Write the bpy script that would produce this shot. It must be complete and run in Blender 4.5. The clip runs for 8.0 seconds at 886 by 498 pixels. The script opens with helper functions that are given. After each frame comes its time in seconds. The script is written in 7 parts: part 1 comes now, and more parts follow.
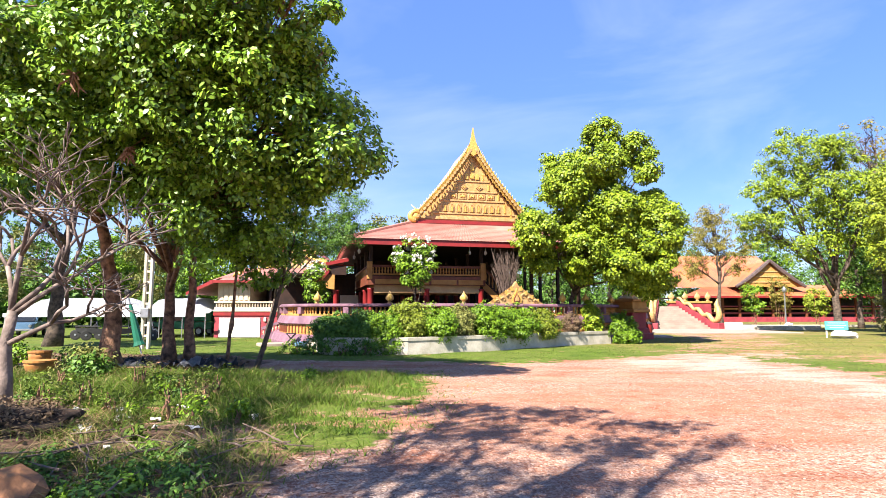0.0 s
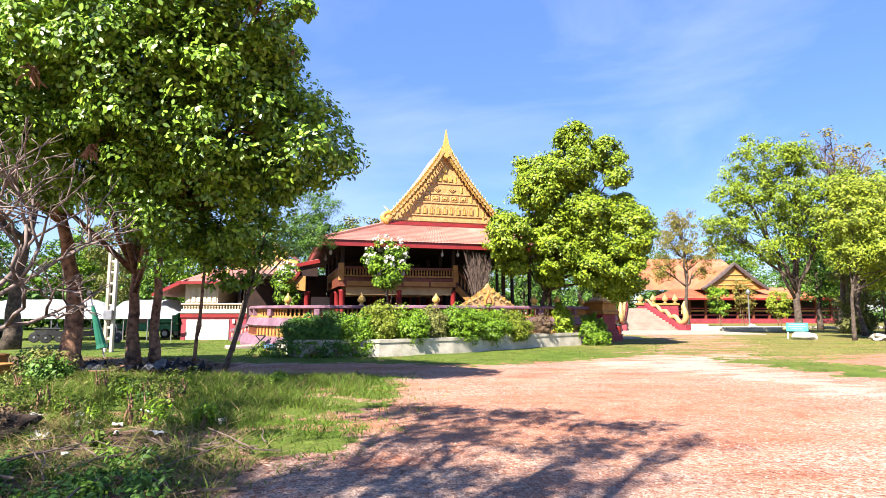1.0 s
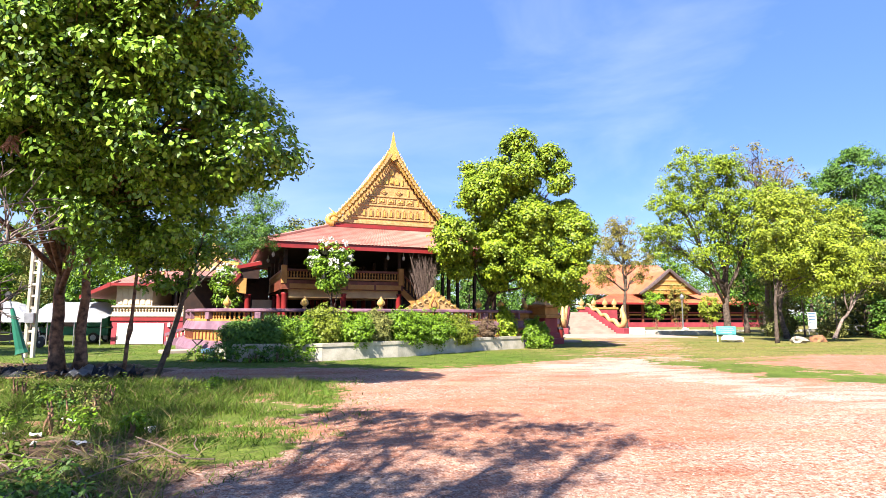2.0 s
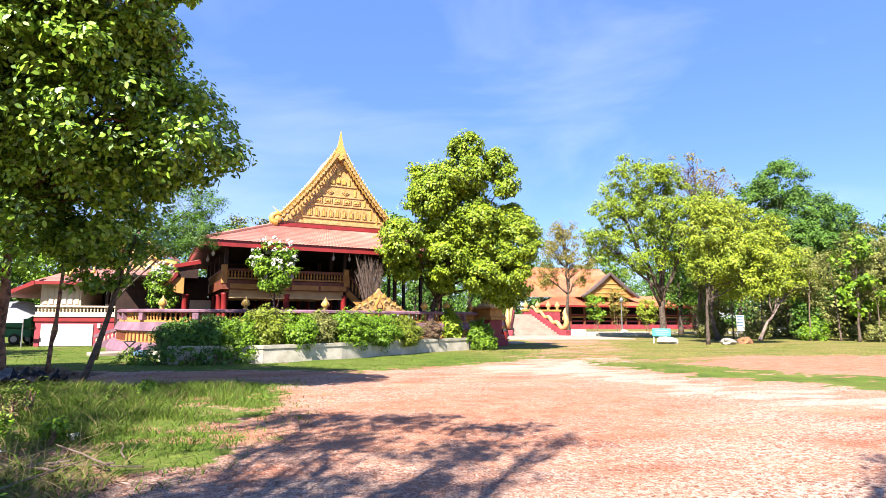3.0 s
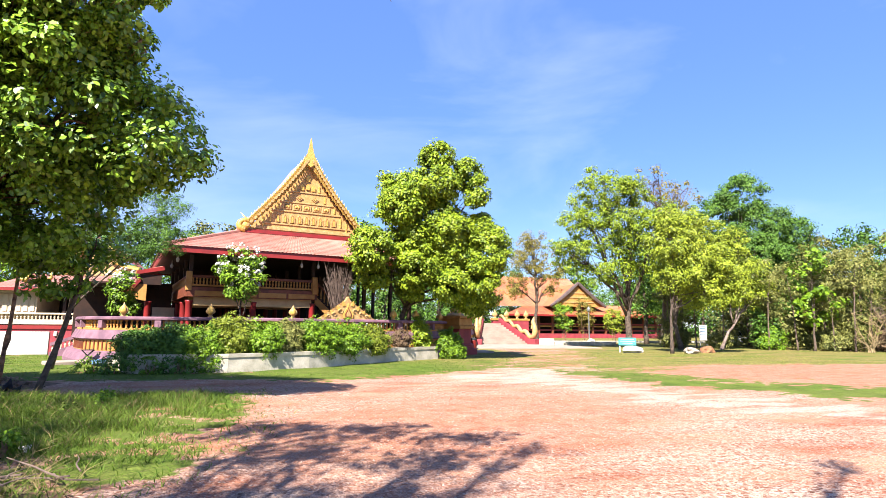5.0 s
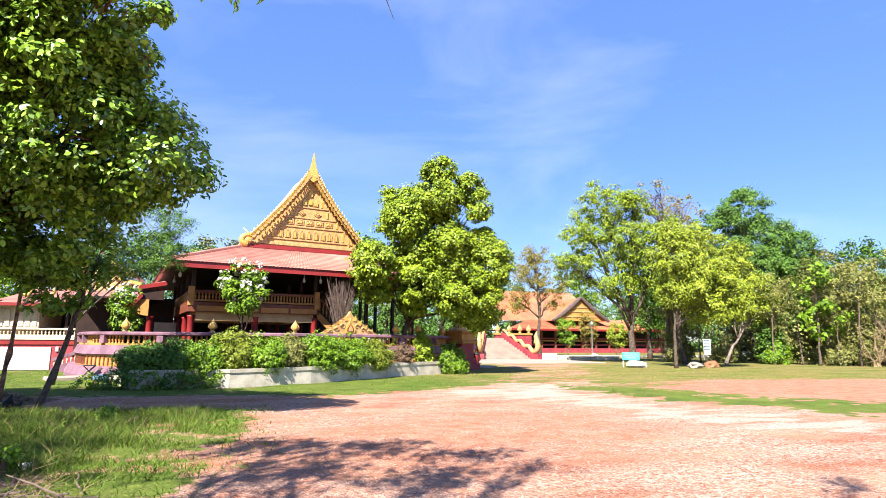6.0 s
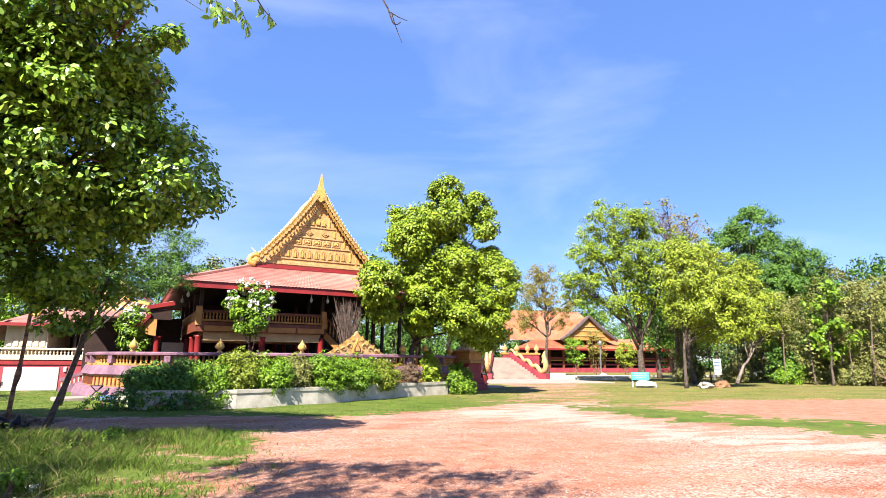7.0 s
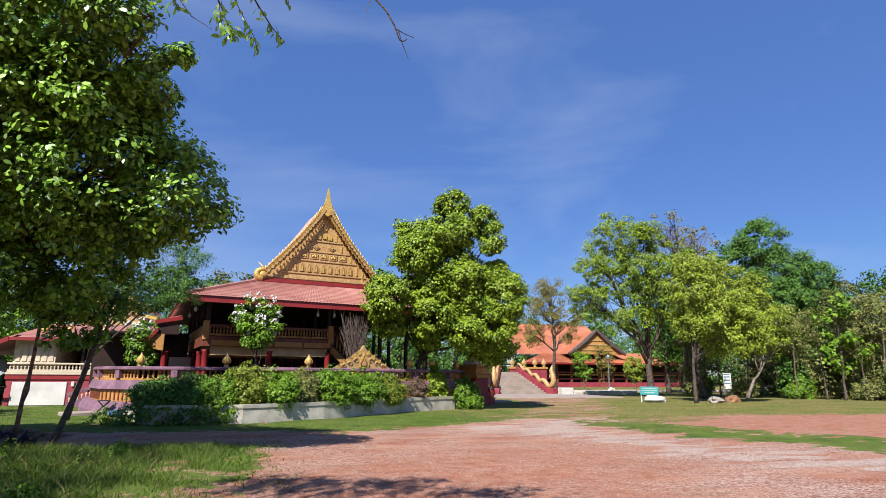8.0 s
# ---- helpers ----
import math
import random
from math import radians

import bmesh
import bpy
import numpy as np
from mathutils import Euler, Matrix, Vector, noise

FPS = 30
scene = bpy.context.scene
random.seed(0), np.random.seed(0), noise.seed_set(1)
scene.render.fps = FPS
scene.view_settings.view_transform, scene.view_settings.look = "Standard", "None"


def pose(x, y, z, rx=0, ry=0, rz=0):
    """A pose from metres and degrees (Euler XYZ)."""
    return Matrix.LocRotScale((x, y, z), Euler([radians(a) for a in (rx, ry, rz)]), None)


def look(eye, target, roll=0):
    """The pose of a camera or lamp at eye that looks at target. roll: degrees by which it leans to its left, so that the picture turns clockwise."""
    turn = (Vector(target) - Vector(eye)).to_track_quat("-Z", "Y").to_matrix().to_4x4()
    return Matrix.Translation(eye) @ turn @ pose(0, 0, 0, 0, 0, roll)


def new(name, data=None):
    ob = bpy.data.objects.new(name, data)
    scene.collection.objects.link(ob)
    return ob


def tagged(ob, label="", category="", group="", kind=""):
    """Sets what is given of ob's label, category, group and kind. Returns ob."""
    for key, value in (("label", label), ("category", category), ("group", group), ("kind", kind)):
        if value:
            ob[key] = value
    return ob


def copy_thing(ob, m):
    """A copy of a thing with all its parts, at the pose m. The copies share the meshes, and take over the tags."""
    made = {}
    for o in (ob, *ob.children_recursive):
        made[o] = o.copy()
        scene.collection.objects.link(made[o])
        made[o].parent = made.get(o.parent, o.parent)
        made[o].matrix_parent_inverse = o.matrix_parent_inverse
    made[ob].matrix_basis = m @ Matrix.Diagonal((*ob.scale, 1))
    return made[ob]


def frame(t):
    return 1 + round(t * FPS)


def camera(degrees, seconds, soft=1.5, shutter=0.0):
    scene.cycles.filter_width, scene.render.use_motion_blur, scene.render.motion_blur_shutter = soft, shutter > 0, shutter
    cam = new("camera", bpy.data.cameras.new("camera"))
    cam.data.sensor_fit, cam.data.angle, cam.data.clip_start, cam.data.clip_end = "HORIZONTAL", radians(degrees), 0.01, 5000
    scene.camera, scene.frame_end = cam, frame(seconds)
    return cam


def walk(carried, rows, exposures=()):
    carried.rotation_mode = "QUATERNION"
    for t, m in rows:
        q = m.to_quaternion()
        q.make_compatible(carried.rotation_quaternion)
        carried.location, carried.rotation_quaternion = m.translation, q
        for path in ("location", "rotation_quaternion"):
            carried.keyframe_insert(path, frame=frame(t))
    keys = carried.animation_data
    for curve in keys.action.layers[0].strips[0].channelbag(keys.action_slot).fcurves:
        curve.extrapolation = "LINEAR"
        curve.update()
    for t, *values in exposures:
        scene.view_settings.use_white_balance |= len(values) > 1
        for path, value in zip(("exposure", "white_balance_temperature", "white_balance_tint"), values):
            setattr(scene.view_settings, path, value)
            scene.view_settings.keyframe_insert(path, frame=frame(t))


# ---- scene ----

# ---------------------------------------------------------------- camera
cam = camera(75.97, 8.0, soft=0.8)
ROWS = [
    (0.0, 0.0, 0.0, 1.6, 0.0, 6.2, 0.0), (0.5, 0.005, 0.015, 1.604, -0.98, 6.245, 0.012),
    (1.0, 0.015, 0.019, 1.604, -2.76, 6.38, 0.018), (1.5, 0.031, 0.03, 1.601, -5.102, 6.563, 0.04),
    (2.0, 0.062, 0.023, 1.605, -8.156, 6.739, 0.113), (3.5, 0.119, 0.017, 1.607, -15.104, 7.034, 0.399),
    (4.0, 0.121, 0.008, 1.608, -15.888, 7.198, 0.448), (5.5, 0.114, -0.009, 1.614, -16.56, 8.394, 0.458),
    (6.0, 0.116, -0.001, 1.618, -16.259, 9.251, 0.437), (6.5, 0.105, -0.001, 1.627, -15.935, 10.223, 0.398),
    (7.0, 0.101, -0.006, 1.629, -15.556, 11.165, 0.391), (7.5, 0.095, -0.005, 1.634, -15.239, 11.844, 0.345),
    (8.0, 0.098, -0.01, 1.632, -14.881, 12.555, 0.355)]
walk(cam, [(t, pose(x, y, z, 0, 0, yaw) @ pose(0, 0, 0, 90 + pitch) @ pose(0, 0, 0, 0, 0, roll)) for t, x, y, z, yaw, pitch, roll in ROWS],
     exposures=[(0.0, 1.80, 6560, 14), (1.0, 1.82, 6540, 14), (7.0, 1.73, 6410, 14), (7.3, 1.62, 6290, 14), (7.7, 1.13, 6020, 13), (8.0, 0.80, 5980, 13)])

# ---------------------------------------------------------------- world and sun
SUN_EL, TO_SUN = 46.0, Vector((-0.6, -0.8, 0)).normalized()
sun_dir = Vector((TO_SUN.x * math.cos(radians(SUN_EL)), TO_SUN.y * math.cos(radians(SUN_EL)), math.sin(radians(SUN_EL))))
sun = new("sun", bpy.data.lights.new("sun", "SUN"))
sun.data.energy, sun.data.angle, sun.data.color = 5.0, radians(0.53), (1.0, 0.94, 0.83)
sun.matrix_world = look(sun_dir * 60, (0, 0, 0))

world = bpy.data.worlds.new("sky")
scene.world = world
world.use_nodes = True
wn, wl = world.node_tree.nodes, world.node_tree.links
wn.clear()
sky = wn.new("ShaderNodeTexSky")
sky.sky_type, sky.sun_disc = "NISHITA", False
sky.sun_elevation, sky.sun_rotation = radians(SUN_EL), math.atan2(TO_SUN.x, TO_SUN.y)
sky.air_density, sky.dust_density, sky.ozone_density = 1.0, 0.15, 2.4
tc = wn.new("ShaderNodeTexCoord")
mp = wn.new("ShaderNodeMapping")
mp.inputs["Scale"].default_value = (2.0, 2.2, 6.0)
mp.inputs["Rotation"].default_value = (0.0, 0.25, 0.3)
nz = wn.new("ShaderNodeTexNoise")
nz.inputs["Scale"].default_value, nz.inputs["Detail"].default_value, nz.inputs["Distortion"].default_value = 0.9, 6.0, 0.5
nz.inputs["Roughness"].default_value = 0.55
ramp = wn.new("ShaderNodeValToRGB")
ramp.color_ramp.elements[0].position, ramp.color_ramp.elements[0].color = 0.48, (0, 0, 0, 1)
ramp.color_ramp.elements[1].position, ramp.color_ramp.elements[1].color = 0.92, (0.34, 0.34, 0.34, 1)
mix = wn.new("ShaderNodeMix")
mix.data_type = "RGBA"
mix.inputs[7].default_value = (8.0, 8.6, 9.4, 1)
bg = wn.new("ShaderNodeBackground")
bg.inputs["Strength"].default_value = 0.054
wo = wn.new("ShaderNodeOutputWorld")
wl.new(tc.outputs["Generated"], mp.inputs["Vector"])
wl.new(mp.outputs["Vector"], nz.inputs["Vector"])
wl.new(nz.outputs["Fac"], ramp.inputs["Fac"])
wl.new(ramp.outputs["Color"], mix.inputs[0])
tint = wn.new("ShaderNodeHueSaturation")
tint.inputs["Saturation"].default_value = 1.24
tint.inputs["Hue"].default_value = 0.508
wl.new(sky.outputs["Color"], tint.inputs["Color"])
even = wn.new("ShaderNodeMix")
even.data_type = "RGBA"
even.inputs[0].default_value = 0.35
even.inputs[7].default_value = (2.1, 3.9, 9.4, 1)
wl.new(tint.outputs["Color"], even.inputs[6])
wl.new(even.outputs[2], mix.inputs[6])
wl.new(mix.outputs[2], bg.inputs["Color"])
wl.new(bg.outputs["Background"], wo.inputs["Surface"])

# ---------------------------------------------------------------- materials
def mat(name, c1, c2=None, scale=6.0, rough=0.7, bump=0.15, metal=0.0, fine=60.0, spread=(0.35, 0.65), spec=0.4, by_object=0.0):
    """A painted or mineral surface: two colours mixed by coarse noise, with a finer grain and a bump."""
    m = bpy.data.materials.new(name)
    m.use_nodes = True
    n, l = m.node_tree.nodes, m.node_tree.links
    b = n["Principled BSDF"]
    c2 = c2 or tuple(v * 0.72 for v in c1)
    g = n.new("ShaderNodeNewGeometry")
    a = n.new("ShaderNodeTexNoise")
    a.inputs["Scale"].default_value, a.inputs["Detail"].default_value = scale, 6.0
    r = n.new("ShaderNodeValToRGB")
    r.color_ramp.elements[0].position, r.color_ramp.elements[0].color = spread[0], (*c2, 1)
    r.color_ramp.elements[1].position, r.color_ramp.elements[1].color = spread[1], (*c1, 1)
    f = n.new("ShaderNodeTexNoise")
    f.inputs["Scale"].default_value, f.inputs["Detail"].default_value = fine, 4.0
    v = n.new("ShaderNodeMapRange")
    v.inputs["To Min"].default_value, v.inputs["To Max"].default_value = 0.72, 1.25
    hs = n.new("ShaderNodeHueSaturation")
    bp = n.new("ShaderNodeBump")
    bp.inputs["Strength"].default_value, bp.inputs["Distance"].default_value = bump, 0.02
    l.new(g.outputs["Position"], a.inputs["Vector"])
    l.new(g.outputs["Position"], f.inputs["Vector"])
    l.new(a.outputs["Fac"], r.inputs["Fac"])
    l.new(r.outputs["Color"], hs.inputs["Color"])
    l.new(f.outputs["Fac"], v.inputs["Value"])
    if by_object:
        oi = n.new("ShaderNodeObjectInfo")
        mr = n.new("ShaderNodeMapRange")
        mr.inputs["To Min"].default_value, mr.inputs["To Max"].default_value = 1 - by_object, 1 + by_object
        mu = n.new("ShaderNodeMath")
        mu.operation = "MULTIPLY"
        l.new(oi.outputs["Random"], mr.inputs["Value"])
        l.new(mr.outputs["Result"], mu.inputs[0])
        l.new(v.outputs["Result"], mu.inputs[1])
        l.new(mu.outputs["Value"], hs.inputs["Value"])
    else:
        l.new(v.outputs["Result"], hs.inputs["Value"])
    l.new(hs.outputs["Color"], b.inputs["Base Color"])
    l.new(f.outputs["Fac"], bp.inputs["Height"])
    l.new(bp.outputs["Normal"], b.inputs["Normal"])
    b.inputs["Roughness"].default_value, b.inputs["Metallic"].default_value = rough, metal
    b.inputs["Specular IOR Level"].default_value = spec
    return m


def leaf_mat(name, dark, light, translucent=0.35, rough=0.45, scale=0.9, gloss=0.22):
    """Foliage: colour varies leaf by leaf and clump by clump; part of the light passes through."""
    m = bpy.data.materials.new(name)
    m.use_nodes = True
    n, l = m.node_tree.nodes, m.node_tree.links
    b, out = n["Principled BSDF"], n["Material Output"]
    g = n.new("ShaderNodeNewGeometry")
    a = n.new("ShaderNodeTexNoise")
    a.inputs["Scale"].default_value, a.inputs["Detail"].default_value = scale, 3.0
    ad = n.new("ShaderNodeMath")
    ad.operation = "MULTIPLY_ADD"
    ad.inputs[1].default_value, ad.inputs[2].default_value = 0.55, -0.02
    su = n.new("ShaderNodeMath")
    su.operation = "ADD"
    sb = n.new("ShaderNodeMath")
    sb.operation = "MULTIPLY"
    sb.inputs[1].default_value = 0.5
    r = n.new("ShaderNodeValToRGB")
    r.color_ramp.elements[0].position, r.color_ramp.elements[0].color = 0.15, (*dark, 1)
    r.color_ramp.elements[1].position, r.color_ramp.elements[1].color = 0.85, (*light, 1)
    t = n.new("ShaderNodeBsdfTranslucent")
    mx = n.new("ShaderNodeMixShader")
    mx.inputs[0].default_value = translucent
    l.new(g.outputs["Position"], a.inputs["Vector"])
    l.new(a.outputs["Fac"], sb.inputs[0])
    l.new(g.outputs["Random Per Island"], ad.inputs[0])
    l.new(ad.outputs["Value"], su.inputs[0])
    l.new(sb.outputs["Value"], su.inputs[1])
    l.new(su.outputs["Value"], r.inputs["Fac"])
    l.new(r.outputs["Color"], b.inputs["Base Color"])
    l.new(r.outputs["Color"], t.inputs["Color"])
    l.new(b.outputs["BSDF"], mx.inputs[1])
    l.new(t.outputs["BSDF"], mx.inputs[2])
    l.new(mx.outputs["Shader"], out.inputs["Surface"])
    b.inputs["Roughness"].default_value, b.inputs["Specular IOR Level"].default_value = rough, gloss
    return m


M_ROOF = mat("red_roof_tile", (0.4, 0.19, 0.15), (0.32, 0.13, 0.1), scale=1.2, rough=0.55, fine=14)
M_ROOF_ORANGE = mat("orange_roof_tile", (0.384, 0.13, 0.0496), (0.279, 0.0806, 0.0372), scale=0.8, rough=0.6, fine=6)
M_RED = mat("dark_red_paint", (0.26, 0.0217, 0.0217), (0.186, 0.0186, 0.0186), scale=2.5, rough=0.45)
M_REDWALL = mat("crimson_wall_paint", (0.298, 0.0434, 0.0558), (0.223, 0.031, 0.0434), scale=1.5, rough=0.6)
M_GOLD = mat("gold_paint", (0.64, 0.43, 0.11), (0.5, 0.3, 0.065), scale=16.0, rough=0.38, metal=0.25, bump=0.8, fine=40)
M_GOLDPALE = mat("pale_gold_carving", (0.496, 0.335, 0.149), (0.384, 0.223, 0.0806), scale=7.0, rough=0.5, metal=0.1, bump=0.6, fine=18)
M_OCHRE = mat("ochre_plaster", (0.46, 0.24, 0.065), (0.36, 0.165, 0.04), scale=3.0, rough=0.65)
# wood of the posts; on inner walls its near-black stands in for shade
M_BROWN = mat("dark_wood_and_dim_interior", (0.0372, 0.0155, 0.0093), (0.0186, 0.00868, 0.0062), scale=4, rough=0.6)
M_TIMBER = mat("stained_brown_timber", (0.2, 0.055, 0.026), (0.12, 0.034, 0.016), scale=4, rough=0.55)
M_CREAM = mat("cream_plaster", (0.577, 0.488, 0.355), (0.488, 0.4, 0.281), scale=2, rough=0.75)
M_BUFF = mat("warm_buff_paint", (0.6, 0.42, 0.2), (0.5, 0.33, 0.15), scale=2, rough=0.7)
M_WHITE = mat("white_painted_plaster", (0.592, 0.577, 0.533), (0.488, 0.466, 0.414), scale=1.7, rough=0.8)
M_WHITEWORN = mat("weathered_whitewash", (0.54, 0.49, 0.4), (0.36, 0.33, 0.25), scale=2.6, rough=0.9, bump=0.4, fine=22)
M_PURPLE = mat("faded_purple_cement", (0.24, 0.125, 0.165), (0.13, 0.068, 0.095), scale=2.2, rough=0.8, bump=0.3)
M_CONCRETE = mat("pale_concrete", (0.341, 0.273, 0.223), (0.26, 0.205, 0.167), scale=1.2, rough=0.9, bump=0.3)
M_SHINGLE = mat("grey_weathered_wood", (0.124, 0.0868, 0.0806), (0.062, 0.0434, 0.0403), scale=3, rough=0.7)
M_BARK = mat("grey_brown_bark", (0.34, 0.185, 0.11), (0.08, 0.042, 0.028), scale=7, rough=0.95, bump=1.0, fine=30)
M_BARKPALE = mat("pale_smooth_bark", (0.25, 0.19, 0.16), (0.1, 0.075, 0.062), scale=5, rough=0.9, bump=0.6, fine=24)
M_TRUNK = mat("dark_grey_brown_bark", (0.13, 0.095, 0.07), (0.04, 0.03, 0.024), scale=7, rough=0.95, bump=1.0, fine=30)
M_TWIG = mat("bare_grey_twig", (0.167, 0.118, 0.093), (0.093, 0.0651, 0.0527), scale=6, rough=0.9)
M_STONE = mat("brown_field_stone", (0.36, 0.16, 0.065), (0.12, 0.065, 0.04), scale=4, rough=0.9, bump=0.8, fine=18)
M_STONEPALE = mat("pale_limestone", (0.34, 0.3, 0.25), (0.22, 0.19, 0.15), scale=4, rough=0.9, bump=0.6, fine=18)
M_TERRA = mat("terracotta", (0.42, 0.19, 0.045), (0.27, 0.11, 0.03), scale=6, rough=0.8)
M_TENT = mat("white_tent_canvas", (0.607, 0.614, 0.629), (0.533, 0.54, 0.562), scale=1, rough=0.6, bump=0.1)
M_STEEL = mat("galvanised_steel", (0.341, 0.347, 0.36), (0.248, 0.254, 0.26), scale=6, rough=0.4, metal=0.7)
M_GREEN = mat("green_tarpaulin", (0.0093, 0.149, 0.0868), (0.0062, 0.0992, 0.0558), scale=2, rough=0.5)
M_BLUE = mat("pale_blue_car_paint", (0.09, 0.17, 0.27), (0.08, 0.15, 0.23), scale=2, rough=0.25, bump=0.02)
M_BLACK = mat("black_rubber", (0.0186, 0.0186, 0.0186), (0.0112, 0.0112, 0.0112), scale=5, rough=0.7)
M_GLASSDARK = mat("dark_window_glass", (0.0186, 0.0217, 0.0248), (0.0155, 0.0186, 0.0217), rough=0.08, bump=0.0)
M_TEAL = mat("pale_turquoise_paint", (0.07, 0.31, 0.28), (0.05, 0.25, 0.24), scale=3, rough=0.5)
M_PINKROOF = mat("pink_glazed_tile", (0.372, 0.124, 0.105), (0.298, 0.0868, 0.0744), scale=1, rough=0.5, fine=8)
M_SILVER = mat("silver_tarp", (0.372, 0.384, 0.409), (0.248, 0.26, 0.285), scale=5, rough=0.35, metal=0.3, bump=0.4, fine=12)
M_DARKTARP = mat("dark_blue_tarp", (0.0248, 0.031, 0.0496), (0.0124, 0.0155, 0.0248), scale=5, rough=0.5, bump=0.4, fine=12)
M_LITTER = mat("dry_leaf_litter", (0.186, 0.0992, 0.0496), (0.0992, 0.0496, 0.0279), scale=8, rough=1.0)
M_SEED = mat("dry_pinkish_pod", (0.341, 0.205, 0.149), (0.223, 0.124, 0.0868), scale=9, rough=0.85)
M_FLOWER = mat("white_petals", (0.629, 0.622, 0.577), (0.592, 0.577, 0.518), rough=0.6, bump=0.0)
M_HUMUS = mat("dark_leaf_mould", (0.06, 0.036, 0.022), (0.02, 0.013, 0.009), scale=9, rough=1.0, bump=0.8, fine=30)
M_STRAW = mat("dry_straw", (0.31, 0.236, 0.124), (0.223, 0.161, 0.0806), scale=4, rough=0.9)

L_BIG = leaf_mat("glossy_mid_green_leaf", (0.014, 0.05, 0.006), (0.31, 0.53, 0.04), 0.16, 0.38, gloss=0.45)
L_MANGO = leaf_mat("yellow_green_leaf", (0.024, 0.066, 0.0045), (0.31, 0.41, 0.022), 0.1, 0.45)
L_YELLOW = leaf_mat("yellowing_leaf", (0.05, 0.09, 0.008), (0.34, 0.41, 0.03), 0.12, 0.5)
L_DEEP = leaf_mat("deep_green_leaf", (0.0174, 0.0595, 0.00992), (0.126, 0.246, 0.0298), 0.1, 0.5)
L_OLIVE = leaf_mat("olive_leaf", (0.055, 0.075, 0.016), (0.28, 0.28, 0.075), 0.18, 0.55)
L_RUST = leaf_mat("rusty_leaf", (0.08, 0.07, 0.012), (0.3, 0.26, 0.05), 0.2, 0.6)
L_HEDGE = leaf_mat("hedge_leaf", (0.018, 0.06, 0.005), (0.2, 0.34, 0.016), 0.1, 0.45)
L_HEDGEYEL = leaf_mat("yellow_hedge_leaf", (0.0725, 0.112, 0.00837), (0.253, 0.298, 0.0298), 0.15, 0.45)
L_DRY = leaf_mat("dry_brown_leaf", (0.0744, 0.0465, 0.0279), (0.223, 0.155, 0.093), 0.2, 0.8)
L_STRAW = leaf_mat("straw_blade", (0.09, 0.065, 0.028), (0.31, 0.24, 0.105), 0.2, 0.7)
L_GRASS = leaf_mat("grass_blade", (0.028, 0.065, 0.006), (0.165, 0.24, 0.028), 0.25, 0.6, 0.6)
L_DRYLAWN = leaf_mat("sun_dried_lawn_blade", (0.09, 0.1, 0.02), (0.34, 0.33, 0.08), 0.2, 0.6, 0.4)
L_LAWN = leaf_mat("short_lawn_blade", (0.0434, 0.093, 0.00806), (0.163, 0.246, 0.0298), 0.25, 0.6, 0.4)


# ---------------------------------------------------------------- mesh helpers
def part(name, bm, material, parent=None, label="", smooth=False):
    """Links a bmesh as one mesh object, under a thing or a part if one is given."""
    me = bpy.data.meshes.new(name)
    bmesh.ops.recalc_face_normals(bm, faces=bm.faces)
    bm.to_mesh(me)
    bm.free()
    if smooth:
        for p in me.polygons:
            p.use_smooth = True
    me.materials.append(material)
    ob = new(name, me)
    if parent:
        ob.parent = parent
    if label:
        tagged(ob, label)
    return ob


def share(name, me, parent, m):
    """One more object on a mesh that exists already."""
    ob = new(name, me)
    ob.parent = parent
    ob.matrix_basis = m
    return ob


def thing(name, m, label, category, group="", kind=""):
    ob = new(name)
    ob.matrix_basis = m
    return tagged(ob, label, category, group, kind)


def box(bm, x0, x1, y0, y1, z0, z1, bevel=0.0, m=None):
    r = bmesh.ops.create_cube(bm, size=1.0)
    vs = r["verts"]
    for v in vs:
        v.co = Vector((x0 + (v.co.x + 0.5) * (x1 - x0), y0 + (v.co.y + 0.5) * (y1 - y0), z0 + (v.co.z + 0.5) * (z1 - z0)))
    if m:
        bmesh.ops.transform(bm, matrix=m, verts=vs)
    if bevel:
        es = list({e for v in vs for e in v.link_edges})
        bmesh.ops.bevel(bm, geom=es, offset=bevel, segments=1, affect="EDGES")
    return bm


def lathe(profile, seg=16, bm=None, at=(0, 0, 0), squash=1.0):
    """A turned shape from (radius, height) pairs."""
    bm = bm or bmesh.new()
    rings = []
    for r, z in profile:
        rings.append([bm.verts.new((at[0] + r * math.cos(a), at[1] + r * squash * math.sin(a), at[2] + z))
                      for a in (2 * math.pi * k / seg for k in range(seg))])
    for a, b in zip(rings, rings[1:]):
        for k in range(seg):
            bm.faces.new((a[k], a[(k + 1) % seg], b[(k + 1) % seg], b[k]))
    bm.faces.new(rings[0][::-1])
    bm.faces.new(rings[-1])
    return bm


def tube(bm, pts, radii, seg=7):
    """A limb along points, with a radius at each."""
    pts = [Vector(p) for p in pts]
    rings = []
    for i, p in enumerate(pts):
        d = (pts[min(i + 1, len(pts) - 1)] - pts[max(i - 1, 0)]).normalized()
        side = d.cross(Vector((0.31, 0.9, 0.17))).normalized()
        up = d.cross(side)
        rings.append([bm.verts.new(p + (side * math.cos(a) + up * math.sin(a)) * radii[i]) for a in (2 * math.pi * k / seg for k in range(seg))])
    for a, b in zip(rings, rings[1:]):
        for k in range(seg):
            bm.faces.new((a[k], a[(k + 1) % seg], b[(k + 1) % seg], b[k]))
    bm.faces.new(rings[0][::-1])
    bm.faces.new(rings[-1])
    return bm


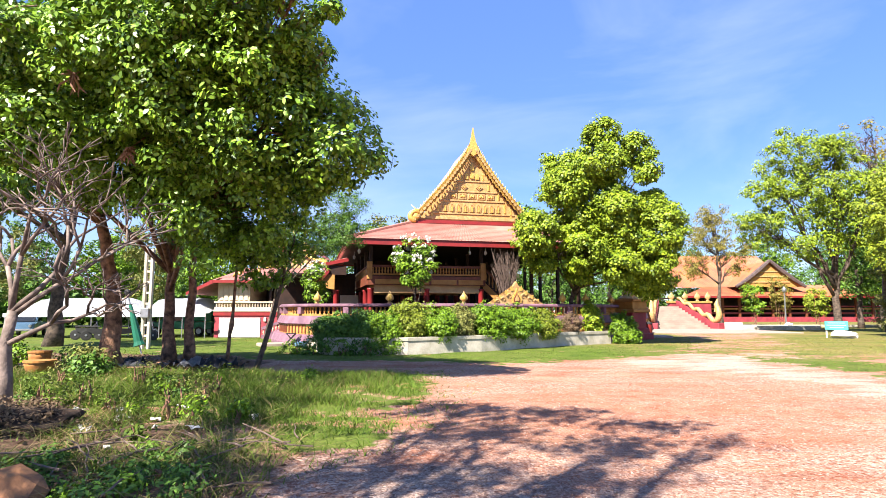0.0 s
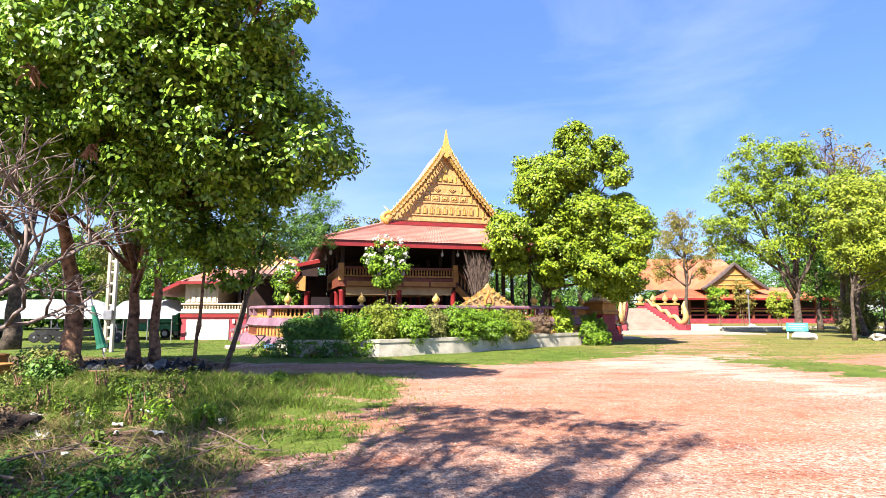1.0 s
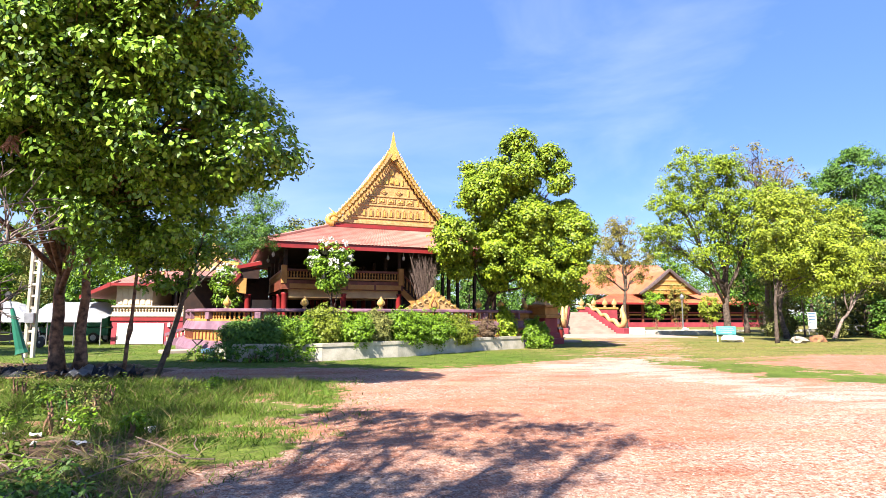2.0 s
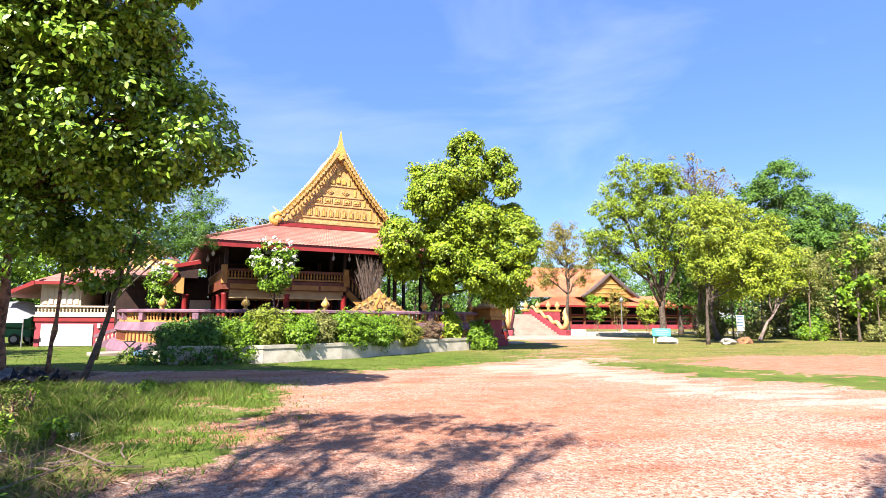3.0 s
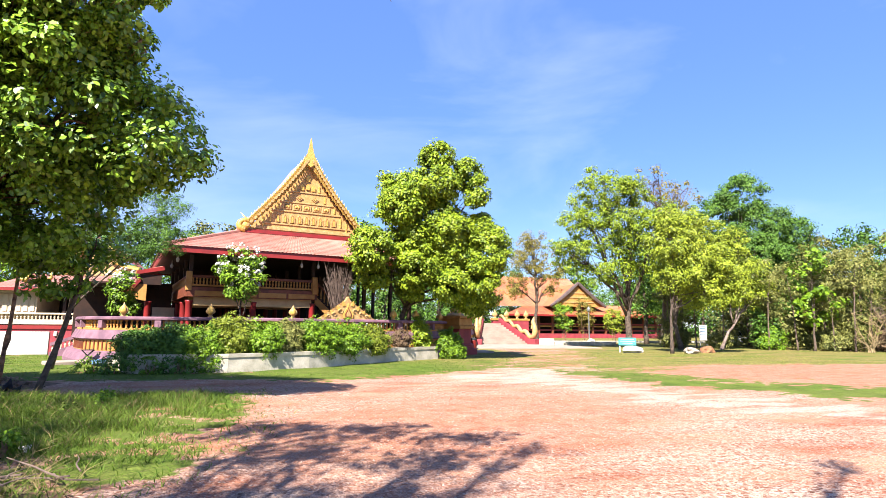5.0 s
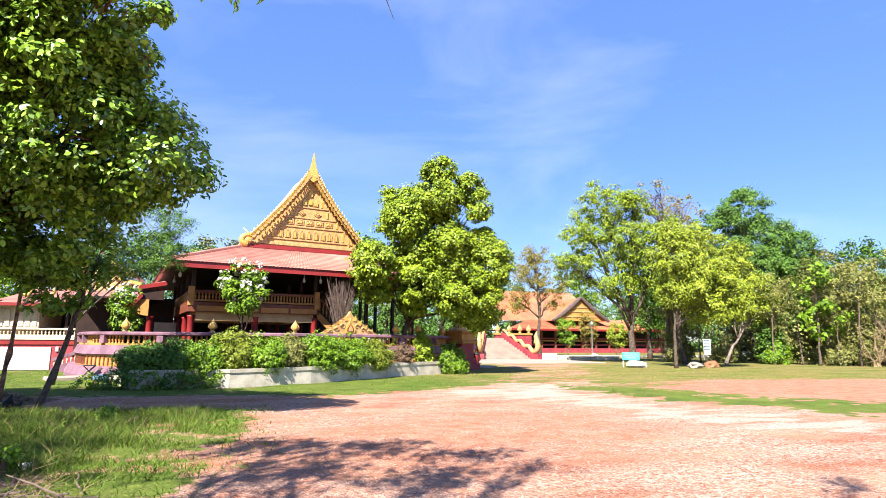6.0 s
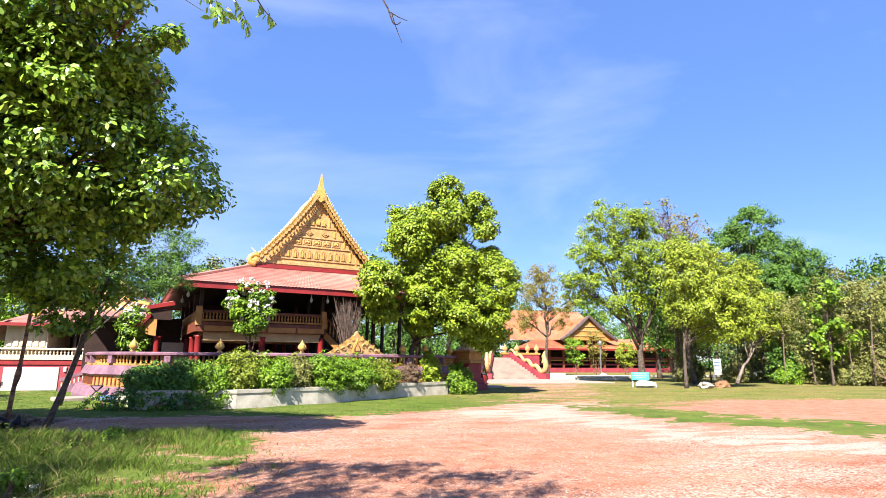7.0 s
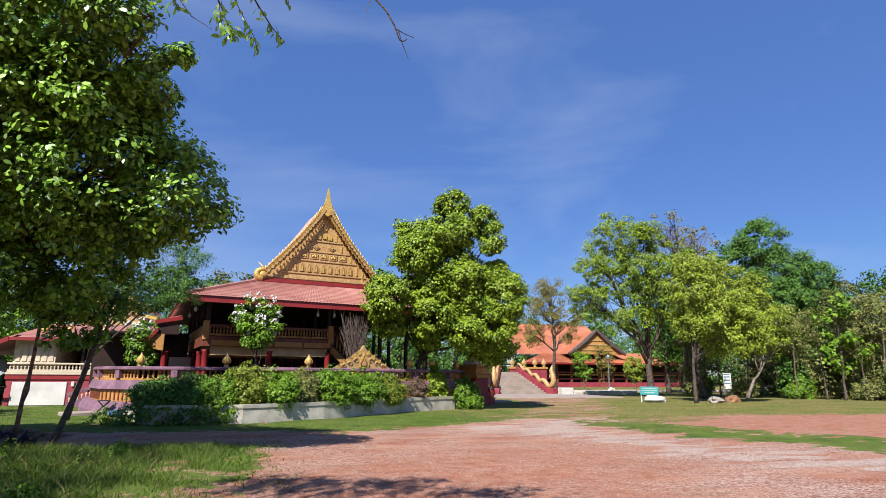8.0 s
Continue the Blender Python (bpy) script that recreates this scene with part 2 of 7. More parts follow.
def prism(bm, outline, y0, y1, m=None):
    """An outline in x and z, drawn out from y0 to y1."""
    a = [bm.verts.new((x, y0, z)) for x, z in outline]
    b = [bm.verts.new((x, y1, z)) for x, z in outline]
    n = len(outline)
    bm.faces.new(a)
    bm.faces.new(b[::-1])
    for k in range(n):
        bm.faces.new((a[k], b[k], b[(k + 1) % n], a[(k + 1) % n]))
    if m:
        bmesh.ops.transform(bm, matrix=m, verts=a + b)
    return bm


def sweep(bm, path, profile):
    """A profile of (outward offset, height) carried along a ground path; outward is to the right of the way."""
    pts = [Vector((x, y)) for x, y in path]
    nor = []
    for i in range(len(pts)):
        ds = []
        if i:
            ds.append((pts[i] - pts[i - 1]).normalized())
        if i < len(pts) - 1:
            ds.append((pts[i + 1] - pts[i]).normalized())
        ns = [Vector((d.y, -d.x)) for d in ds]
        n = sum(ns, Vector((0, 0))).normalized()
        nor.append(n / max(0.4, n.dot(ns[0])))
    rows = [[bm.verts.new((p.x + n.x * o, p.y + n.y * o, z)) for o, z in profile] for p, n in zip(pts, nor)]
    k = len(profile)
    for a, b in zip(rows, rows[1:]):
        for j in range(k):
            bm.faces.new((a[j], b[j], b[(j + 1) % k], a[(j + 1) % k]))
    bm.faces.new(rows[0])
    bm.faces.new(rows[-1][::-1])
    return bm


def blob(bm, c, r, rng, rough=0.25, sub=2):
    """An uneven stone-like lump."""
    res = bmesh.ops.create_icosphere(bm, subdivisions=sub, radius=1.0)
    off = Vector((rng.uniform(-9, 9), rng.uniform(-9, 9), rng.uniform(-9, 9)))
    for v in res["verts"]:
        k = 1 + rough * noise.noise(v.co * 1.3 + off) * 2 + rough * 0.5 * noise.noise(v.co * 3.5 + off)
        v.co = Vector((c[0] + v.co.x * r[0] * k, c[1] + v.co.y * r[1] * k, c[2] + v.co.z * r[2] * k))
    return bm


def fast_mesh(name, verts, faces, material, parent=None, label=""):
    """A mesh of many equal-sided faces from arrays."""
    me = bpy.data.meshes.new(name)
    n, k = faces.shape
    me.vertices.add(len(verts))
    me.vertices.foreach_set("co", np.ascontiguousarray(verts, dtype=np.float32).ravel())
    me.loops.add(n * k)
    me.loops.foreach_set("vertex_index", faces.astype(np.int32).ravel())
    me.polygons.add(n)
    me.polygons.foreach_set("loop_start", np.arange(0, n * k, k, dtype=np.int32))
    me.update(calc_edges=True)
    me.materials.append(material)
    ob = new(name, me)
    if parent:
        ob.parent = parent
    if label:
        tagged(ob, label)
    return ob


def unit(v):
    return v / (np.linalg.norm(v, axis=1, keepdims=True) + 1e-9)


def leaves(name, points, size, material, parent, seed, ratio=0.45, droop=0.25, vary=0.35, label="", kind="", oval=False):
    """One folded four-cornered leaf at each point; points carry the way that the leaf faces in their last three columns."""
    rng = np.random.default_rng(seed)
    n = len(points)
    face = points[:, 3:6]
    points = points[:, :3]
    up = unit(face + rng.normal(size=(n, 3)) * 0.38)
    d = unit(np.cross(up, rng.normal(size=(n, 3))) + (0, 0, -droop))
    s = unit(np.cross(d, up))
    nn = np.cross(s, d)
    ln = size * (1 + vary * rng.uniform(-1, 1, (n, 1)))
    w = ln * ratio
    a = points
    l = points + d * ln * 0.45 + s * w * 0.5 + nn * w * 0.16
    t = points + d * ln
    r = points + d * ln * 0.45 - s * w * 0.5 + nn * w * 0.16
    if oval:
        rim = [points + d * ln * f + s * w * o + nn * w * abs(o) * 0.3 for f, o in ((0.25, 0.42), (0.62, 0.46), (0.62, -0.46), (0.25, -0.42))]
        v = np.stack([a, rim[0], rim[1], t, rim[2], rim[3]], 1).reshape(-1, 3)
        return tagged(fast_mesh(name, v, np.arange(6 * n).reshape(n, 6), material, parent, label), kind=kind)
    v = np.stack([a, l, t, r], 1).reshape(-1, 3)
    ob = fast_mesh(name, v, np.arange(4 * n).reshape(n, 4), material, parent, label)
    return tagged(ob, kind=kind)


def crown_points(blobs, clumps, per, spread, seed, shell=0.55):
    """Leaf points in rounded clumps through ellipsoids (x, y, z, rx, ry, rz), thicker near their skin, with gaps between."""
    rng = np.random.default_rng(seed)
    vol = np.array([b[3] * b[4] * b[5] for b in blobs]) ** 0.72
    pick = rng.choice(len(blobs), clumps, p=vol / vol.sum())
    B = np.array(blobs, float)[pick]
    d = unit(rng.normal(size=(clumps, 3)))
    rad = shell + (1.08 - shell) * rng.uniform(0, 1, (clumps, 1)) ** 0.8
    rad *= np.where(rng.uniform(size=(clumps, 1)) < 0.12, 1.18, 1.0)
    c = B[:, :3] + d * rad * B[:, 3:6]
    sz = spread * rng.uniform(0.45, 1.5, (clumps, 1, 1))
    e = unit(rng.normal(size=(clumps * per, 3))).reshape(clumps, per, 3)
    q = rng.uniform(0.5, 1.0, (clumps, per, 1)) ** 0.4
    p = c[:, None, :] + e * q * sz * (1, 1, 0.7) + rng.normal(size=(clumps, per, 3)) * sz * 0.12
    f = e * 0.75 + d[:, None, :] * 0.35 + np.array((0, 0, 0.35)) + 0.4 * np.array(sun_dir)
    keep = rng.uniform(size=(clumps, per)) < rng.uniform(0.45, 1.0, (clumps, 1))
    return np.concatenate([p, f], -1)[keep]


def wobble(a, b, n, amp, rng):
    a, b = Vector(a), Vector(b)
    return [a.lerp(b, k / n) + Vector((rng.uniform(-amp, amp), rng.uniform(-amp, amp), rng.uniform(-amp, amp) * 0.5)) * (0 if k in (0, n) else 1)
            for k in range(n + 1)]


def tree(name, label, base, trunk, girth, blobs, leaf, clumps, per, spread, size, seed, bark=None, ratio=0.45, twigs=10, group="", limbs=1, shell=0.74, flare=1.35, limb=0.45, oval=False, ragged=0):
    """A tapered trunk through given points, limbs to each part of the crown, and a crown of single leaves. Points are relative to the base."""
    rng = random.Random(seed)
    t = thing(name, Matrix.Translation(base), label, "tree", group)
    bark = bark or M_TRUNK
    pts = [(0, 0, -0.15)] + [Vector(p) for p in trunk]
    full = []
    for a, b in zip(pts, pts[1:]):
        w = wobble(a, b, 4, girth * 0.35, rng)
        full += w[:-1]
    full.append(Vector(pts[-1]))
    k = len(full) - 1
    bm = bmesh.new()
    tube(bm, full, [girth * (flare if i == 0 else (1.12 if i == 1 else 1.0)) * (1 - 0.55 * i / k) for i in range(k + 1)], 10)
    part("trunk", bm, bark, t, smooth=True)
    top = full[-1]
    for i, bl in enumerate(blobs):
        c = Vector(bl[:3])
        for q in range(limbs):
            start = full[max(2, min(k, int(k * rng.uniform(0.55, 1.0))))] if i else top
            bm = bmesh.new()
            end = c + Vector((rng.uniform(-0.4, 0.4) * bl[3], rng.uniform(-0.4, 0.4) * bl[4], rng.uniform(-0.1, 0.5) * bl[5]))
            w = wobble(start, end, 5, girth * 0.8, rng)
            tube(bm, w, [girth * limb * (1 - 0.8 * j / 5) for j in range(6)], 6)
            for _ in range(twigs):
                a = Vector(w[rng.randint(2, 5)])
                b = c + Vector((rng.uniform(-0.75, 0.75) * bl[3], rng.uniform(-0.75, 0.75) * bl[4], rng.uniform(-0.4, 0.8) * bl[5]))
                tube(bm, wobble(a, b, 3, 0.12, rng), [girth * 0.12, girth * 0.09, girth * 0.06, girth * 0.02], 4)
            part("limb", bm, bark, t, smooth=True)
    sprays = []
    for bl in blobs:
        for _ in range(ragged):
            a, e, k = rng.uniform(0, 2 * math.pi), rng.uniform(-0.3, 1.0), rng.uniform(0.16, 0.34)
            c = math.sqrt(1 - min(1.0, e * e))
            sprays.append((bl[0] + bl[3] * 1.12 * c * math.cos(a), bl[1] + bl[4] * 1.12 * c * math.sin(a), bl[2] + bl[5] * 1.15 * e, bl[3] * k, bl[4] * k, bl[5] * k * 1.3))
    leaves("crown", crown_points(list(blobs) + sprays, clumps, per, spread, seed, shell), size, leaf, t, seed + 1, ratio, oval=oval)
    return t

# ---------------------------------------------------------------- ground
def inside(px, py, poly):
    """Even-odd test for arrays of points."""
    r = np.zeros(px.shape, bool)
    for (x0, y0), (x1, y1) in zip(poly, poly[1:] + poly[:1]):
        c = (y0 > py) != (y1 > py)
        with np.errstate(divide="ignore", invalid="ignore"):
            r ^= c & (px < (x1 - x0) * (py - y0) / (y1 - y0 + 1e-12) + x0)
    return r


LAWN = [(-60, 19.4), (-9, 19.2), (-5.5, 18.6), (-1.6, 18.1), (2.0, 17.5), (5.0, 18.7), (7.8, 20.7), (9.9, 21.4), (10.4, 19.5), (10.1, 17.4), (11.3, 13.8),
        (12.5, 12.0), (13.7, 10.4), (20, 4.0), (34, -6), (300, -60), (300, 400), (-300, 400), (-300, 19.4)]
REDSOIL = [(12.9, 18.6), (15.5, 20.4), (19, 21.6), (22.3, 21.6), (27, 20.8), (60, 18), (60, 0), (26, 5), (16.8, 12.4), (14.4, 14.8)]
TRACK = [(7.2, 20.6), (10, 24), (12.2, 29), (14.5, 34), (16.5, 43), (22.5, 44), (21, 36), (17.0, 28), (14.5, 23.6), (12.4, 18.8)]
PALE = [(4.6, 18.4), (7.9, 20.2), (10.8, 21.5), (13, 23.6), (13.6, 22.4), (12.0, 18.0), (10.2, 17.2), (10.5, 14), (11.4, 12.2), (13, 9.6), (17, 6.0), (14, 5.4), (9.9, 7.6), (8.4, 9.8), (7.6, 12), (7.6, 14.6), (5.3, 15.4)]
WEEDS = [(-0.3, 14.4), (-0.2, 12), (-0.5, 9), (-0.75, 6.9), (-1.9, 6.1), (-2.1, 4.2), (-3.2, 1), (-40, 1), (-40, 15.6), (-9, 15.6), (-3, 15.0)]
SCRUB = [(-1.8, 4.0), (-1.6, 6.4), (-2.7, 7.9), (-5.0, 8.8), (-10, 11.0), (-40, 13.5), (-40, 1), (-3, 1)]
LITTER = [(-5.8, 15.2), (-5.5, 17.6), (-7, 20.2), (-12, 21.5), (-40, 22), (-40, 13.5), (-9.5, 12.5), (-7.5, 14.2)]


def axis(lo, hi, step, far):
    a = list(np.arange(lo, hi + 1e-6, step))
    g, s = hi, step
    while g < far:
        s *= 1.35
        g += s
        a.append(g)
    g, s = lo, step
    while g > -far:
        s *= 1.35
        g -= s
        a.insert(0, g)
    return np.array(a)


gx, gy = axis(-16, 34, 0.2, 2600), axis(1.5, 36, 0.2, 2600)
XX, YY = np.meshgrid(gx, gy)
near = np.exp(-((XX / 40) ** 2 + ((YY - 10) / 30) ** 2))
lump = np.array([[noise.noise((x * 0.55, y * 0.55, 0)) * 0.035 + noise.noise((x * 2.1, y * 2.1, 3)) * 0.012 if abs(x) < 45 and y < 45 else 0.0 for x in gx] for y in gy])
edge = np.array([[noise.noise((x * 0.8, y * 1.3, 7)) * 0.7 + noise.noise((x * 2.7, y * 3.2, 1)) * 0.35 if abs(x) < 60 and y < 60 else 0.0 for x in gx] for y in gy])
ZZ = lump * near
gv = np.stack([XX, YY, ZZ], -1).reshape(-1, 3)
ny, nx = XX.shape
idx = np.arange(nx * ny).reshape(ny, nx)
gf = np.stack([idx[:-1, :-1], idx[:-1, 1:], idx[1:, 1:], idx[1:, :-1]], -1).reshape(-1, 4)


def cover_at(poly, soft, rough=1.0):
    acc = np.zeros(XX.shape)
    for k in range(8):
        a = 2 * math.pi * k / 8
        acc += inside(XX + edge * 0.8 * rough + soft * math.cos(a), YY + edge * 0.6 * rough + soft * math.sin(a), poly)
    return acc / 8


lawn, weeds, litter = cover_at(LAWN, 0.55, 1.4), cover_at(WEEDS, 0.3), cover_at(LITTER, 0.4)
pale_amount = cover_at(PALE, 1.1)
litter = np.maximum(litter, cover_at(SCRUB, 0.5) * 0.8)
grey_amount = cover_at([(-2.6, 2.5), (-2.0, 6.2), (-0.6, 7.4), (1.2, 7.0), (2.6, 5.6), (3.0, 2.5)], 0.9)
redsoil, track = cover_at(REDSOIL, 1.0, 2.0), cover_at(TRACK, 0.7)
grass_amount = np.clip(np.maximum(lawn * (1 - 0.95 * redsoil) * (1 - 0.5 * track), weeds * 0.75) * (1 - 0.85 * litter), 0, 1)
redder = cover_at([(-0.8, 7.4), (1.2, 6.4), (3.4, 6.9), (6.2, 8.6), (7.6, 10.8), (7.0, 13.2), (4.0, 12.6), (1.0, 12.0), (-0.3, 10.8)], 0.9, 2.2)

M_GROUND = bpy.data.materials.new("gravel_soil_and_grass")
M_GROUND.use_nodes = True
n, l = M_GROUND.node_tree.nodes, M_GROUND.node_tree.links
gb = n["Principled BSDF"]
gb.inputs["Roughness"].default_value, gb.inputs["Specular IOR Level"].default_value = 0.95, 0.15
geo = n.new("ShaderNodeNewGeometry")


def nnoise(scale, detail, stretch=None):
    q = n.new("ShaderNodeTexNoise")
    q.inputs["Scale"].default_value, q.inputs["Detail"].default_value = scale, detail
    if stretch:
        s = n.new("ShaderNodeMapping")
        s.inputs["Scale"].default_value = stretch
        l.new(geo.outputs["Position"], s.inputs["Vector"])
        l.new(s.outputs["Vector"], q.inputs["Vector"])
    else:
        l.new(geo.outputs["Position"], q.inputs["Vector"])
    return q.outputs["Fac"]


def nramp(src, p0, c0, p1, c1):
    q = n.new("ShaderNodeValToRGB")
    q.color_ramp.elements[0].position, q.color_ramp.elements[0].color = p0, (*c0, 1)
    q.color_ramp.elements[1].position, q.color_ramp.elements[1].color = p1, (*c1, 1)
    l.new(src, q.inputs["Fac"])
    return q.outputs["Color"]


def nmix(fac, a, b, blend="MIX"):
    q = n.new("ShaderNodeMix")
    q.data_type, q.blend_type = "RGBA", blend
    for src, k in ((fac, 0), (a, 6), (b, 7)):
        if isinstance(src, (int, float)):
            q.inputs[k].default_value = src
        else:
            l.new(src, q.inputs[k])
    return q.outputs[2]


def nmath(op, a, b, c=None):
    q = n.new("ShaderNodeMath")
    q.operation = op
    for k, src in enumerate((a, b) if c is None else (a, b, c)):
        if isinstance(src, (int, float)):
            q.inputs[k].default_value = src
        else:
            l.new(src, q.inputs[k])
    return q.outputs["Value"]


def nattr(name):
    q = n.new("ShaderNodeAttribute")
    q.attribute_name = name
    return q.outputs["Fac"]


red = nramp(nnoise(0.5, 7, (0.8, 1.7, 1)), 0.38, (0.29, 0.075, 0.03), 0.62, (0.46, 0.225, 0.135))
pale = nramp(nnoise(0.42, 7, (0.7, 1.6, 1)), 0.45, (0, 0, 0), 0.68, (1, 1, 1))
vor = n.new("ShaderNodeTexVoronoi")
vor.inputs["Scale"].default_value = 17.0
l.new(geo.outputs["Position"], vor.inputs["Vector"])
pebble = nramp(vor.outputs["Distance"], 0.1, (0.471, 0.36, 0.285), 0.7, (0.248, 0.115, 0.0713))
vorc = n.new("ShaderNodeTexVoronoi")
vorc.inputs["Scale"].default_value = 26.0
l.new(geo.outputs["Position"], vorc.inputs["Vector"])
hue = n.new("ShaderNodeSeparateColor")
l.new(vorc.outputs["Color"], hue.inputs["Color"])
stone = nramp(hue.outputs["Red"], 0.1, (0.17, 0.07, 0.045), 0.9, (0.6, 0.48, 0.39))
soil = nmix(nramp(nnoise(1.4, 5), 0.4, (0.04, 0.04, 0.04), 0.7, (0.3, 0.3, 0.3)), red, pebble)
soil = nmix(nmath("MULTIPLY", pale, 0.75), soil, stone)
chalk = nramp(nnoise(14, 5), 0.3, (0.34, 0.25, 0.195), 0.7, (0.57, 0.475, 0.4))
pmask = nramp(nmath("MULTIPLY_ADD", nattr("pale"), 0.95, nmath("MULTIPLY_ADD", nnoise(0.9, 8, (0.6, 2.2, 1)), 3.0, -1.75)), 0.35, (0, 0, 0), 0.75, (0.9, 0.9, 0.9))
soil = nmix(pmask, soil, chalk)
earth = nramp(nnoise(3.0, 5), 0.3, (0.3, 0.1, 0.05), 0.7, (0.44, 0.215, 0.135))
soil = nmix(nmath("MULTIPLY", nattr("red"), 0.85), soil, earth)
chips = nramp(hue.outputs["Green"], 0.05, (0.1, 0.072, 0.06), 0.95, (0.38, 0.31, 0.27))
soil = nmix(nmath("MULTIPLY", nattr("grey"), nramp(nnoise(1.3, 4), 0.35, (0.2, 0.2, 0.2), 0.6, (0.85, 0.85, 0.85))), soil, chips)
grit = nramp(nnoise(22, 6), 0.52, (0, 0, 0), 0.66, (0.8, 0.8, 0.8))
soil = nmix(nmath("MULTIPLY", grit, nramp(nnoise(0.7, 6), 0.36, (0.1, 0.1, 0.1), 0.66, (1, 1, 1))), soil, nramp(nnoise(60, 2), 0.3, (0.44, 0.32, 0.26), 0.7, (0.66, 0.56, 0.5)))
fine = nnoise(45, 3)
soil = nmix(nramp(nnoise(0.9, 5), 0.35, (0.05, 0.05, 0.05), 0.65, (0.42, 0.42, 0.42)), soil, stone)
soil = nmix(nmath("MULTIPLY", nattr("red"), nramp(nnoise(1.7, 6, (0.7, 1.5, 1)), 0.38, (0.15, 0.15, 0.15), 0.62, (0.75, 0.75, 0.75))), soil, earth)
soil = nmix(0.8, soil, nramp(fine, 0.32, (0.42, 0.38, 0.36), 0.62, (1.08, 1.06, 1.04)), "MULTIPLY")
green = nramp(nnoise(1.1, 6), 0.3, (0.0434, 0.093, 0.00806), 0.72, (0.118, 0.18, 0.0217))
dryg = nramp(nnoise(7.0, 4), 0.35, (0.15, 0.125, 0.035), 0.7, (0.3, 0.24, 0.09))
sep = n.new("ShaderNodeSeparateXYZ")
l.new(geo.outputs["Position"], sep.inputs["Vector"])
trodden = nramp(nmath("MULTIPLY_ADD", sep.outputs["X"], 0.04, nmath("MULTIPLY_ADD", sep.outputs["Y"], 0.04, -0.75)), 0.35, (0.25, 0.25, 0.25), 0.75, (1, 1, 1))
green = nmix(nmath("MULTIPLY", trodden, nramp(nnoise(0.45, 6, (0.6, 1.5, 1)), 0.3, (0.1, 0.1, 0.1), 0.56, (0.95, 0.95, 0.95))), green, dryg)
green = nmix(0.7, green, nramp(nnoise(30, 3), 0.3, (0.5, 0.5, 0.5), 0.7, (1.1, 1.1, 1.1)), "MULTIPLY")
gmask = nramp(nmath("ADD", nattr("grass"), nmath("ADD", nmath("MULTIPLY_ADD", nnoise(2.6, 7), 1.7, -0.85), nmath("MULTIPLY_ADD", nnoise(0.55, 4, (0.6, 1.7, 1)), 1.9, -1.0))), 0.42, (0, 0, 0), 0.6, (1, 1, 1))
brown = nramp(nnoise(9, 5), 0.3, (0.062, 0.0372, 0.0248), 0.75, (0.205, 0.124, 0.0806))
lmask = nramp(nmath("ADD", nattr("litter"), nmath("MULTIPLY_ADD", nnoise(1.6, 5), 0.9, -0.45)), 0.4, (0, 0, 0), 0.65, (1, 1, 1))
fleck = nramp(nnoise(0.8, 8, (0.5, 2.4, 1)), 0.6, (0, 0, 0), 0.72, (0.75, 0.75, 0.75))
soil = nmix(nmath("MULTIPLY", fleck, nnoise(9, 4)), soil, nramp(nnoise(16, 4), 0.35, (0.0806, 0.0558, 0.0248), 0.7, (0.211, 0.149, 0.062)))
col = nmix(gmask, soil, green)
col = nmix(lmask, col, brown)
l.new(col, gb.inputs["Base Color"])
gbump = n.new("ShaderNodeBump")
gbump.inputs["Strength"].default_value, gbump.inputs["Distance"].default_value = 0.9, 0.04
l.new(nmath("ADD", nmath("MULTIPLY", vor.outputs["Distance"], -0.25), nmath("ADD", nnoise(24, 6), nmath("MULTIPLY", nnoise(4, 4), 1.2))), gbump.inputs["Height"])
l.new(gbump.outputs["Normal"], gb.inputs["Normal"])
ground = fast_mesh("ground", gv, gf, M_GROUND)
for nm, arr in (("grass", grass_amount), ("litter", litter), ("pale", pale_amount), ("red", np.maximum(redsoil, 0.85 * redder)), ("grey", grey_amount)):
    at = ground.data.attributes.new(nm, "FLOAT", "POINT")
    at.data.foreach_set("value", arr.astype(np.float32).ravel())
ground.data.polygons.foreach_set("use_smooth", [True] * len(ground.data.polygons))
tagged(ground, "pinkish gravel yard with red soil patches and mown grass", "ground", kind="structure")


def ground_z(x, y):
    w = math.exp(-((x / 40) ** 2 + ((y - 10) / 30) ** 2))
    return (noise.noise((x * 0.55, y * 0.55, 0)) * 0.035 + noise.noise((x * 2.1, y * 2.1, 3)) * 0.012) * w


# ---------------------------------------------------------------- terrace round the hall
TERRACE = [(-11.5, 41.0), (-9.6, 34.0), (-8.4, 30.0), (-7.4, 27.7), (-6.0, 26.4), (0.3, 25.6), (7.3, 28.3), (9.4, 31.4), (13.0, 38.0), (18.2, 51.0)]
terrace = thing("terrace", pose(0, 0, 0), "raised temple terrace with tiered purple base and ochre balustrade", "terrace", kind="structure")
bm = sweep(bmesh.new(), TERRACE, [(0.55, -0.1), (0.55, 0.16), (0.42, 0.42), (0.16, 0.5), (-0.25, 0.5), (-0.25, -0.1)])
part("base_moulding", bm, M_PURPLE, terrace, "faded purple sloping cement plinth")
bm = sweep(bmesh.new(), TERRACE, [(0.12, 0.504), (0.12, 0.95), (-0.25, 0.95), (-0.25, 0.504)])
part("lower_wall", bm, M_OCHRE, terrace)
bm = sweep(bmesh.new(), TERRACE, [(0.2, 0.954), (0.26, 1.0), (0.1, 1.36), (-0.25, 1.36), (-0.25, 0.954)])
part("ledge", bm, M_PURPLE, terrace)
bm = sweep(bmesh.new(), TERRACE, [(0.05, 1.364), (0.05, 1.44), (-0.2, 1.44), (-0.2, 1.364)])
part("bottom_rail", bm, M_OCHRE, terrace)
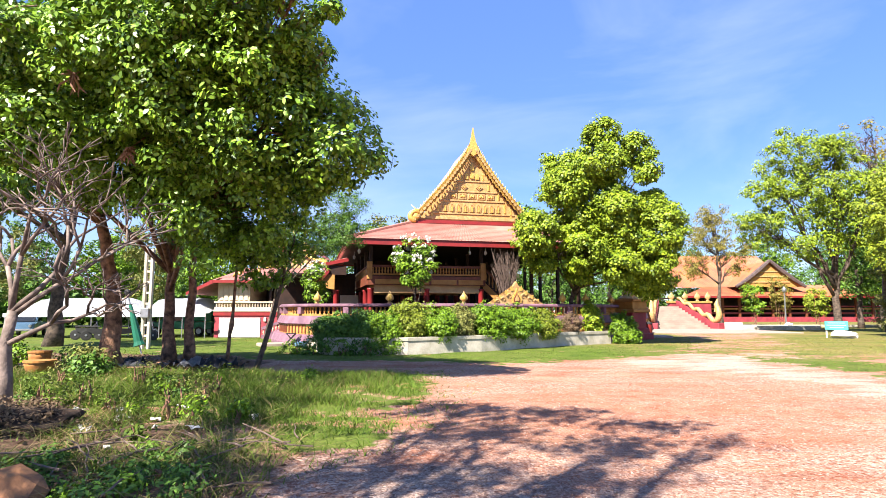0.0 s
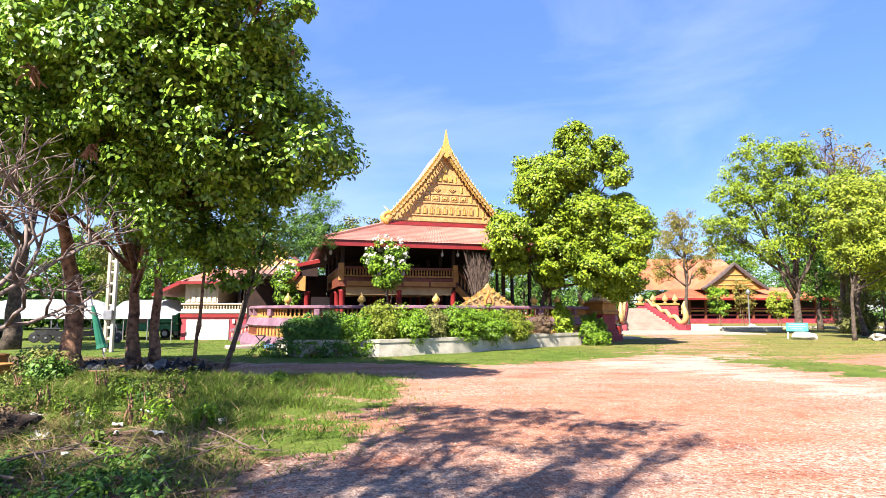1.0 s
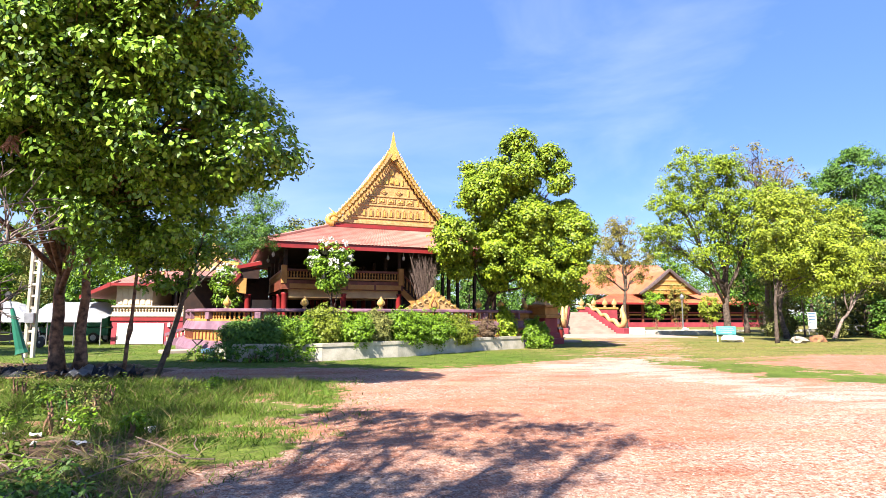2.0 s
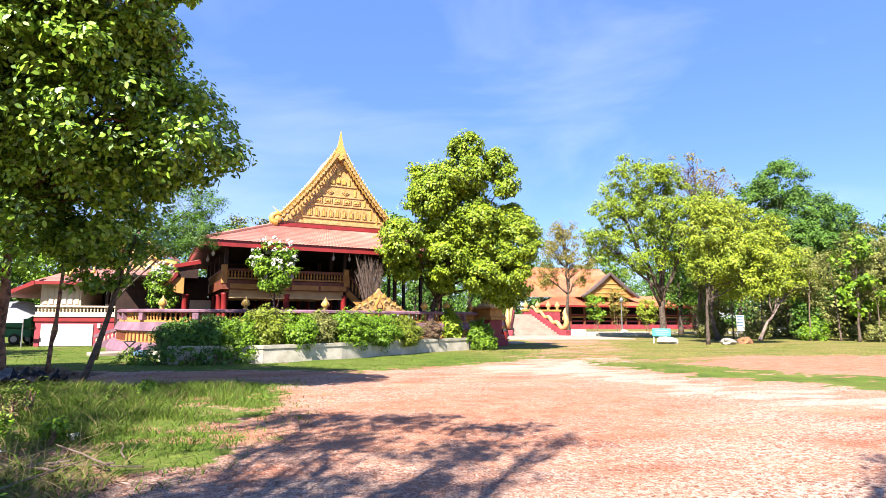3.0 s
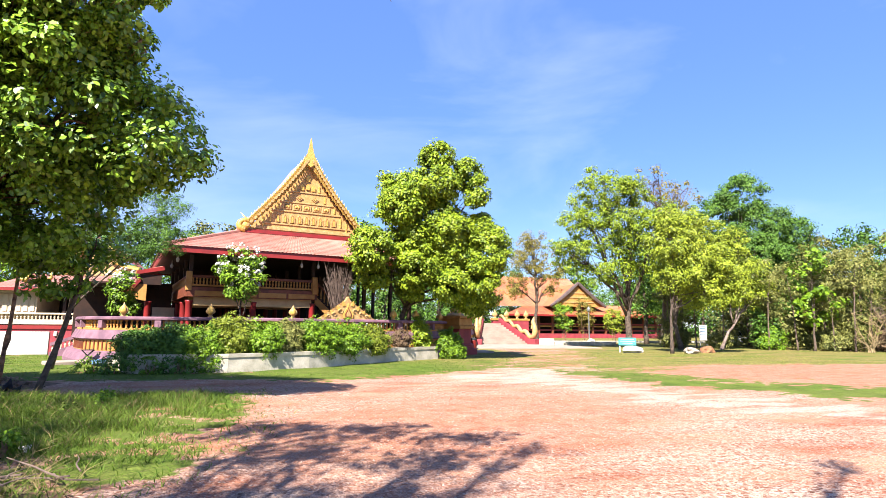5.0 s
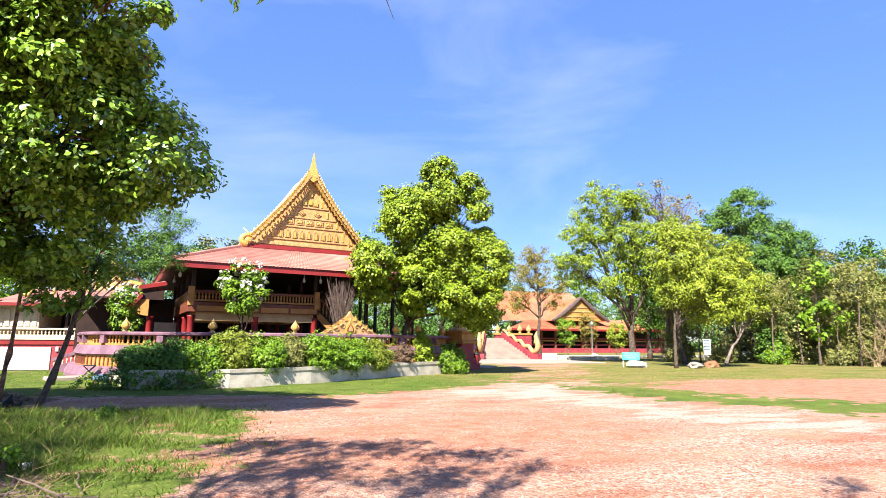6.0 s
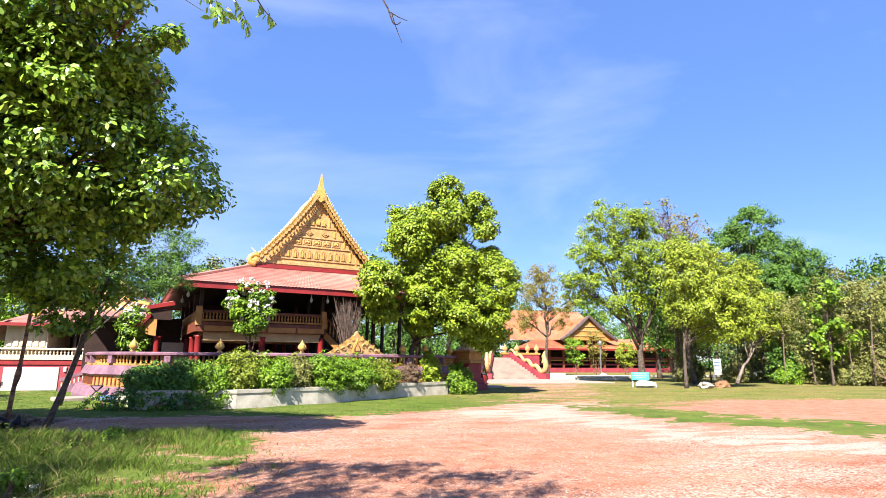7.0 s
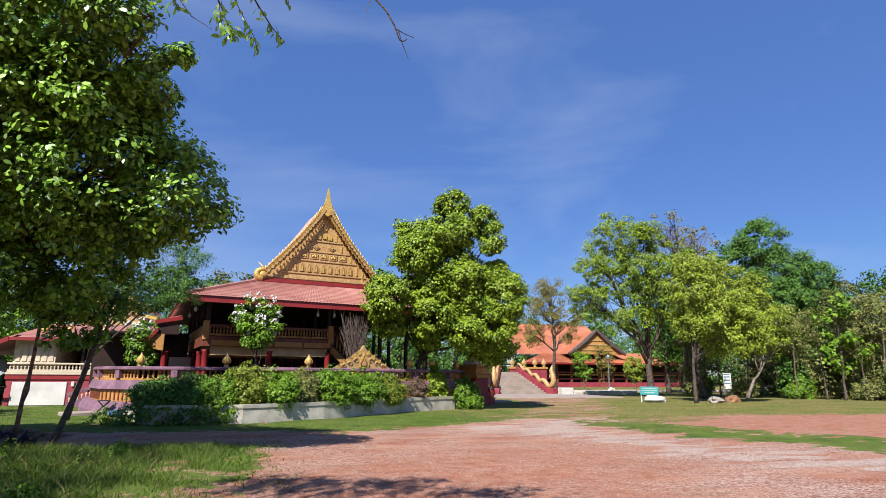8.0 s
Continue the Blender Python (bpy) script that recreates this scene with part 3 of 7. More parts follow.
bm = sweep(bmesh.new(), TERRACE, [(0.1, 1.764), (0.16, 1.8), (0.16, 1.88), (0.1, 1.92), (-0.22, 1.92), (-0.22, 1.764)])
part("handrail", bm, M_PURPLE, terrace, "dull purple coping")
bm = bmesh.new()
fl = [bm.verts.new((x * 0.985 if abs(x) > 6 else x, y + 0.1, 0.7)) for x, y in TERRACE] + [bm.verts.new((14, 60, 0.7)), bm.verts.new((-11, 60, 0.7))]
bm.faces.new(fl)
bmesh.ops.solidify(bm, geom=bm.faces[:], thickness=0.2)
part("terrace_floor", bm, M_CONCRETE, terrace)


def along(path, step):
    """Places and directions at even steps along a path."""
    out = []
    for (x0, y0), (x1, y1) in zip(path, path[1:]):
        d = math.hypot(x1 - x0, y1 - y0)
        k = max(1, int(d / step))
        for j in range(k):
            f = (j + 0.5) / k
            out.append((x0 + (x1 - x0) * f, y0 + (y1 - y0) * f, math.degrees(math.atan2(y1 - y0, x1 - x0))))
    return out


bal = lathe([(0.05, 0), (0.05, 0.03), (0.03, 0.06), (0.055, 0.14), (0.03, 0.24), (0.05, 0.29), (0.05, 0.32)], 6)
bal_me = part("baluster", bal, M_OCHRE, terrace)
bal_me.matrix_basis = pose(*along(TERRACE, 0.2)[0][:2], 1.442)
bm = box(bmesh.new(), -0.13, 0.13, -0.15, 0.16, 0, 0.318, 0.01)
pier = part("pier", bm, M_PURPLE, terrace)
path_posts = along(TERRACE, 2.3)
pier.matrix_basis = pose(*path_posts[0][:2], 1.442, 0, 0, path_posts[0][2])
for x, y, a in path_posts[1:]:
    share("pier", pier.data, terrace, pose(x, y, 1.442, 0, 0, a))
k = 0
for x, y, a in along(TERRACE, 0.2)[1:]:
    if y < 33.5 and k < 290:
        k += 1
        c, s = math.cos(radians(a)), math.sin(radians(a))
        share("baluster", bal_me.data, terrace, pose(x - s * 0.07, y + c * 0.07, 1.442))
bm = box(bmesh.new(), -0.03, 0.03, -0.02, 0.03, 0, 0.36)
slat = part("pilaster", bm, M_TIMBER, terrace)
slats = [q for q in along(TERRACE, 0.24) if q[1] < 31.5 and q[0] < -2]
slat.matrix_basis = pose(slats[0][0] + 0.1, slats[0][1] - 0.1, 0.55, 0, 0, slats[0][2])
for x, y, a in slats:
    c, s = math.cos(radians(a)), math.sin(radians(a))
    share("pilaster", slat.data, terrace, pose(x + s * 0.14, y - c * 0.14, 0.55, 0, 0, a))

# gold lotus-bud finials on the coping
def bud(scale=1.0):
    pr = [(0.12, 0), (0.13, 0.04), (0.07, 0.08), (0.1, 0.12), (0.21, 0.19), (0.225, 0.25), (0.18, 0.34), (0.09, 0.43), (0.04, 0.5), (0.006, 0.58)]
    return lathe([(r * scale * 0.85, z * scale) for r, z in pr], 12, squash=0.36)


first = None
for x, y in [(-5.83, 26.44), (-2.43, 26.0), (0.95, 25.95), (5.83, 27.83), (7.1, 28.35), (9.3, 31.5)]:
    if first is None:
        first = thing("lotus_finial", pose(x, y, 1.922), "gold lotus-bud finial standing on the terrace coping", "finial", "terrace finials")
        part("bud", bud(), M_GOLDPALE, first, smooth=True)
        bm = lathe([(0.06, 0), (0.13, 0.14), (0.1, 0.26), (0.02, 0.38)], 10, squash=0.5)
        petal = part("petal", bm, M_GOLD, first, smooth=True)
        petal.matrix_basis = pose(0, -0.07, 0.1)
    else:
        copy_thing(first, pose(x, y, 1.922))

# flame-shaped gold pediment on the coping
ped = thing("gold_pediment", pose(3.42, 26.9, 1.922, 0, 0, 21), "carved gold flame-shaped pediment on the terrace coping", "ornament")
half = [(1.45, 0), (1.3, 0.08), (1.05, 0.12), (0.95, 0.3), (0.8, 0.22), (0.72, 0.42), (0.5, 0.4), (0.42, 0.62), (0.24, 0.66), (0.12, 0.86)]
bm = prism(bmesh.new(), half + [(0, 1.05)] + [(-x, z) for x, z in reversed(half)], -0.1, 0.08)
bmesh.ops.triangulate(bm, faces=bm.faces[:])
part("panel", bm, M_GOLDPALE, ped)
for s in (-1, 1):
    for q, (x, z, r) in enumerate(((0.36, 0.34, 0.15), (0.68, 0.2, 0.13), (0.98, 0.11, 0.1))):
        bm = bmesh.new()
        turn = [k * 0.55 for k in range(11)]
        tube(bm, [(s * (x + r * (1 - k / 13) * math.cos(a)), -0.12, z + r * (1 - k / 13) * math.sin(a)) for k, a in enumerate(turn)], [0.045 * (1 - k / 14) for k in range(11)], 6)
        part("scroll", bm, M_GOLDPALE, ped, smooth=True)
    for x, z, h, tilt in ((0.22, 0.6, 0.26, 14), (0.48, 0.42, 0.24, 24), (0.78, 0.24, 0.22, 34), (1.08, 0.1, 0.18, 44)):
        bm = prism(bmesh.new(), [(-0.07, 0), (0.07, 0), (0.085, h * 0.4), (0.03, h * 0.75), (0.0, h), (-0.05, h * 0.7), (-0.08, h * 0.35)], -0.135, -0.104)
        part("flame_leaf", bm, M_GOLD, ped).matrix_basis = pose(s * x, 0, z, 0, s * tilt, 0)
ogee = [(-0.24, 0.04), (0.24, 0.04), (0.26, 0.24), (0.14, 0.42), (0.05, 0.56), (0, 0.74), (-0.05, 0.56), (-0.14, 0.42), (-0.26, 0.24)]
niche = part("niche_frame", prism(bmesh.new(), ogee, -0.16, -0.104), M_GOLD, ped)
# dark plate laid on the frame's face, painting the shade of a hollow niche
part("niche_shade", prism(bmesh.new(), [(x * 0.68, 0.06 + z * 0.72) for x, z in ogee], -0.168, -0.163), M_TIMBER, niche)
part("niche_boss", prism(bmesh.new(), [(x * 0.4, 0.1 + z * 0.5) for x, z in ogee], -0.2, -0.171), M_GOLDPALE, niche)

# ---------------------------------------------------------------- planter and hedge
PLANTER = [(-4.9, 22.4), (-4.3, 20.9), (-1.3, 21.0), (1.5, 22.7), (5.6, 26.2), (8.2, 28.1)]
planter = thing("planter_wall", pose(0, 0, 0), "low weathered whitewashed planter wall along the lawn", "wall", kind="structure")
bm = sweep(bmesh.new(), PLANTER, [(0.05, -0.1), (0.03, 0.5), (0.06, 0.5), (0.06, 0.62), (-0.2, 0.62), (-0.2, -0.1)])
part("wall", bm, M_WHITEWORN, planter)
bm = bmesh.new()
bed = [bm.verts.new((x, y + 0.12, 0.5)) for x, y in PLANTER] + [bm.verts.new((7.2, 28.0, 0.5)), bm.verts.new((0.3, 25.3, 0.5)), bm.verts.new((-5.4, 25.9, 0.5))]
bm.faces.new(bed)
bmesh.ops.solidify(bm, geom=bm.faces[:], thickness=0.1)
part("soil_bed", bm, M_LITTER, planter)


def bush(name, label, base, blobs, leaf, clumps, seed, size=0.1, spread=0.16, per=60, stems=6, ratio=0.5, group="", category="bush", bark=None):
    rng = random.Random(seed)
    t = thing(name, Matrix.Translation(base), label, category, group)
    for q in range(stems):
        bm = bmesh.new()
        bl = blobs[q % len(blobs)]
        end = Vector(bl[:3]) + Vector((rng.uniform(-0.5, 0.5) * bl[3], rng.uniform(-0.5, 0.5) * bl[4], rng.uniform(-0.2, 0.4) * bl[5]))
        tube(bm, wobble((end.x * 0.6, end.y * 0.6, -0.05), end, 3, 0.05, rng), [0.03, 0.025, 0.018, 0.008], 5)
        part("stem", bm, bark or M_BARK, t)
    leaves("foliage", crown_points(blobs, clumps, per, spread, seed, 0.6), size, leaf, t, seed + 1, ratio)
    return t


HEDGE = [
    # first two get the deep green leaf: tree shade put into their colour
    ("dark shaded hedge bush spilling over the planter", (-4.0, 21.6), 0.85, 0.75, L_DEEP, 0.95),
    ("leafy green hedge bush in the planter", (-3.0, 21.6), 0.85, 0.85, L_DEEP, 0.98),
    ("leafy green hedge bush in the planter", (-2.1, 21.5), 0.8, 0.7, L_HEDGE, 1.0),
    ("yellow-green hedge bush in the planter", (-1.2, 21.7), 0.8, 0.9, L_HEDGEYEL, 1.1),
    ("dense green hedge bush hanging over the whitewashed wall", (-0.2, 22.0), 0.9, 0.85, L_HEDGE, 0.95),
    ("sparse browning hedge bush in the planter", (0.75, 22.9), 0.65, 0.85, L_OLIVE, 1.05),
    ("bright green hedge bush with yellow blossom", (1.9, 23.3), 1.0, 0.95, L_HEDGE, 1.0),
    ("bright green hedge bush with yellow blossom", (3.1, 24.2), 1.1, 0.9, L_HEDGE, 0.95),
    ("bright yellow-green hedge bush overhanging the wall", (4.4, 25.3), 0.95, 0.75, L_HEDGEYEL, 0.9),
]
for i, (lab, (x, y), r, h, lf, z) in enumerate(HEDGE):
    bush("hedge_bush", lab, (x - 0.1, y + (0.3 if i > 2 else 0.12), 0.56 if i > 2 else 0.4), ([] if i > 2 else [(0, -0.5, -0.02, r * 0.85, 0.36, 0.42)]) + [(0, 0, z - 0.5, r, r * 0.8, h * 0.82), (0.1, -0.42, z - 0.62, r * 0.62, 0.4, h * 0.55), (-0.2, 0.3, z - 0.35, r * 0.8, 0.6, h * 0.5)],
         lf, 360, 100 + i, size=0.085, spread=0.15, group="planter hedge", ratio=0.55)
bush("dry_shrub", "dried brown twiggy shrub at the planter end", (6.0, 26.9, 0.5), [(0, 0, 0.45, 0.5, 0.45, 0.5)], L_DRY, 110, 131, size=0.07, spread=0.13, stems=14)
bush("garden_shrub", "upright yellow-green garden shrub", (7.3, 28.1, 0.5), [(0, 0, 0.6, 0.45, 0.45, 0.75), (-0.1, 0, 1.2, 0.3, 0.3, 0.35)], L_MANGO, 130, 132, size=0.13, spread=0.13)
bush("garden_shrub", "rounded dark green shrub at the terrace corner", (8.7, 27.9, 0.0), [(0, 0, 0.75, 0.62, 0.55, 0.7), (0.35, -0.1, 0.4, 0.5, 0.45, 0.4)], L_HEDGE, 230, 133, size=0.1, spread=0.14)

# ---------------------------------------------------------------- main hall
HALL = pose(1.78, 29.13, 0, 0, 0, 13)
hall = thing("temple_hall", HALL, "open two-storey temple hall with red tiled roof and gold gable", "building")
W, Y0, Y1, ZE = 6.64, -1.4, 12.0, 4.96
GY, GB, ZG = 1.0, 3.05, 6.14


def ribbed(bm, quad, n, lift=0.035, courses=1):
    """A roof plane with raised ribs running down it and overlapping courses, between the four corners: bottom left, bottom right, top right, top left."""
    a, b, c, d = [Vector(q) for q in quad]
    nor = (b - a).cross(d - a).normalized()
    if nor.z < 0:
        nor = -nor
    below = None
    for r in range(courses):
        f0, f1 = r / courses, (r + 1) / courses
        lap = nor * (0.014 if courses > 1 else 0)
        lo, hi = [], []
        for k in range(2 * n + 1):
            f = k / (2 * n)
            o = nor * (lift if k % 2 else 0)
            p, q = a.lerp(b, f), d.lerp(c, f)
            lo.append(bm.verts.new(p.lerp(q, f0) + o + lap))
            hi.append(bm.verts.new(p.lerp(q, f1) + o))
        for k in range(2 * n):
            bm.faces.new((lo[k], lo[k + 1], hi[k + 1], hi[k]))
            if below:
                bm.faces.new((below[k], below[k + 1], lo[k + 1], lo[k]))
        below = hi
    return bm


E = [(-W - 0.12, Y0 - 0.12, ZE), (W + 0.12, Y0 - 0.12, ZE), (W + 0.12, Y1 + 0.12, ZE), (-W - 0.12, Y1 + 0.12, ZE)]
T = [(-GB - 0.25, GY - 0.2, ZG), (GB + 0.25, GY - 0.2, ZG), (GB + 0.25, Y1 - 2.4, ZG), (-GB - 0.25, Y1 - 2.4, ZG)]
for i in range(4):
    j = (i + 1) % 4
    part("skirt_roof", ribbed(bmesh.new(), (E[i], E[j], T[j], T[i]), 80, 0.022, 13), M_ROOF, hall)
for i in range(4):
    bm = bmesh.new()
    tube(bm, [Vector(E[i]) + Vector((0, 0, 0.03)), Vector(T[i]) + Vector((0, 0, 0.05))], [0.09, 0.08], 6)
    part("hip_ridge", bm, M_ROOF, hall)
for x0, x1, y0, y1 in ((-W - 0.06, W + 0.06, Y0 - 0.06, Y0 + 0.02), (-W - 0.06, W + 0.06, Y1 - 0.02, Y1 + 0.06), (-W - 0.06, -W + 0.02, Y0 + 0.021, Y1 - 0.021), (W - 0.02, W + 0.06, Y0 + 0.021, Y1 - 0.021)):
    part("fascia", box(bmesh.new(), x0, x1, y0, y1, ZE - 0.26, ZE + 0.02), M_RED, hall, "dark red painted eaves board")
# ceiling and attic deck, near-black brown all over
part("ceiling", box(bmesh.new(), -W + 0.03, W - 0.03, Y0 + 0.03, Y1 - 0.03, ZE - 0.2, ZE - 0.1), M_BROWN, hall, "near-black brown soffit")
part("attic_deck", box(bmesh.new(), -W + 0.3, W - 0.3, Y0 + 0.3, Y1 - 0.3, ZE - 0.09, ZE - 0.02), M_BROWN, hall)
part("roof_deck", box(bmesh.new(), -GB - 0.2, GB + 0.2, GY - 0.15, Y1 - 2.45, ZG - 0.08, ZG + 0.02), M_ROOF, hall)
# steep gabled upper roof, curved as Thai roofs are
PROF = [(3.38, 6.36), (2.34, 7.54), (1.45, 8.6), (0.68, 9.68), (0.24, 10.36)]
for s in (-1, 1):
    bm = bmesh.new()
    for (xa, za), (xb, zb) in zip(PROF, PROF[1:]):
        ribbed(bm, ((s * xa, GY - 0.12, za - 0.06), (s * xa, GY + 2.6, za - 0.06), (s * xb, GY + 2.6, zb - 0.06), (s * xb, GY - 0.12, zb - 0.06)), 50)
    part("gable_roof", bm, M_ROOF, hall)
    # bargeboard with its stepped lower edge
    outer = [(s * x, z) for x, z in PROF] + [(s * 0.02, 10.75)]
    inner = []
    for k in range(36):
        f = k / 35
        u = f * (len(PROF) - 1)
        q = min(int(u), len(PROF) - 2)
        x = PROF[q][0] + (PROF[q + 1][0] - PROF[q][0]) * (u - q)
        z = PROF[q][1] + (PROF[q + 1][1] - PROF[q][1]) * (u - q)
        inner.append((s * max(0.02, x - 0.26 + 0.06 * f), z - 0.1 - (0.12 if k % 2 else 0.0) - 0.25 * f))
    bm = bmesh.new()
    steps = len(inner)
    fo = [bm.verts.new((0, 0, 0)) for _ in range(2 * steps)]
    for k in range(steps):
        u = k / (steps - 1) * (len(outer) - 1)
        q = min(int(u), len(outer) - 2)
        fo[2 * k].co = Vector((outer[q][0] + (outer[q + 1][0] - outer[q][0]) * (u - q), GY - 0.3, outer[q][1] + (outer[q + 1][1] - outer[q][1]) * (u - q)))
        fo[2 * k + 1].co = Vector((inner[k][0], GY - 0.28, inner[k][1]))
    for k in range(steps - 1):
        bm.faces.new((fo[2 * k], fo[2 * k + 2], fo[2 * k + 3], fo[2 * k + 1]))
    bmesh.ops.solidify(bm, geom=bm.faces[:], thickness=0.12)
    barge = part("bargeboard", bm, M_GOLD, hall, "gold bargeboard with stepped edge")
    # carved leaves along the face of the board
    leaf_me = None
    for k in range(24):
        u = (k + 0.4) / 24 * (len(PROF) - 1)
        q = min(int(u), len(PROF) - 2)
        (xa, za), (xb, zb) = PROF[q], PROF[q + 1]
        tilt = math.degrees(math.atan2(xa - xb, zb - za))
        m = pose(s * (xa + (xb - xa) * (u - q) - 0.1), GY - 0.3, za + (zb - za) * (u - q) - 0.16, 0, -s * tilt, 0)
        if leaf_me is None:
            leaf_me = part("carved_leaf", prism(bmesh.new(), [(-0.07, 0), (0, -0.08), (0.07, 0), (0.05, 0.09), (0, 0.15), (-0.05, 0.09)], -0.09, -0.02), M_GOLDPALE, barge)
            leaf_me.matrix_basis = m
        else:
            share("carved_leaf", leaf_me.data, barge, m)
    spike = None
    for k in range(26):
        u = (k + 0.5) / 26 * (len(PROF) - 1)
        q = min(int(u), len(PROF) - 2)
        (xa, za), (xb, zb) = PROF[q], PROF[q + 1]
        tilt = math.degrees(math.atan2(xa - xb, zb - za))
        m = pose(s * (xa + (xb - xa) * (u - q)), GY - 0.26, za + (zb - za) * (u - q) - 0.03, 0, -s * (tilt - 50), 0)
        if spike is None:
            spike = part("roof_spike", lathe([(0.05, 0), (0.045, 0.05), (0.004, 0.17)], 5), M_GOLD, hall)
            spike.matrix_basis = m
        else:
            share("roof_spike", spike.data, hall, m)
    # curled gold end of the bargeboard
    bm = bmesh.new()
    tube(bm, [(s * (3.1 + 0.3 * math.sin(a)), GY - 0.25, 6.5 - 0.24 * math.cos(a)) for a in (k * 0.55 for k in range(8))] + [(s * 3.36, GY - 0.25, 7.1)],
         [0.14, 0.16, 0.16, 0.15, 0.14, 0.12, 0.1, 0.07, 0.01], 8)
    lathe([(0.05, 0), (0.22, 0.1), (0.24, 0.2), (0.14, 0.34), (0.02, 0.42)], 10, bm, (s * 3.12, GY - 0.25, 6.3), 0.5)
    part("curl_finial", bm, M_GOLD, hall, smooth=True)
flame = [(0.0, 9.86), (0.16, 9.98), (0.34, 10.0), (0.32, 10.12), (0.28, 10.16), (0.3, 10.28), (0.2, 10.42), (0.2, 10.54), (0.13, 10.68), (0.12, 10.82), (0.07, 10.98), (0.05, 11.16), (0.025, 11.3), (0.0, 11.46)]
bm = prism(bmesh.new(), flame + [(-x, z) for x, z in reversed(flame[1:-1])], GY - 0.36, GY - 0.14)
bmesh.ops.triangulate(bm, faces=bm.faces[:])
part("spire_finial", bm, M_GOLD, hall, "slender gold flame-edged spire at the gable peak")
# gable panel and its carving
M_PANEL = mat("ochre_gold_panel", (0.496, 0.31, 0.118), (0.384, 0.211, 0.0682), scale=6, rough=0.55, bump=0.5, fine=20)
# darker copy of the panel ochre, painting shade where carvings would be hollow
M_PANELSHADE = mat("ochre_recess_shade", (0.3, 0.15, 0.045), (0.22, 0.1, 0.03), scale=6, rough=0.6, bump=0.4, fine=20)
bm = prism(bmesh.new(), [(2.95, 6.34), (1.95, 7.55), (1.15, 8.5), (0.45, 9.6), (0, 10.1), (-0.45, 9.6), (-1.15, 8.5), (-1.95, 7.55), (-2.95, 6.34)], GY + 0.02, GY + 0.14)
gable = part("gable_panel", bm, M_PANEL, hall, "carved pale gold gable panel")


for z, h, hw in ((6.42, 0.16, 2.65), (6.72, 0.08, 2.4), (7.42, 0.09, 1.85), (7.92, 0.08, 1.45), (8.5, 0.07, 1.0)):
    part("moulding", box(bmesh.new(), -hw, hw, GY - 0.025, GY + 0.016, z, z + h, 0.01), M_GOLDPALE, gable)
for k in range(9):
    x = (k - 4) * 0.37
    out = [(x - 0.13, 6.85), (x + 0.13, 6.85), (x + 0.13, 7.16), (x + 0.08, 7.28), (x, 7.34), (x - 0.08, 7.28), (x - 0.13, 7.16)]
    inn = [(x + (px - x) * 0.6, 6.85 + (pz - 6.85) * 0.86) for px, pz in out]
    bm = bmesh.new()
    prism(bm, out, GY - 0.025, GY + 0.015)
    arch = part("arch_carving", bm, M_GOLDPALE, gable)
    # thin plate on the arch's face; the dark colour gives the hollow's shade
    part("arch_shade", prism(bmesh.new(), inn, GY - 0.034, GY - 0.029), M_PANELSHADE, arch)
    part("arch_figure", prism(bmesh.new(), [(x + (px - x) * 0.62, 6.88 + (pz - 6.88) * 0.8) for px, pz in inn], GY - 0.06, GY - 0.038), M_GOLD, arch)
for k in (-2, -1, 0, 1, 2):
    x = k * 0.52
    pc = part("panel_carving", box(bmesh.new(), x - 0.22, x + 0.22, GY - 0.03, GY + 0.016, 7.55, 7.86, 0.015), M_GOLDPALE, gable)
    part("panel_shade", box(bmesh.new(), x - 0.16, x + 0.16, GY - 0.036, GY - 0.033, 7.6, 7.81), M_PANELSHADE, pc)
    for dx, dz in ((-0.08, 0.0), (0.0, 0.04), (0.08, 0.0)):
        part("scroll_carving", lathe([(0.02, 0), (0.05, 0.04), (0.04, 0.1), (0.01, 0.14)], 6, at=(x + dx, GY - 0.045, 7.63 + dz), squash=0.5), M_GOLD, pc)
for x in (-0.42, 0.42):
    bm = prism(bmesh.new(), [(x - 0.2, 8.21), (x, 8.06), (x + 0.2, 8.21), (x, 8.38)], GY - 0.03, GY + 0.016)
    dc = part("diamond_carving", bm, M_GOLDPALE, gable)
    part("diamond_shade", prism(bmesh.new(), [(x - 0.13, 8.21), (x, 8.11), (x + 0.13, 8.21), (x, 8.32)], GY - 0.037, GY - 0.033), M_PANELSHADE, dc)
    part("diamond_boss", prism(bmesh.new(), [(x - 0.08, 8.21), (x, 8.15), (x + 0.08, 8.21), (x, 8.28)], GY - 0.055, GY - 0.04), M_GOLD, dc)
for x, z in ((0, 8.8), (-0.3, 8.75), (0.3, 8.75), (0, 9.25)):
    bm = prism(bmesh.new(), [(x - 0.1, z - 0.1), (x + 0.1, z - 0.1), (x + 0.1, z + 0.12), (x, z + 0.24), (x - 0.1, z + 0.12)], GY - 0.05, GY + 0.016)
    part("niche_carving", bm, M_GOLD, gable)
for s_ in (-1, 1):
    for x, z0, z1 in ((1.86, 6.85, 7.35), (1.5, 7.55, 7.86), (2.2, 6.55, 7.1), (0.95, 8.05, 8.4), (0.62, 8.6, 8.95)):
        part("strip_carving", box(bmesh.new(), s_ * x - 0.05, s_ * x + 0.05, GY - 0.025, GY + 0.016, z0, z1, 0.01), M_GOLD, gable)
for z, d, h in ((6.14, 0.3, 0.06), (6.204, 0.25, 0.05), (6.258, 0.18, 0.08)):
    part("gable_sill", box(bmesh.new(), -3.15, 3.15, GY - d, GY + 0.01, z, z + h), M_RED, hall)
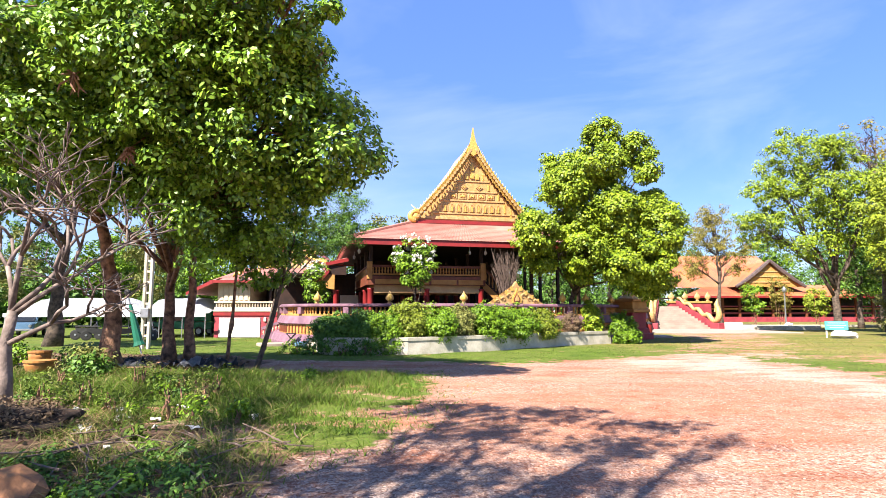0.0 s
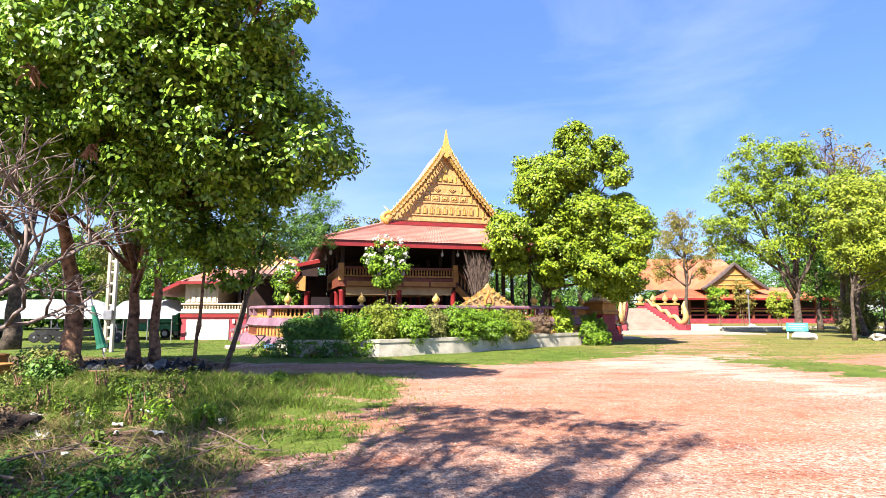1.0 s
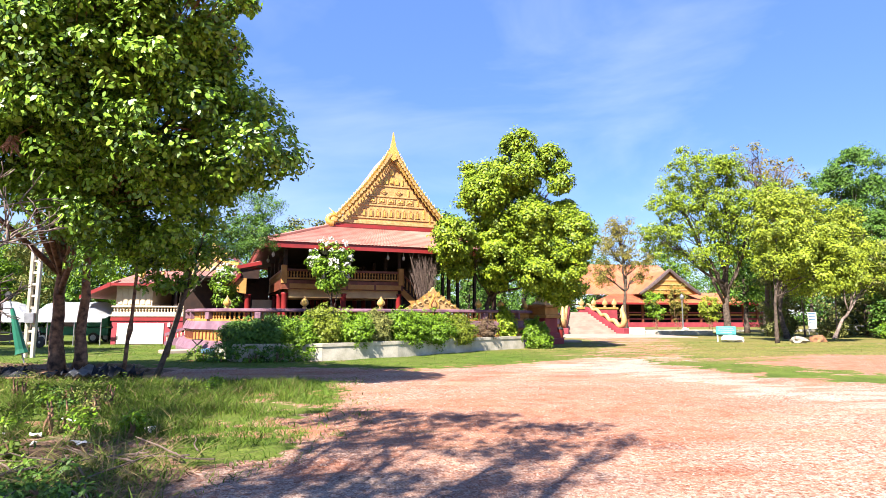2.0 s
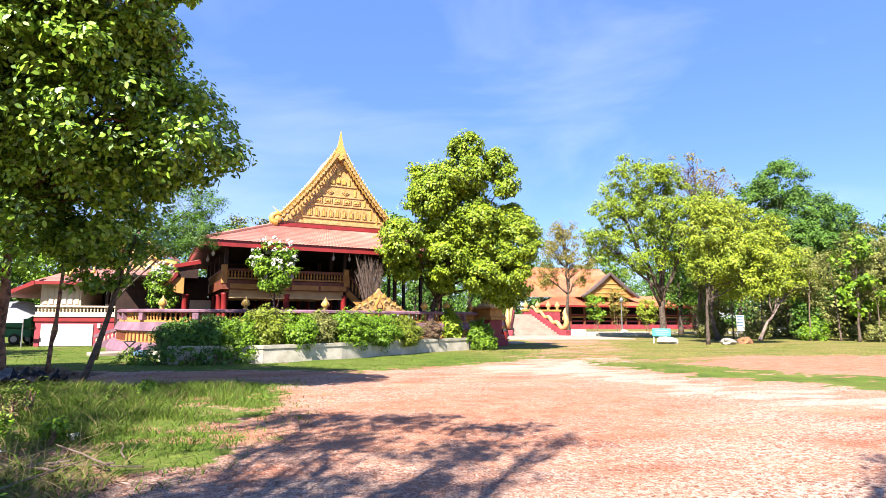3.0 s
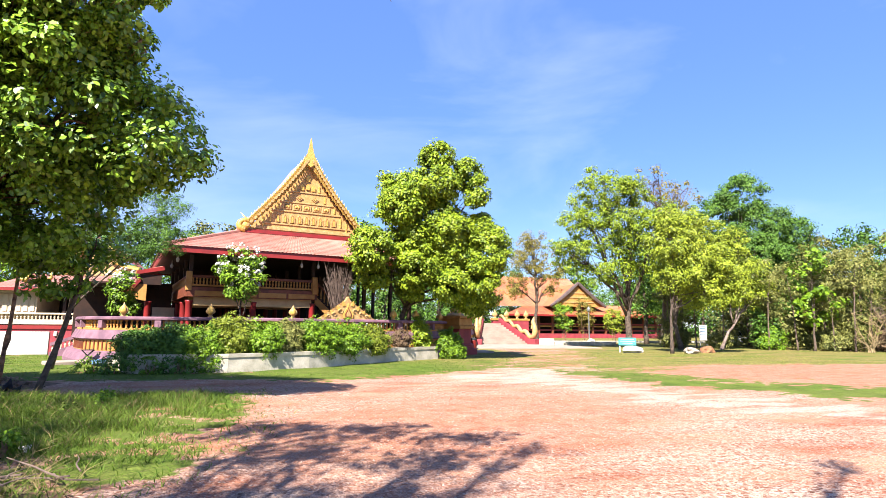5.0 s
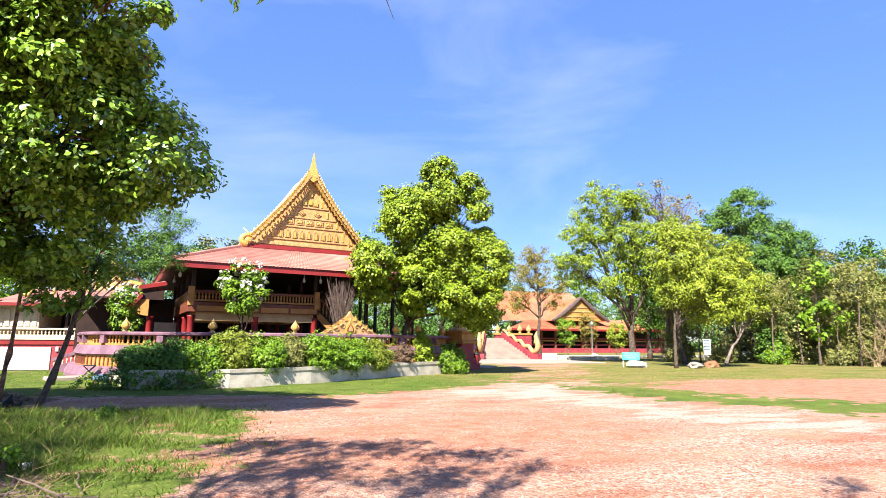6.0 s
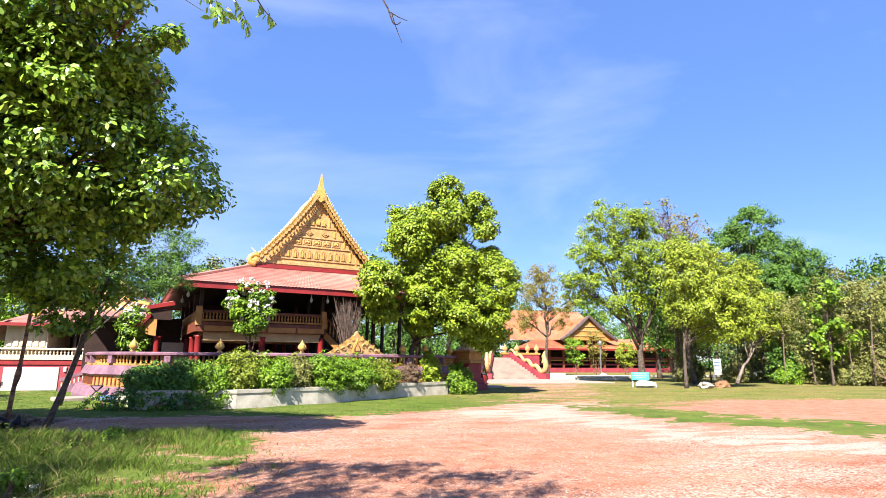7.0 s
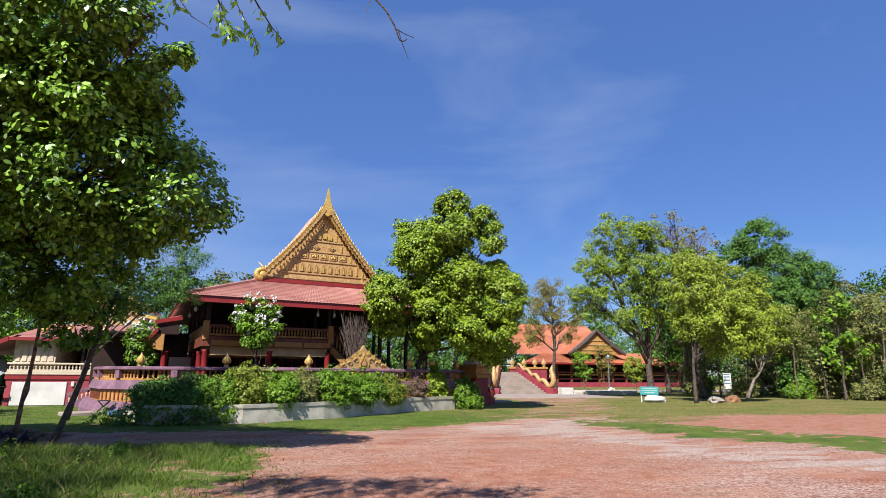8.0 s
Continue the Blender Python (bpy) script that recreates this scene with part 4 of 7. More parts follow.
# posts
post = None
for x, y in [(-5.48, 0), (-2.67, 0), (0.17, 0), (2.93, 0), (5.6, 0)] + [(q, r) for r in (2.6, 5.2, 7.8, 10.4) for q in (-5.48, -2.67, 0.17, 2.93, 5.6)]:
    if post is None:
        bm = lathe([(0.16, 0), (0.17, 0.08), (0.145, 0.12), (0.145, 1.9), (0.17, 1.94), (0.17, 2.0)], 14)
        post = part("post", bm, M_RED, hall, "round red post", smooth=True)
        post.matrix_basis = pose(x, y, 0.7)
        bm = box(bmesh.new(), -0.085, 0.085, -0.085, 0.085, 0, 1.75, 0.012)
        upper = part("upper_post", bm, M_BROWN, hall)
        upper.matrix_basis = pose(x, y, 3.14)
    else:
        if x < 1:
            share("post", post.data, hall, pose(x, y, 0.7))
            share("upper_post", upper.data, hall, pose(x, y, 3.14))
        else:
            o = share("tall_post", upper.data, hall, pose(x, y, 0.7) @ Matrix.Diagonal((1, 1, 2.38, 1)))
# upper floor, its edge beam and balustrade
part("upper_floor", box(bmesh.new(), -5.6, 0.3, -0.2, 10.6, 2.98, 3.13), M_TIMBER, hall)
for y in (0.22, 2.4, 4.6):
    part("floor_beam", box(bmesh.new(), -5.3, 0.1, y - 0.3, y - 0.1, 2.48, 2.926), M_BUFF, hall, "warm buff painted beam")
part("soffit", box(bmesh.new(), -5.55, 0.25, 0.0, 10.5, 2.93, 2.976), M_BUFF, hall)
part("edge_beam", box(bmesh.new(), -5.62, 0.32, -0.3, -0.204, 2.86, 3.3), M_TIMBER, hall)
part("side_beam", box(bmesh.new(), -5.7, -5.604, -0.2, 10.6, 2.86, 3.3), M_TIMBER, hall)
for x in np.arange(-5.3, 0.1, 1.4):
    part("beam_panel", box(bmesh.new(), x, x + 1.3, -0.33, -0.303, 2.89, 3.13, 0.01), M_OCHRE, hall, "ochre carved beam panel")
for z0, z1, q in ((3.14, 3.3, M_TIMBER), (3.34, 3.42, M_OCHRE), (3.72, 3.84, M_TIMBER)):
    part("balcony_rail", box(bmesh.new(), -5.5, 0.18, -0.27, -0.16, z0, z1, 0.012), q, hall)
    part("balcony_rail", box(bmesh.new(), -5.64, -5.53, -0.16, 10.4, z0, z1, 0.012), q, hall)
bb = lathe([(0.045, 0), (0.025, 0.04), (0.05, 0.12), (0.025, 0.22), (0.045, 0.3)], 6)
bb = part("balcony_baluster", bb, M_OCHRE, hall)
bb.matrix_basis = pose(-5.38, -0.21, 3.42)
for k in range(1, 38):
    share("balcony_baluster", bb.data, hall, pose(-5.38 + k * 0.147, -0.21, 3.42))
for k in range(40):
    share("balcony_baluster", bb.data, hall, pose(-5.585, 0.1 + k * 0.2, 3.42))
for x in (-5.56, 0.2):
    part("newel", box(bmesh.new(), x - 0.13, x + 0.13, -0.34, -0.08, 3.13, 4.0, 0.02), M_OCHRE, hall)
# stair down from the balcony on its open side
st = bmesh.new()
for k in range(9):
    box(st, 0.45 + k * 0.22, 0.7 + k * 0.22, 0.1, 1.5, 2.86 - k * 0.2, 2.9 - k * 0.2)
part("stair_treads", st, M_TIMBER, hall)
bm = prism(bmesh.new(), [(0.3, 3.1), (0.3, 2.7), (2.35, 0.85), (2.35, 1.25)], -0.02, 0.08)
part("stair_stringer", bm, M_OCHRE, hall)
bm = prism(bmesh.new(), [(0.3, 3.86), (0.3, 3.74), (2.35, 1.89), (2.35, 2.01)], -0.02, 0.08)
part("stair_rail", bm, M_TIMBER, hall)
for k in range(11):
    share("balcony_baluster", bb.data, hall, pose(0.45 + k * 0.18, 0.03, 3.1 - k * 0.163) @ Matrix.Diagonal((1, 1, 1.9, 1)))
# inner walls, near-black so that their colour carries the interior's dimness
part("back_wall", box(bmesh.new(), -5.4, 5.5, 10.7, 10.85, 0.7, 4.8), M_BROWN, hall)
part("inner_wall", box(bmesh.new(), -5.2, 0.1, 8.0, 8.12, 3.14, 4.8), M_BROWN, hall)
part("low_wall", box(bmesh.new(), -6.75, -5.75, 4.0, 4.15, 0.7, 2.45), M_CREAM, hall, "cream plastered side wall")
# small hanging lamps under the eaves
lampb = None
for x, y in ((-6.10, -0.47), (-6.10, 2.73), (-0.70, -1.0), (0.11, -1.0), (4.2, -1.0)):
    m = pose(x, y, ZE - 0.62)
    if lampb is None:
        lampb = part("hanging_bell", lathe([(0.01, 0.0), (0.045, 0.02), (0.075, 0.1), (0.065, 0.17), (0.025, 0.22), (0.01, 0.42)], 10), M_WHITE, hall, "small white bell-shaped lamp", smooth=True)
        lampb.matrix_basis = m
    else:
        share("hanging_bell", lampb.data, hall, m)
# side porch roof
part("porch_roof", ribbed(bmesh.new(), ((-7.55, 2.7, 4.12), (-7.55, 7.5, 4.12), (-6.45, 7.5, 4.42), (-6.45, 2.7, 4.42)), 16), M_ROOF, hall)
part("porch_roof", ribbed(bmesh.new(), ((-7.92, 2.7, 3.1), (-7.92, 7.5, 3.1), (-7.45, 7.5, 3.8), (-7.45, 2.7, 3.8)), 16), M_ROOF, hall)
part("porch_fascia", prism(bmesh.new(), [(-7.6, 3.96), (-6.4, 4.22), (-6.4, 4.42), (-7.6, 4.14)], 2.6, 2.68), M_RED, hall)
part("porch_fascia", prism(bmesh.new(), [(-8.0, 3.08), (-7.88, 3.0), (-7.4, 3.64), (-7.44, 3.84)], 2.6, 2.68), M_RED, hall)
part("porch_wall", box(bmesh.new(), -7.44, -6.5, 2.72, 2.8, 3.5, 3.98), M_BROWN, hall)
# closes the porch in the same near-black brown as the inner walls
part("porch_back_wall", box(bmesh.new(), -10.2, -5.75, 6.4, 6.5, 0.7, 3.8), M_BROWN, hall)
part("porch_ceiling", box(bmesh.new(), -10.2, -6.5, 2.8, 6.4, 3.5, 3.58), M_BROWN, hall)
bm = prism(bmesh.new(), [(-7.12, 2.72), (-7.12, 3.5), (-7.42, 3.56), (-7.62, 3.3), (-7.84, 3.04), (-7.78, 2.93), (-7.64, 2.84), (-7.46, 2.78), (-7.3, 2.74)], 2.72, 2.86)
part("curved_bracket", bm, M_OCHRE, hall, "curved ochre plaster bracket")
share("post", post.data, hall, pose(-7.02, 3.0, 0.7))

# ---------------------------------------------------------------- annex beside the hall
annex = thing("annex_house", pose(-13.6, 34.0, 0), "low white and crimson annex with red tiled roof", "building")
part("lower_wall", box(bmesh.new(), 0, 5.6, 0, 7, -0.1, 1.55), M_REDWALL, annex)
part("plinth_band", box(bmesh.new(), -0.06, 5.7, -0.06, -0.004, 1.3, 1.5, 0.01), M_RED, annex)
part("store_door", box(bmesh.new(), 0.3, 2.75, -0.05, -0.006, 0.02, 1.18, 0.015), M_WHITE, annex, "white panel door")
part("meter_box", box(bmesh.new(), 2.95, 3.1, -0.09, -0.006, 0.95, 1.2, 0.02), M_WHITE, annex)
part("deck", box(bmesh.new(), -0.05, 5.65, -0.1, 7, 1.554, 1.66), M_CREAM, annex)
part("balcony_parapet", box(bmesh.new(), 0, 5.6, -0.08, 0.06, 1.664, 1.8), M_CREAM, annex)
part("balcony_coping", box(bmesh.new(), -0.03, 5.63, -0.11, 0.09, 2.05, 2.14, 0.015), M_CREAM, annex)
bm = lathe([(0.05, 0), (0.03, 0.05), (0.055, 0.12), (0.03, 0.2), (0.05, 0.246)], 6)
ab = part("baluster", bm, M_CREAM, annex)
ab.matrix_basis = pose(0.1, 0, 1.802)
for k in range(1, 34):
    share("baluster", ab.data, annex, pose(0.1 + k * 0.165, 0, 1.802))
part("upper_wall", box(bmesh.new(), 0.1, 2.0, 0.14, 6.8, 1.664, 3.4), M_CREAM, annex)
for k in range(6):
    part("wall_panel", box(bmesh.new(), 0.2 + k * 0.3, 0.42 + k * 0.3, 0.1, 0.136, 2.2, 3.1, 0.02), M_CREAM, annex)
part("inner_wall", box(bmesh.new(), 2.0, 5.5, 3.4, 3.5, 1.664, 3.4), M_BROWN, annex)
for x in (3.2, 4.4, 5.5):
    part("post", box(bmesh.new(), x - 0.07, x + 0.07, 0.3, 0.44, 1.664, 3.4), M_BROWN, annex)
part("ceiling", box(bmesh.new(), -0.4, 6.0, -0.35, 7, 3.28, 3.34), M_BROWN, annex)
for a, b, cc, d in (((-0.2, -0.4, 3.36), (6.2, -0.4, 3.36), (6.2, 2.6, 4.3), (0.8, 2.6, 4.3)), ((0.8, 2.6, 4.3), (6.2, 2.6, 4.3), (6.2, 7, 3.4), (-0.2, 7, 3.4))):
    part("roof", ribbed(bmesh.new(), (a, b, cc, d), 30, 0.03, 10), M_ROOF, annex)
part("side_roof", ribbed(bmesh.new(), ((-1.5, -0.4, 2.55), (-1.5, 7, 2.55), (0.8, 7, 3.85), (0.3, -0.4, 3.5)), 30), M_ROOF, annex)
part("fascia", box(bmesh.new(), -0.2, 6.2, -0.48, -0.404, 3.24, 3.4), M_RED, annex)
bm = prism(bmesh.new(), [(-1.55, 2.5), (-1.55, 2.68), (0.0, 3.42), (0.0, 3.2)], -0.5, -0.404)
part("side_fascia", bm, M_RED, annex)
for x in (1.6, 2.6, 4.2):
    bm = bmesh.new()
    tube(bm, [(x - 0.4, -0.5, 3.6), (x - 0.2, -0.5, 3.85), (x, -0.5, 3.75), (x + 0.15, -0.5, 3.95), (x + 0.1, -0.5, 4.2)], [0.05, 0.11, 0.12, 0.09, 0.02], 7)
    part("naga_finial", bm, M_GOLD, annex, "small gold serpent finial", smooth=True)
for x in (4.9, 5.5):
    o = part("lotus_finial", bud(0.9), M_GOLDPALE, annex, smooth=True)
    o.matrix_basis = pose(x, 0, 2.142)
# sloping side rail with balusters
bm = prism(bmesh.new(), [(3.2, 0.5), (3.2, 0.66), (5.6, 1.5), (5.6, 1.34)], -1.2, -1.05)
part("ramp_rail", bm, M_PURPLE, annex)
bm = prism(bmesh.new(), [(3.2, -0.1), (3.2, 0.2), (5.6, 1.05), (5.6, -0.1)], -1.25, -1.0)
part("ramp_wall", bm, M_PURPLE, annex)
for k in range(13):
    share("baluster", ab.data, annex, pose(3.3 + k * 0.18, -1.12, 0.2 + k * 0.063) @ Matrix.Diagonal((1, 1, 1.35, 1)))

apron = thing("apron_slab", pose(-7.4, 26.6, 0, 0, 0, 30), "low pale concrete slab at the terrace foot", "slab", kind="structure")
part("slab", box(bmesh.new(), -1.1, 1.1, -0.5, 0.55, -0.05, 0.13, 0.03), M_CONCRETE, apron)
block = thing("concrete_block", pose(-5.6, 25.0, 0, 0, 0, -12), "weathered pale concrete block beside the planter", "block")
part("block", box(bmesh.new(), -0.3, 0.3, -0.2, 0.2, 0, 0.38, 0.03), M_WHITEWORN, block)
sack = thing("plastic_sack", pose(-6.2, 25.2, 0), "crumpled blue plastic sack on the grass", "sack")
part("sack", blob(bmesh.new(), (0, 0, 0.12), (0.32, 0.22, 0.14), random.Random(3), 0.3, 3), M_BLUE, sack, smooth=True)
stool = thing("folding_stool", pose(-6.9, 26.05, 0.135, 0, 0, 20), "small dark folding stool with crossed legs on the slab", "stool")
for y in (-0.14, 0.14):
    for s_ in (-1, 1):
        part("leg", tube(bmesh.new(), [(-0.2 * s_, y + 0.015 * s_, 0), (0.2 * s_, y + 0.015 * s_, 0.42)], [0.016, 0.016], 6), M_BLACK, stool)
part("seat", box(bmesh.new(), -0.22, 0.22, -0.18, 0.18, 0.42, 0.45, 0.01), M_BLACK, stool)

# rear shrine roof behind the annex
rear = thing("rear_shrine", pose(-12.2, 46, 0), "distant shrine with stepped pink tiled roof and gold gable trim", "building")
part("wall", box(bmesh.new(), -3, 3, 0, 6, -0.1, 4.3), M_CREAM, rear)
for k, (hw, z0, z1) in enumerate(((3.6, 4.1, 5.3), (2.6, 5.3, 6.2), (1.7, 6.2, 7.3))):
    for s in (-1, 1):
        bm = ribbed(bmesh.new(), ((s * hw, -0.6 + k * 0.5, z0), (s * hw, 7, z0), (s * hw * 0.35, 7, z1), (s * hw * 0.35, -0.6 + k * 0.5, z1)), 20)
        part("roof_tier", bm, M_PINKROOF, rear)
        bm = bmesh.new()
        tube(bm, [(s * hw, -0.66 + k * 0.5, z0 - 0.1), (s * hw * 1.05, -0.66 + k * 0.5, z0 + 0.3), (s * hw * 0.65, -0.66 + k * 0.5, (z0 + z1) / 2), (s * hw * 0.33, -0.66 + k * 0.5, z1)], [0.2, 0.16, 0.14, 0.1], 6)
        part("gold_trim", bm, M_GOLD, rear, smooth=True)
    bm = prism(bmesh.new(), [(-hw, z0), (hw, z0), (hw * 0.35, z1), (-hw * 0.35, z1)], -0.4 + k * 0.5, -0.3 + k * 0.5)
    part("gable_panel", bm, M_GOLDPALE, rear)
part("spire_finial", lathe([(0.2, 7.2), (0.12, 7.6), (0.03, 8.2)], 8, at=(0, 0, 0)), M_PINKROOF, rear)

# ---------------------------------------------------------------- corner plinth and stair with serpent rails
plinth = thing("corner_plinth", pose(10.5, 32.3, 0, 0, 0, 40), "stepped crimson corner plinth topped with gold ornaments", "plinth")
for z0, z1, h in ((-0.1, 0.35, 0.95), (0.354, 0.6, 0.8), (0.604, 1.5, 0.68), (1.504, 1.68, 0.85), (1.684, 2.1, 0.72), (2.104, 2.24, 0.85)):
    part("tier", box(bmesh.new(), -h, h, -h, h, z0, z1, 0.02), M_REDWALL if z1 < 1.6 else M_OCHRE, plinth)
part("crown_ornament", lathe([(0.55, 2.244), (0.5, 2.35), (0.3, 2.45), (0.34, 2.6), (0.14, 2.8), (0.16, 2.95), (0.05, 3.2), (0.01, 3.35)], 12), M_GOLDPALE, plinth, smooth=True)
for x, y in ((-0.75, -0.75), (0.75, -0.75), (-0.75, 0.75), (0.75, 0.75)):
    o = part("lotus_bud", bud(0.9), M_GOLDPALE, plinth, smooth=True)
    o.matrix_basis = pose(x, y, 2.244)
bin_ = thing("litter_bin", pose(14.49, 40.34, 0), "dark maroon litter bin beside the plinth", "bin")
part("body", lathe([(0.2, 0), (0.24, 0.05), (0.26, 0.6), (0.27, 0.64)], 14), M_RED, bin_, smooth=True)
part("lid", lathe([(0.28, 0.644), (0.26, 0.75), (0.1, 0.82), (0.02, 0.84)], 14), M_BLACK, bin_, smooth=True)

stair = thing("temple_stair", pose(0, 0, 0), "broad pale concrete stair up to the terrace", "stair", kind="structure")
bl, br, tl, tr = Vector((18.3, 49.3)), Vector((23.2, 49.5)), Vector((20.3, 53.4)), Vector((21.9, 53.6))
NS = 11
for k in range(NS):
    f0, f1 = k / NS, 1.0
    a, b, cc, d = bl.lerp(tl, f0), br.lerp(tr, f0), br.lerp(tr, f1), bl.lerp(tl, f1)
    bm = bmesh.new()
    z0, z1 = k * 0.182 + (0.0 if k else -0.1), (k + 1) * 0.182 - 0.003
    lo = [bm.verts.new((p.x, p.y, z0)) for p in (a, b, cc, d)]
    hi = [bm.verts.new((p.x, p.y, z1)) for p in (a, b, cc, d)]
    bm.faces.new(lo[::-1])
    bm.faces.new(hi)
    for q in range(4):
        bm.faces.new((lo[q], lo[(q + 1) % 4], hi[(q + 1) % 4], hi[q]))
    part("step", bm, M_CONCRETE, stair)


def serpent_rail(name, p0, p1, label):
    """A stepped parapet with a gold serpent lying on it, its head raised at the foot."""
    t = thing(name, pose(0, 0, 0), label, "stair rail")
    p0, p1 = Vector(p0), Vector(p1)
    d = (p1 - p0).normalized()
    side = Vector((-d.y, d.x)) * 0.22
    bm = bmesh.new()
    vs = []
    for p, z0, z1 in ((p0, -0.1, 0.5), (p1, -0.1, 2.55)):
        for sgn in (-1, 1):
            q = p + side * sgn
            vs.append((bm.verts.new((q.x, q.y, z0)), bm.verts.new((q.x, q.y, z1))))
    (a0, a1), (b0, b1), (c0, c1), (d0, d1) = vs
    for f in ((a0, a1, b1, b0), (c0, d0, d1, c1), (a0, c0, c1, a1), (b0, b1, d1, d0), (a1, c1, d1, b1), (a0, b0, d0, c0)):
        bm.faces.new(f)
    part("parapet", bm, M_REDWALL, t)
    bm = bmesh.new()
    pts, rad = [], []
    for k in range(24):
        f = 1 - k / 23
        p = p0.lerp(p1, f)
        pts.append((p.x, p.y, 0.7 + 2.05 * f + 0.14 * math.sin(k * 1.1)))
        rad.append(0.12 + 0.11 * (1 - f))
    for q, (o, h) in enumerate(((0.25, 0.85), (0.4, 1.25), (0.3, 1.7), (0.1, 2.15), (0.25, 2.6))):
        pts.append((p0.x - d.x * o, p0.y - d.y * o, h))
        rad.append((0.26, 0.26, 0.22, 0.2, 0.04)[q])
    tube(bm, pts, rad, 9)
    part("serpent", bm, M_GOLDPALE, t, "gold undulating serpent", smooth=True)
    bm = prism(bmesh.new(), [(-0.3, 0), (0.3, 0), (0.22, 0.3), (0.06, 0.75), (0, 0.95), (-0.06, 0.75), (-0.22, 0.3)], -0.06, 0.06)
    part("crest", bm, M_GOLDPALE, t).matrix_basis = pose(p0.x - d.x * 0.18, p0.y - d.y * 0.18, 1.5, 0, 0, math.degrees(math.atan2(d.y, d.x)) + 90)
    part("pedestal", box(bmesh.new(), -0.5, 0.5, -0.5, 0.5, -0.1, 0.55, 0.03), M_REDWALL, t).matrix_basis = pose(p0.x - d.x * 0.3, p0.y - d.y * 0.3, 0, 0, 0, math.degrees(math.atan2(d.y, d.x)))
    return t


serpent_rail("serpent_rail", (23.6, 49.4), (22.2, 53.9), "stair rail with gold serpent and raised head")
serpent_rail("serpent_rail", (18.0, 49.2), (20.0, 53.4), "stair rail with gold serpent and raised head")
gate = thing("stair_gate_wall", pose(22.3, 54.6, 0), "crimson stair-head wall with gold lotus buds", "wall")
part("wall", box(bmesh.new(), -0.6, 3.4, 0, 0.5, -0.1, 2.3, 0.02), M_REDWALL, gate)
part("cap", box(bmesh.new(), -0.7, 3.5, -0.06, 0.56, 2.304, 2.5, 0.02), M_OCHRE, gate)
for x in (-0.3, 1.0, 2.2, 3.2):
    part("lotus_bud", bud(1.6), M_GOLDPALE, gate, smooth=True).matrix_basis = pose(x, 0.25, 2.502)
plaza = thing("stair_landing", pose(0, 0, 0), "pale concrete apron at the foot of the stair", "pavement", kind="structure")
bm = box(bmesh.new(), 12.5, 25.5, 40.5, 49.15, -0.05, 0.06, 0.01)
part("slab", bm, M_CONCRETE, plaza)
bm = box(bmesh.new(), 11.0, 13.6, 33.9, 35.4, -0.05, 0.12, 0.02)
part("slab", bm, M_CONCRETE, plaza)
kerb = thing("round_planter_kerb", pose(26, 47.5, 0), "low whitewashed kerb round a planting bed", "kerb", kind="structure")
part("kerb", box(bmesh.new(), -1.2, 5.2, -0.3, 0.2, -0.05, 0.36, 0.06), M_WHITEWORN, kerb)
part("kerb", box(bmesh.new(), -2.4, -1.3, -0.4, 0.5, -0.05, 0.62, 0.04), M_WHITE, kerb)
kerb2 = thing("garden_kerb", pose(29, 56, 0), "long whitewashed garden kerb", "kerb", kind="structure")
part("kerb", box(bmesh.new(), -2, 20, 0, 0.4, -0.05, 0.22, 0.04), M_WHITEWORN, kerb2)

# ---------------------------------------------------------------- second hall behind the garden
second = thing("prayer_hall", pose(46.9, 82, 0), "low prayer hall with orange tiled roof and dark gable boards", "building")
part("base_wall", box(bmesh.new(), -9, 16.8, 0, 14, -0.1, 0.7), M_REDWALL, second)
for z0, z1, q in ((1.1, 1.35, M_REDWALL), (1.75, 1.95, M_OCHRE), (2.1, 2.3, M_REDWALL)):
    part("rail", box(bmesh.new(), -9, 16.6, 0.1, 0.3, z0, z1), q, second)
for x in np.arange(-9, 16.9, 2.4):
    part("post", box(bmesh.new(), x - 0.14, x + 0.14, 0.0, 0.3, 0.7, 3.5), M_TIMBER, second)
part("back_wall", box(bmesh.new(), -9, 16.6, 6, 6.2, 0.7, 3.6), M_BROWN, second)
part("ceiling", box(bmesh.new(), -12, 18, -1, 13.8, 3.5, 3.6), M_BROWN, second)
part("eave_roof", ribbed(bmesh.new(), ((-13, -1.6, 3.65), (18.3, -1.6, 3.65), (10.5, 3.5, 5.4), (-7, 3.5, 5.4)), 110, 0.05), M_ROOF_ORANGE, second)
part("eave_roof", ribbed(bmesh.new(), ((18.3, -1.6, 3.65), (18.3, 14, 3.65), (10.5, 11, 5.4), (10.5, 3.5, 5.4)), 50, 0.05), M_ROOF_ORANGE, second)
part("fascia", box(bmesh.new(), -13, 18.3, -1.7, -1.62, 3.4, 3.66), M_RED, second)
part("main_roof", ribbed(bmesh.new(), ((-13.5, 2.5, 5.0), (6, 2.5, 5.0), (3.0, 8, 10.2), (-13.5, 8, 10.2)), 80, 0.06), M_ROOF_ORANGE, second)
for s in (-1, 1):
    part("porch_roof", ribbed(bmesh.new(), ((s * 4.8, -0.6, 5.0), (s * 4.8, 6, 5.0), (0, 6, 8.6), (0, -0.6, 8.6)), 26, 0.05), M_ROOF_ORANGE, second)
    bm = bmesh.new()
    tube(bm, [(s * 5.0, -0.75, 5.0), (s * 3.4, -0.75, 6.0), (s * 1.7, -0.75, 7.3), (0, -0.75, 8.75)], [0.22, 0.3, 0.32, 0.25], 6)
    part("gable_board", bm, M_SHINGLE, second, "dark weathered gable board")
part("gable_panel", prism(bmesh.new(), [(-4.3, 5.0), (4.3, 5.0), (0, 8.3)], -0.45, -0.3), M_OCHRE, second)
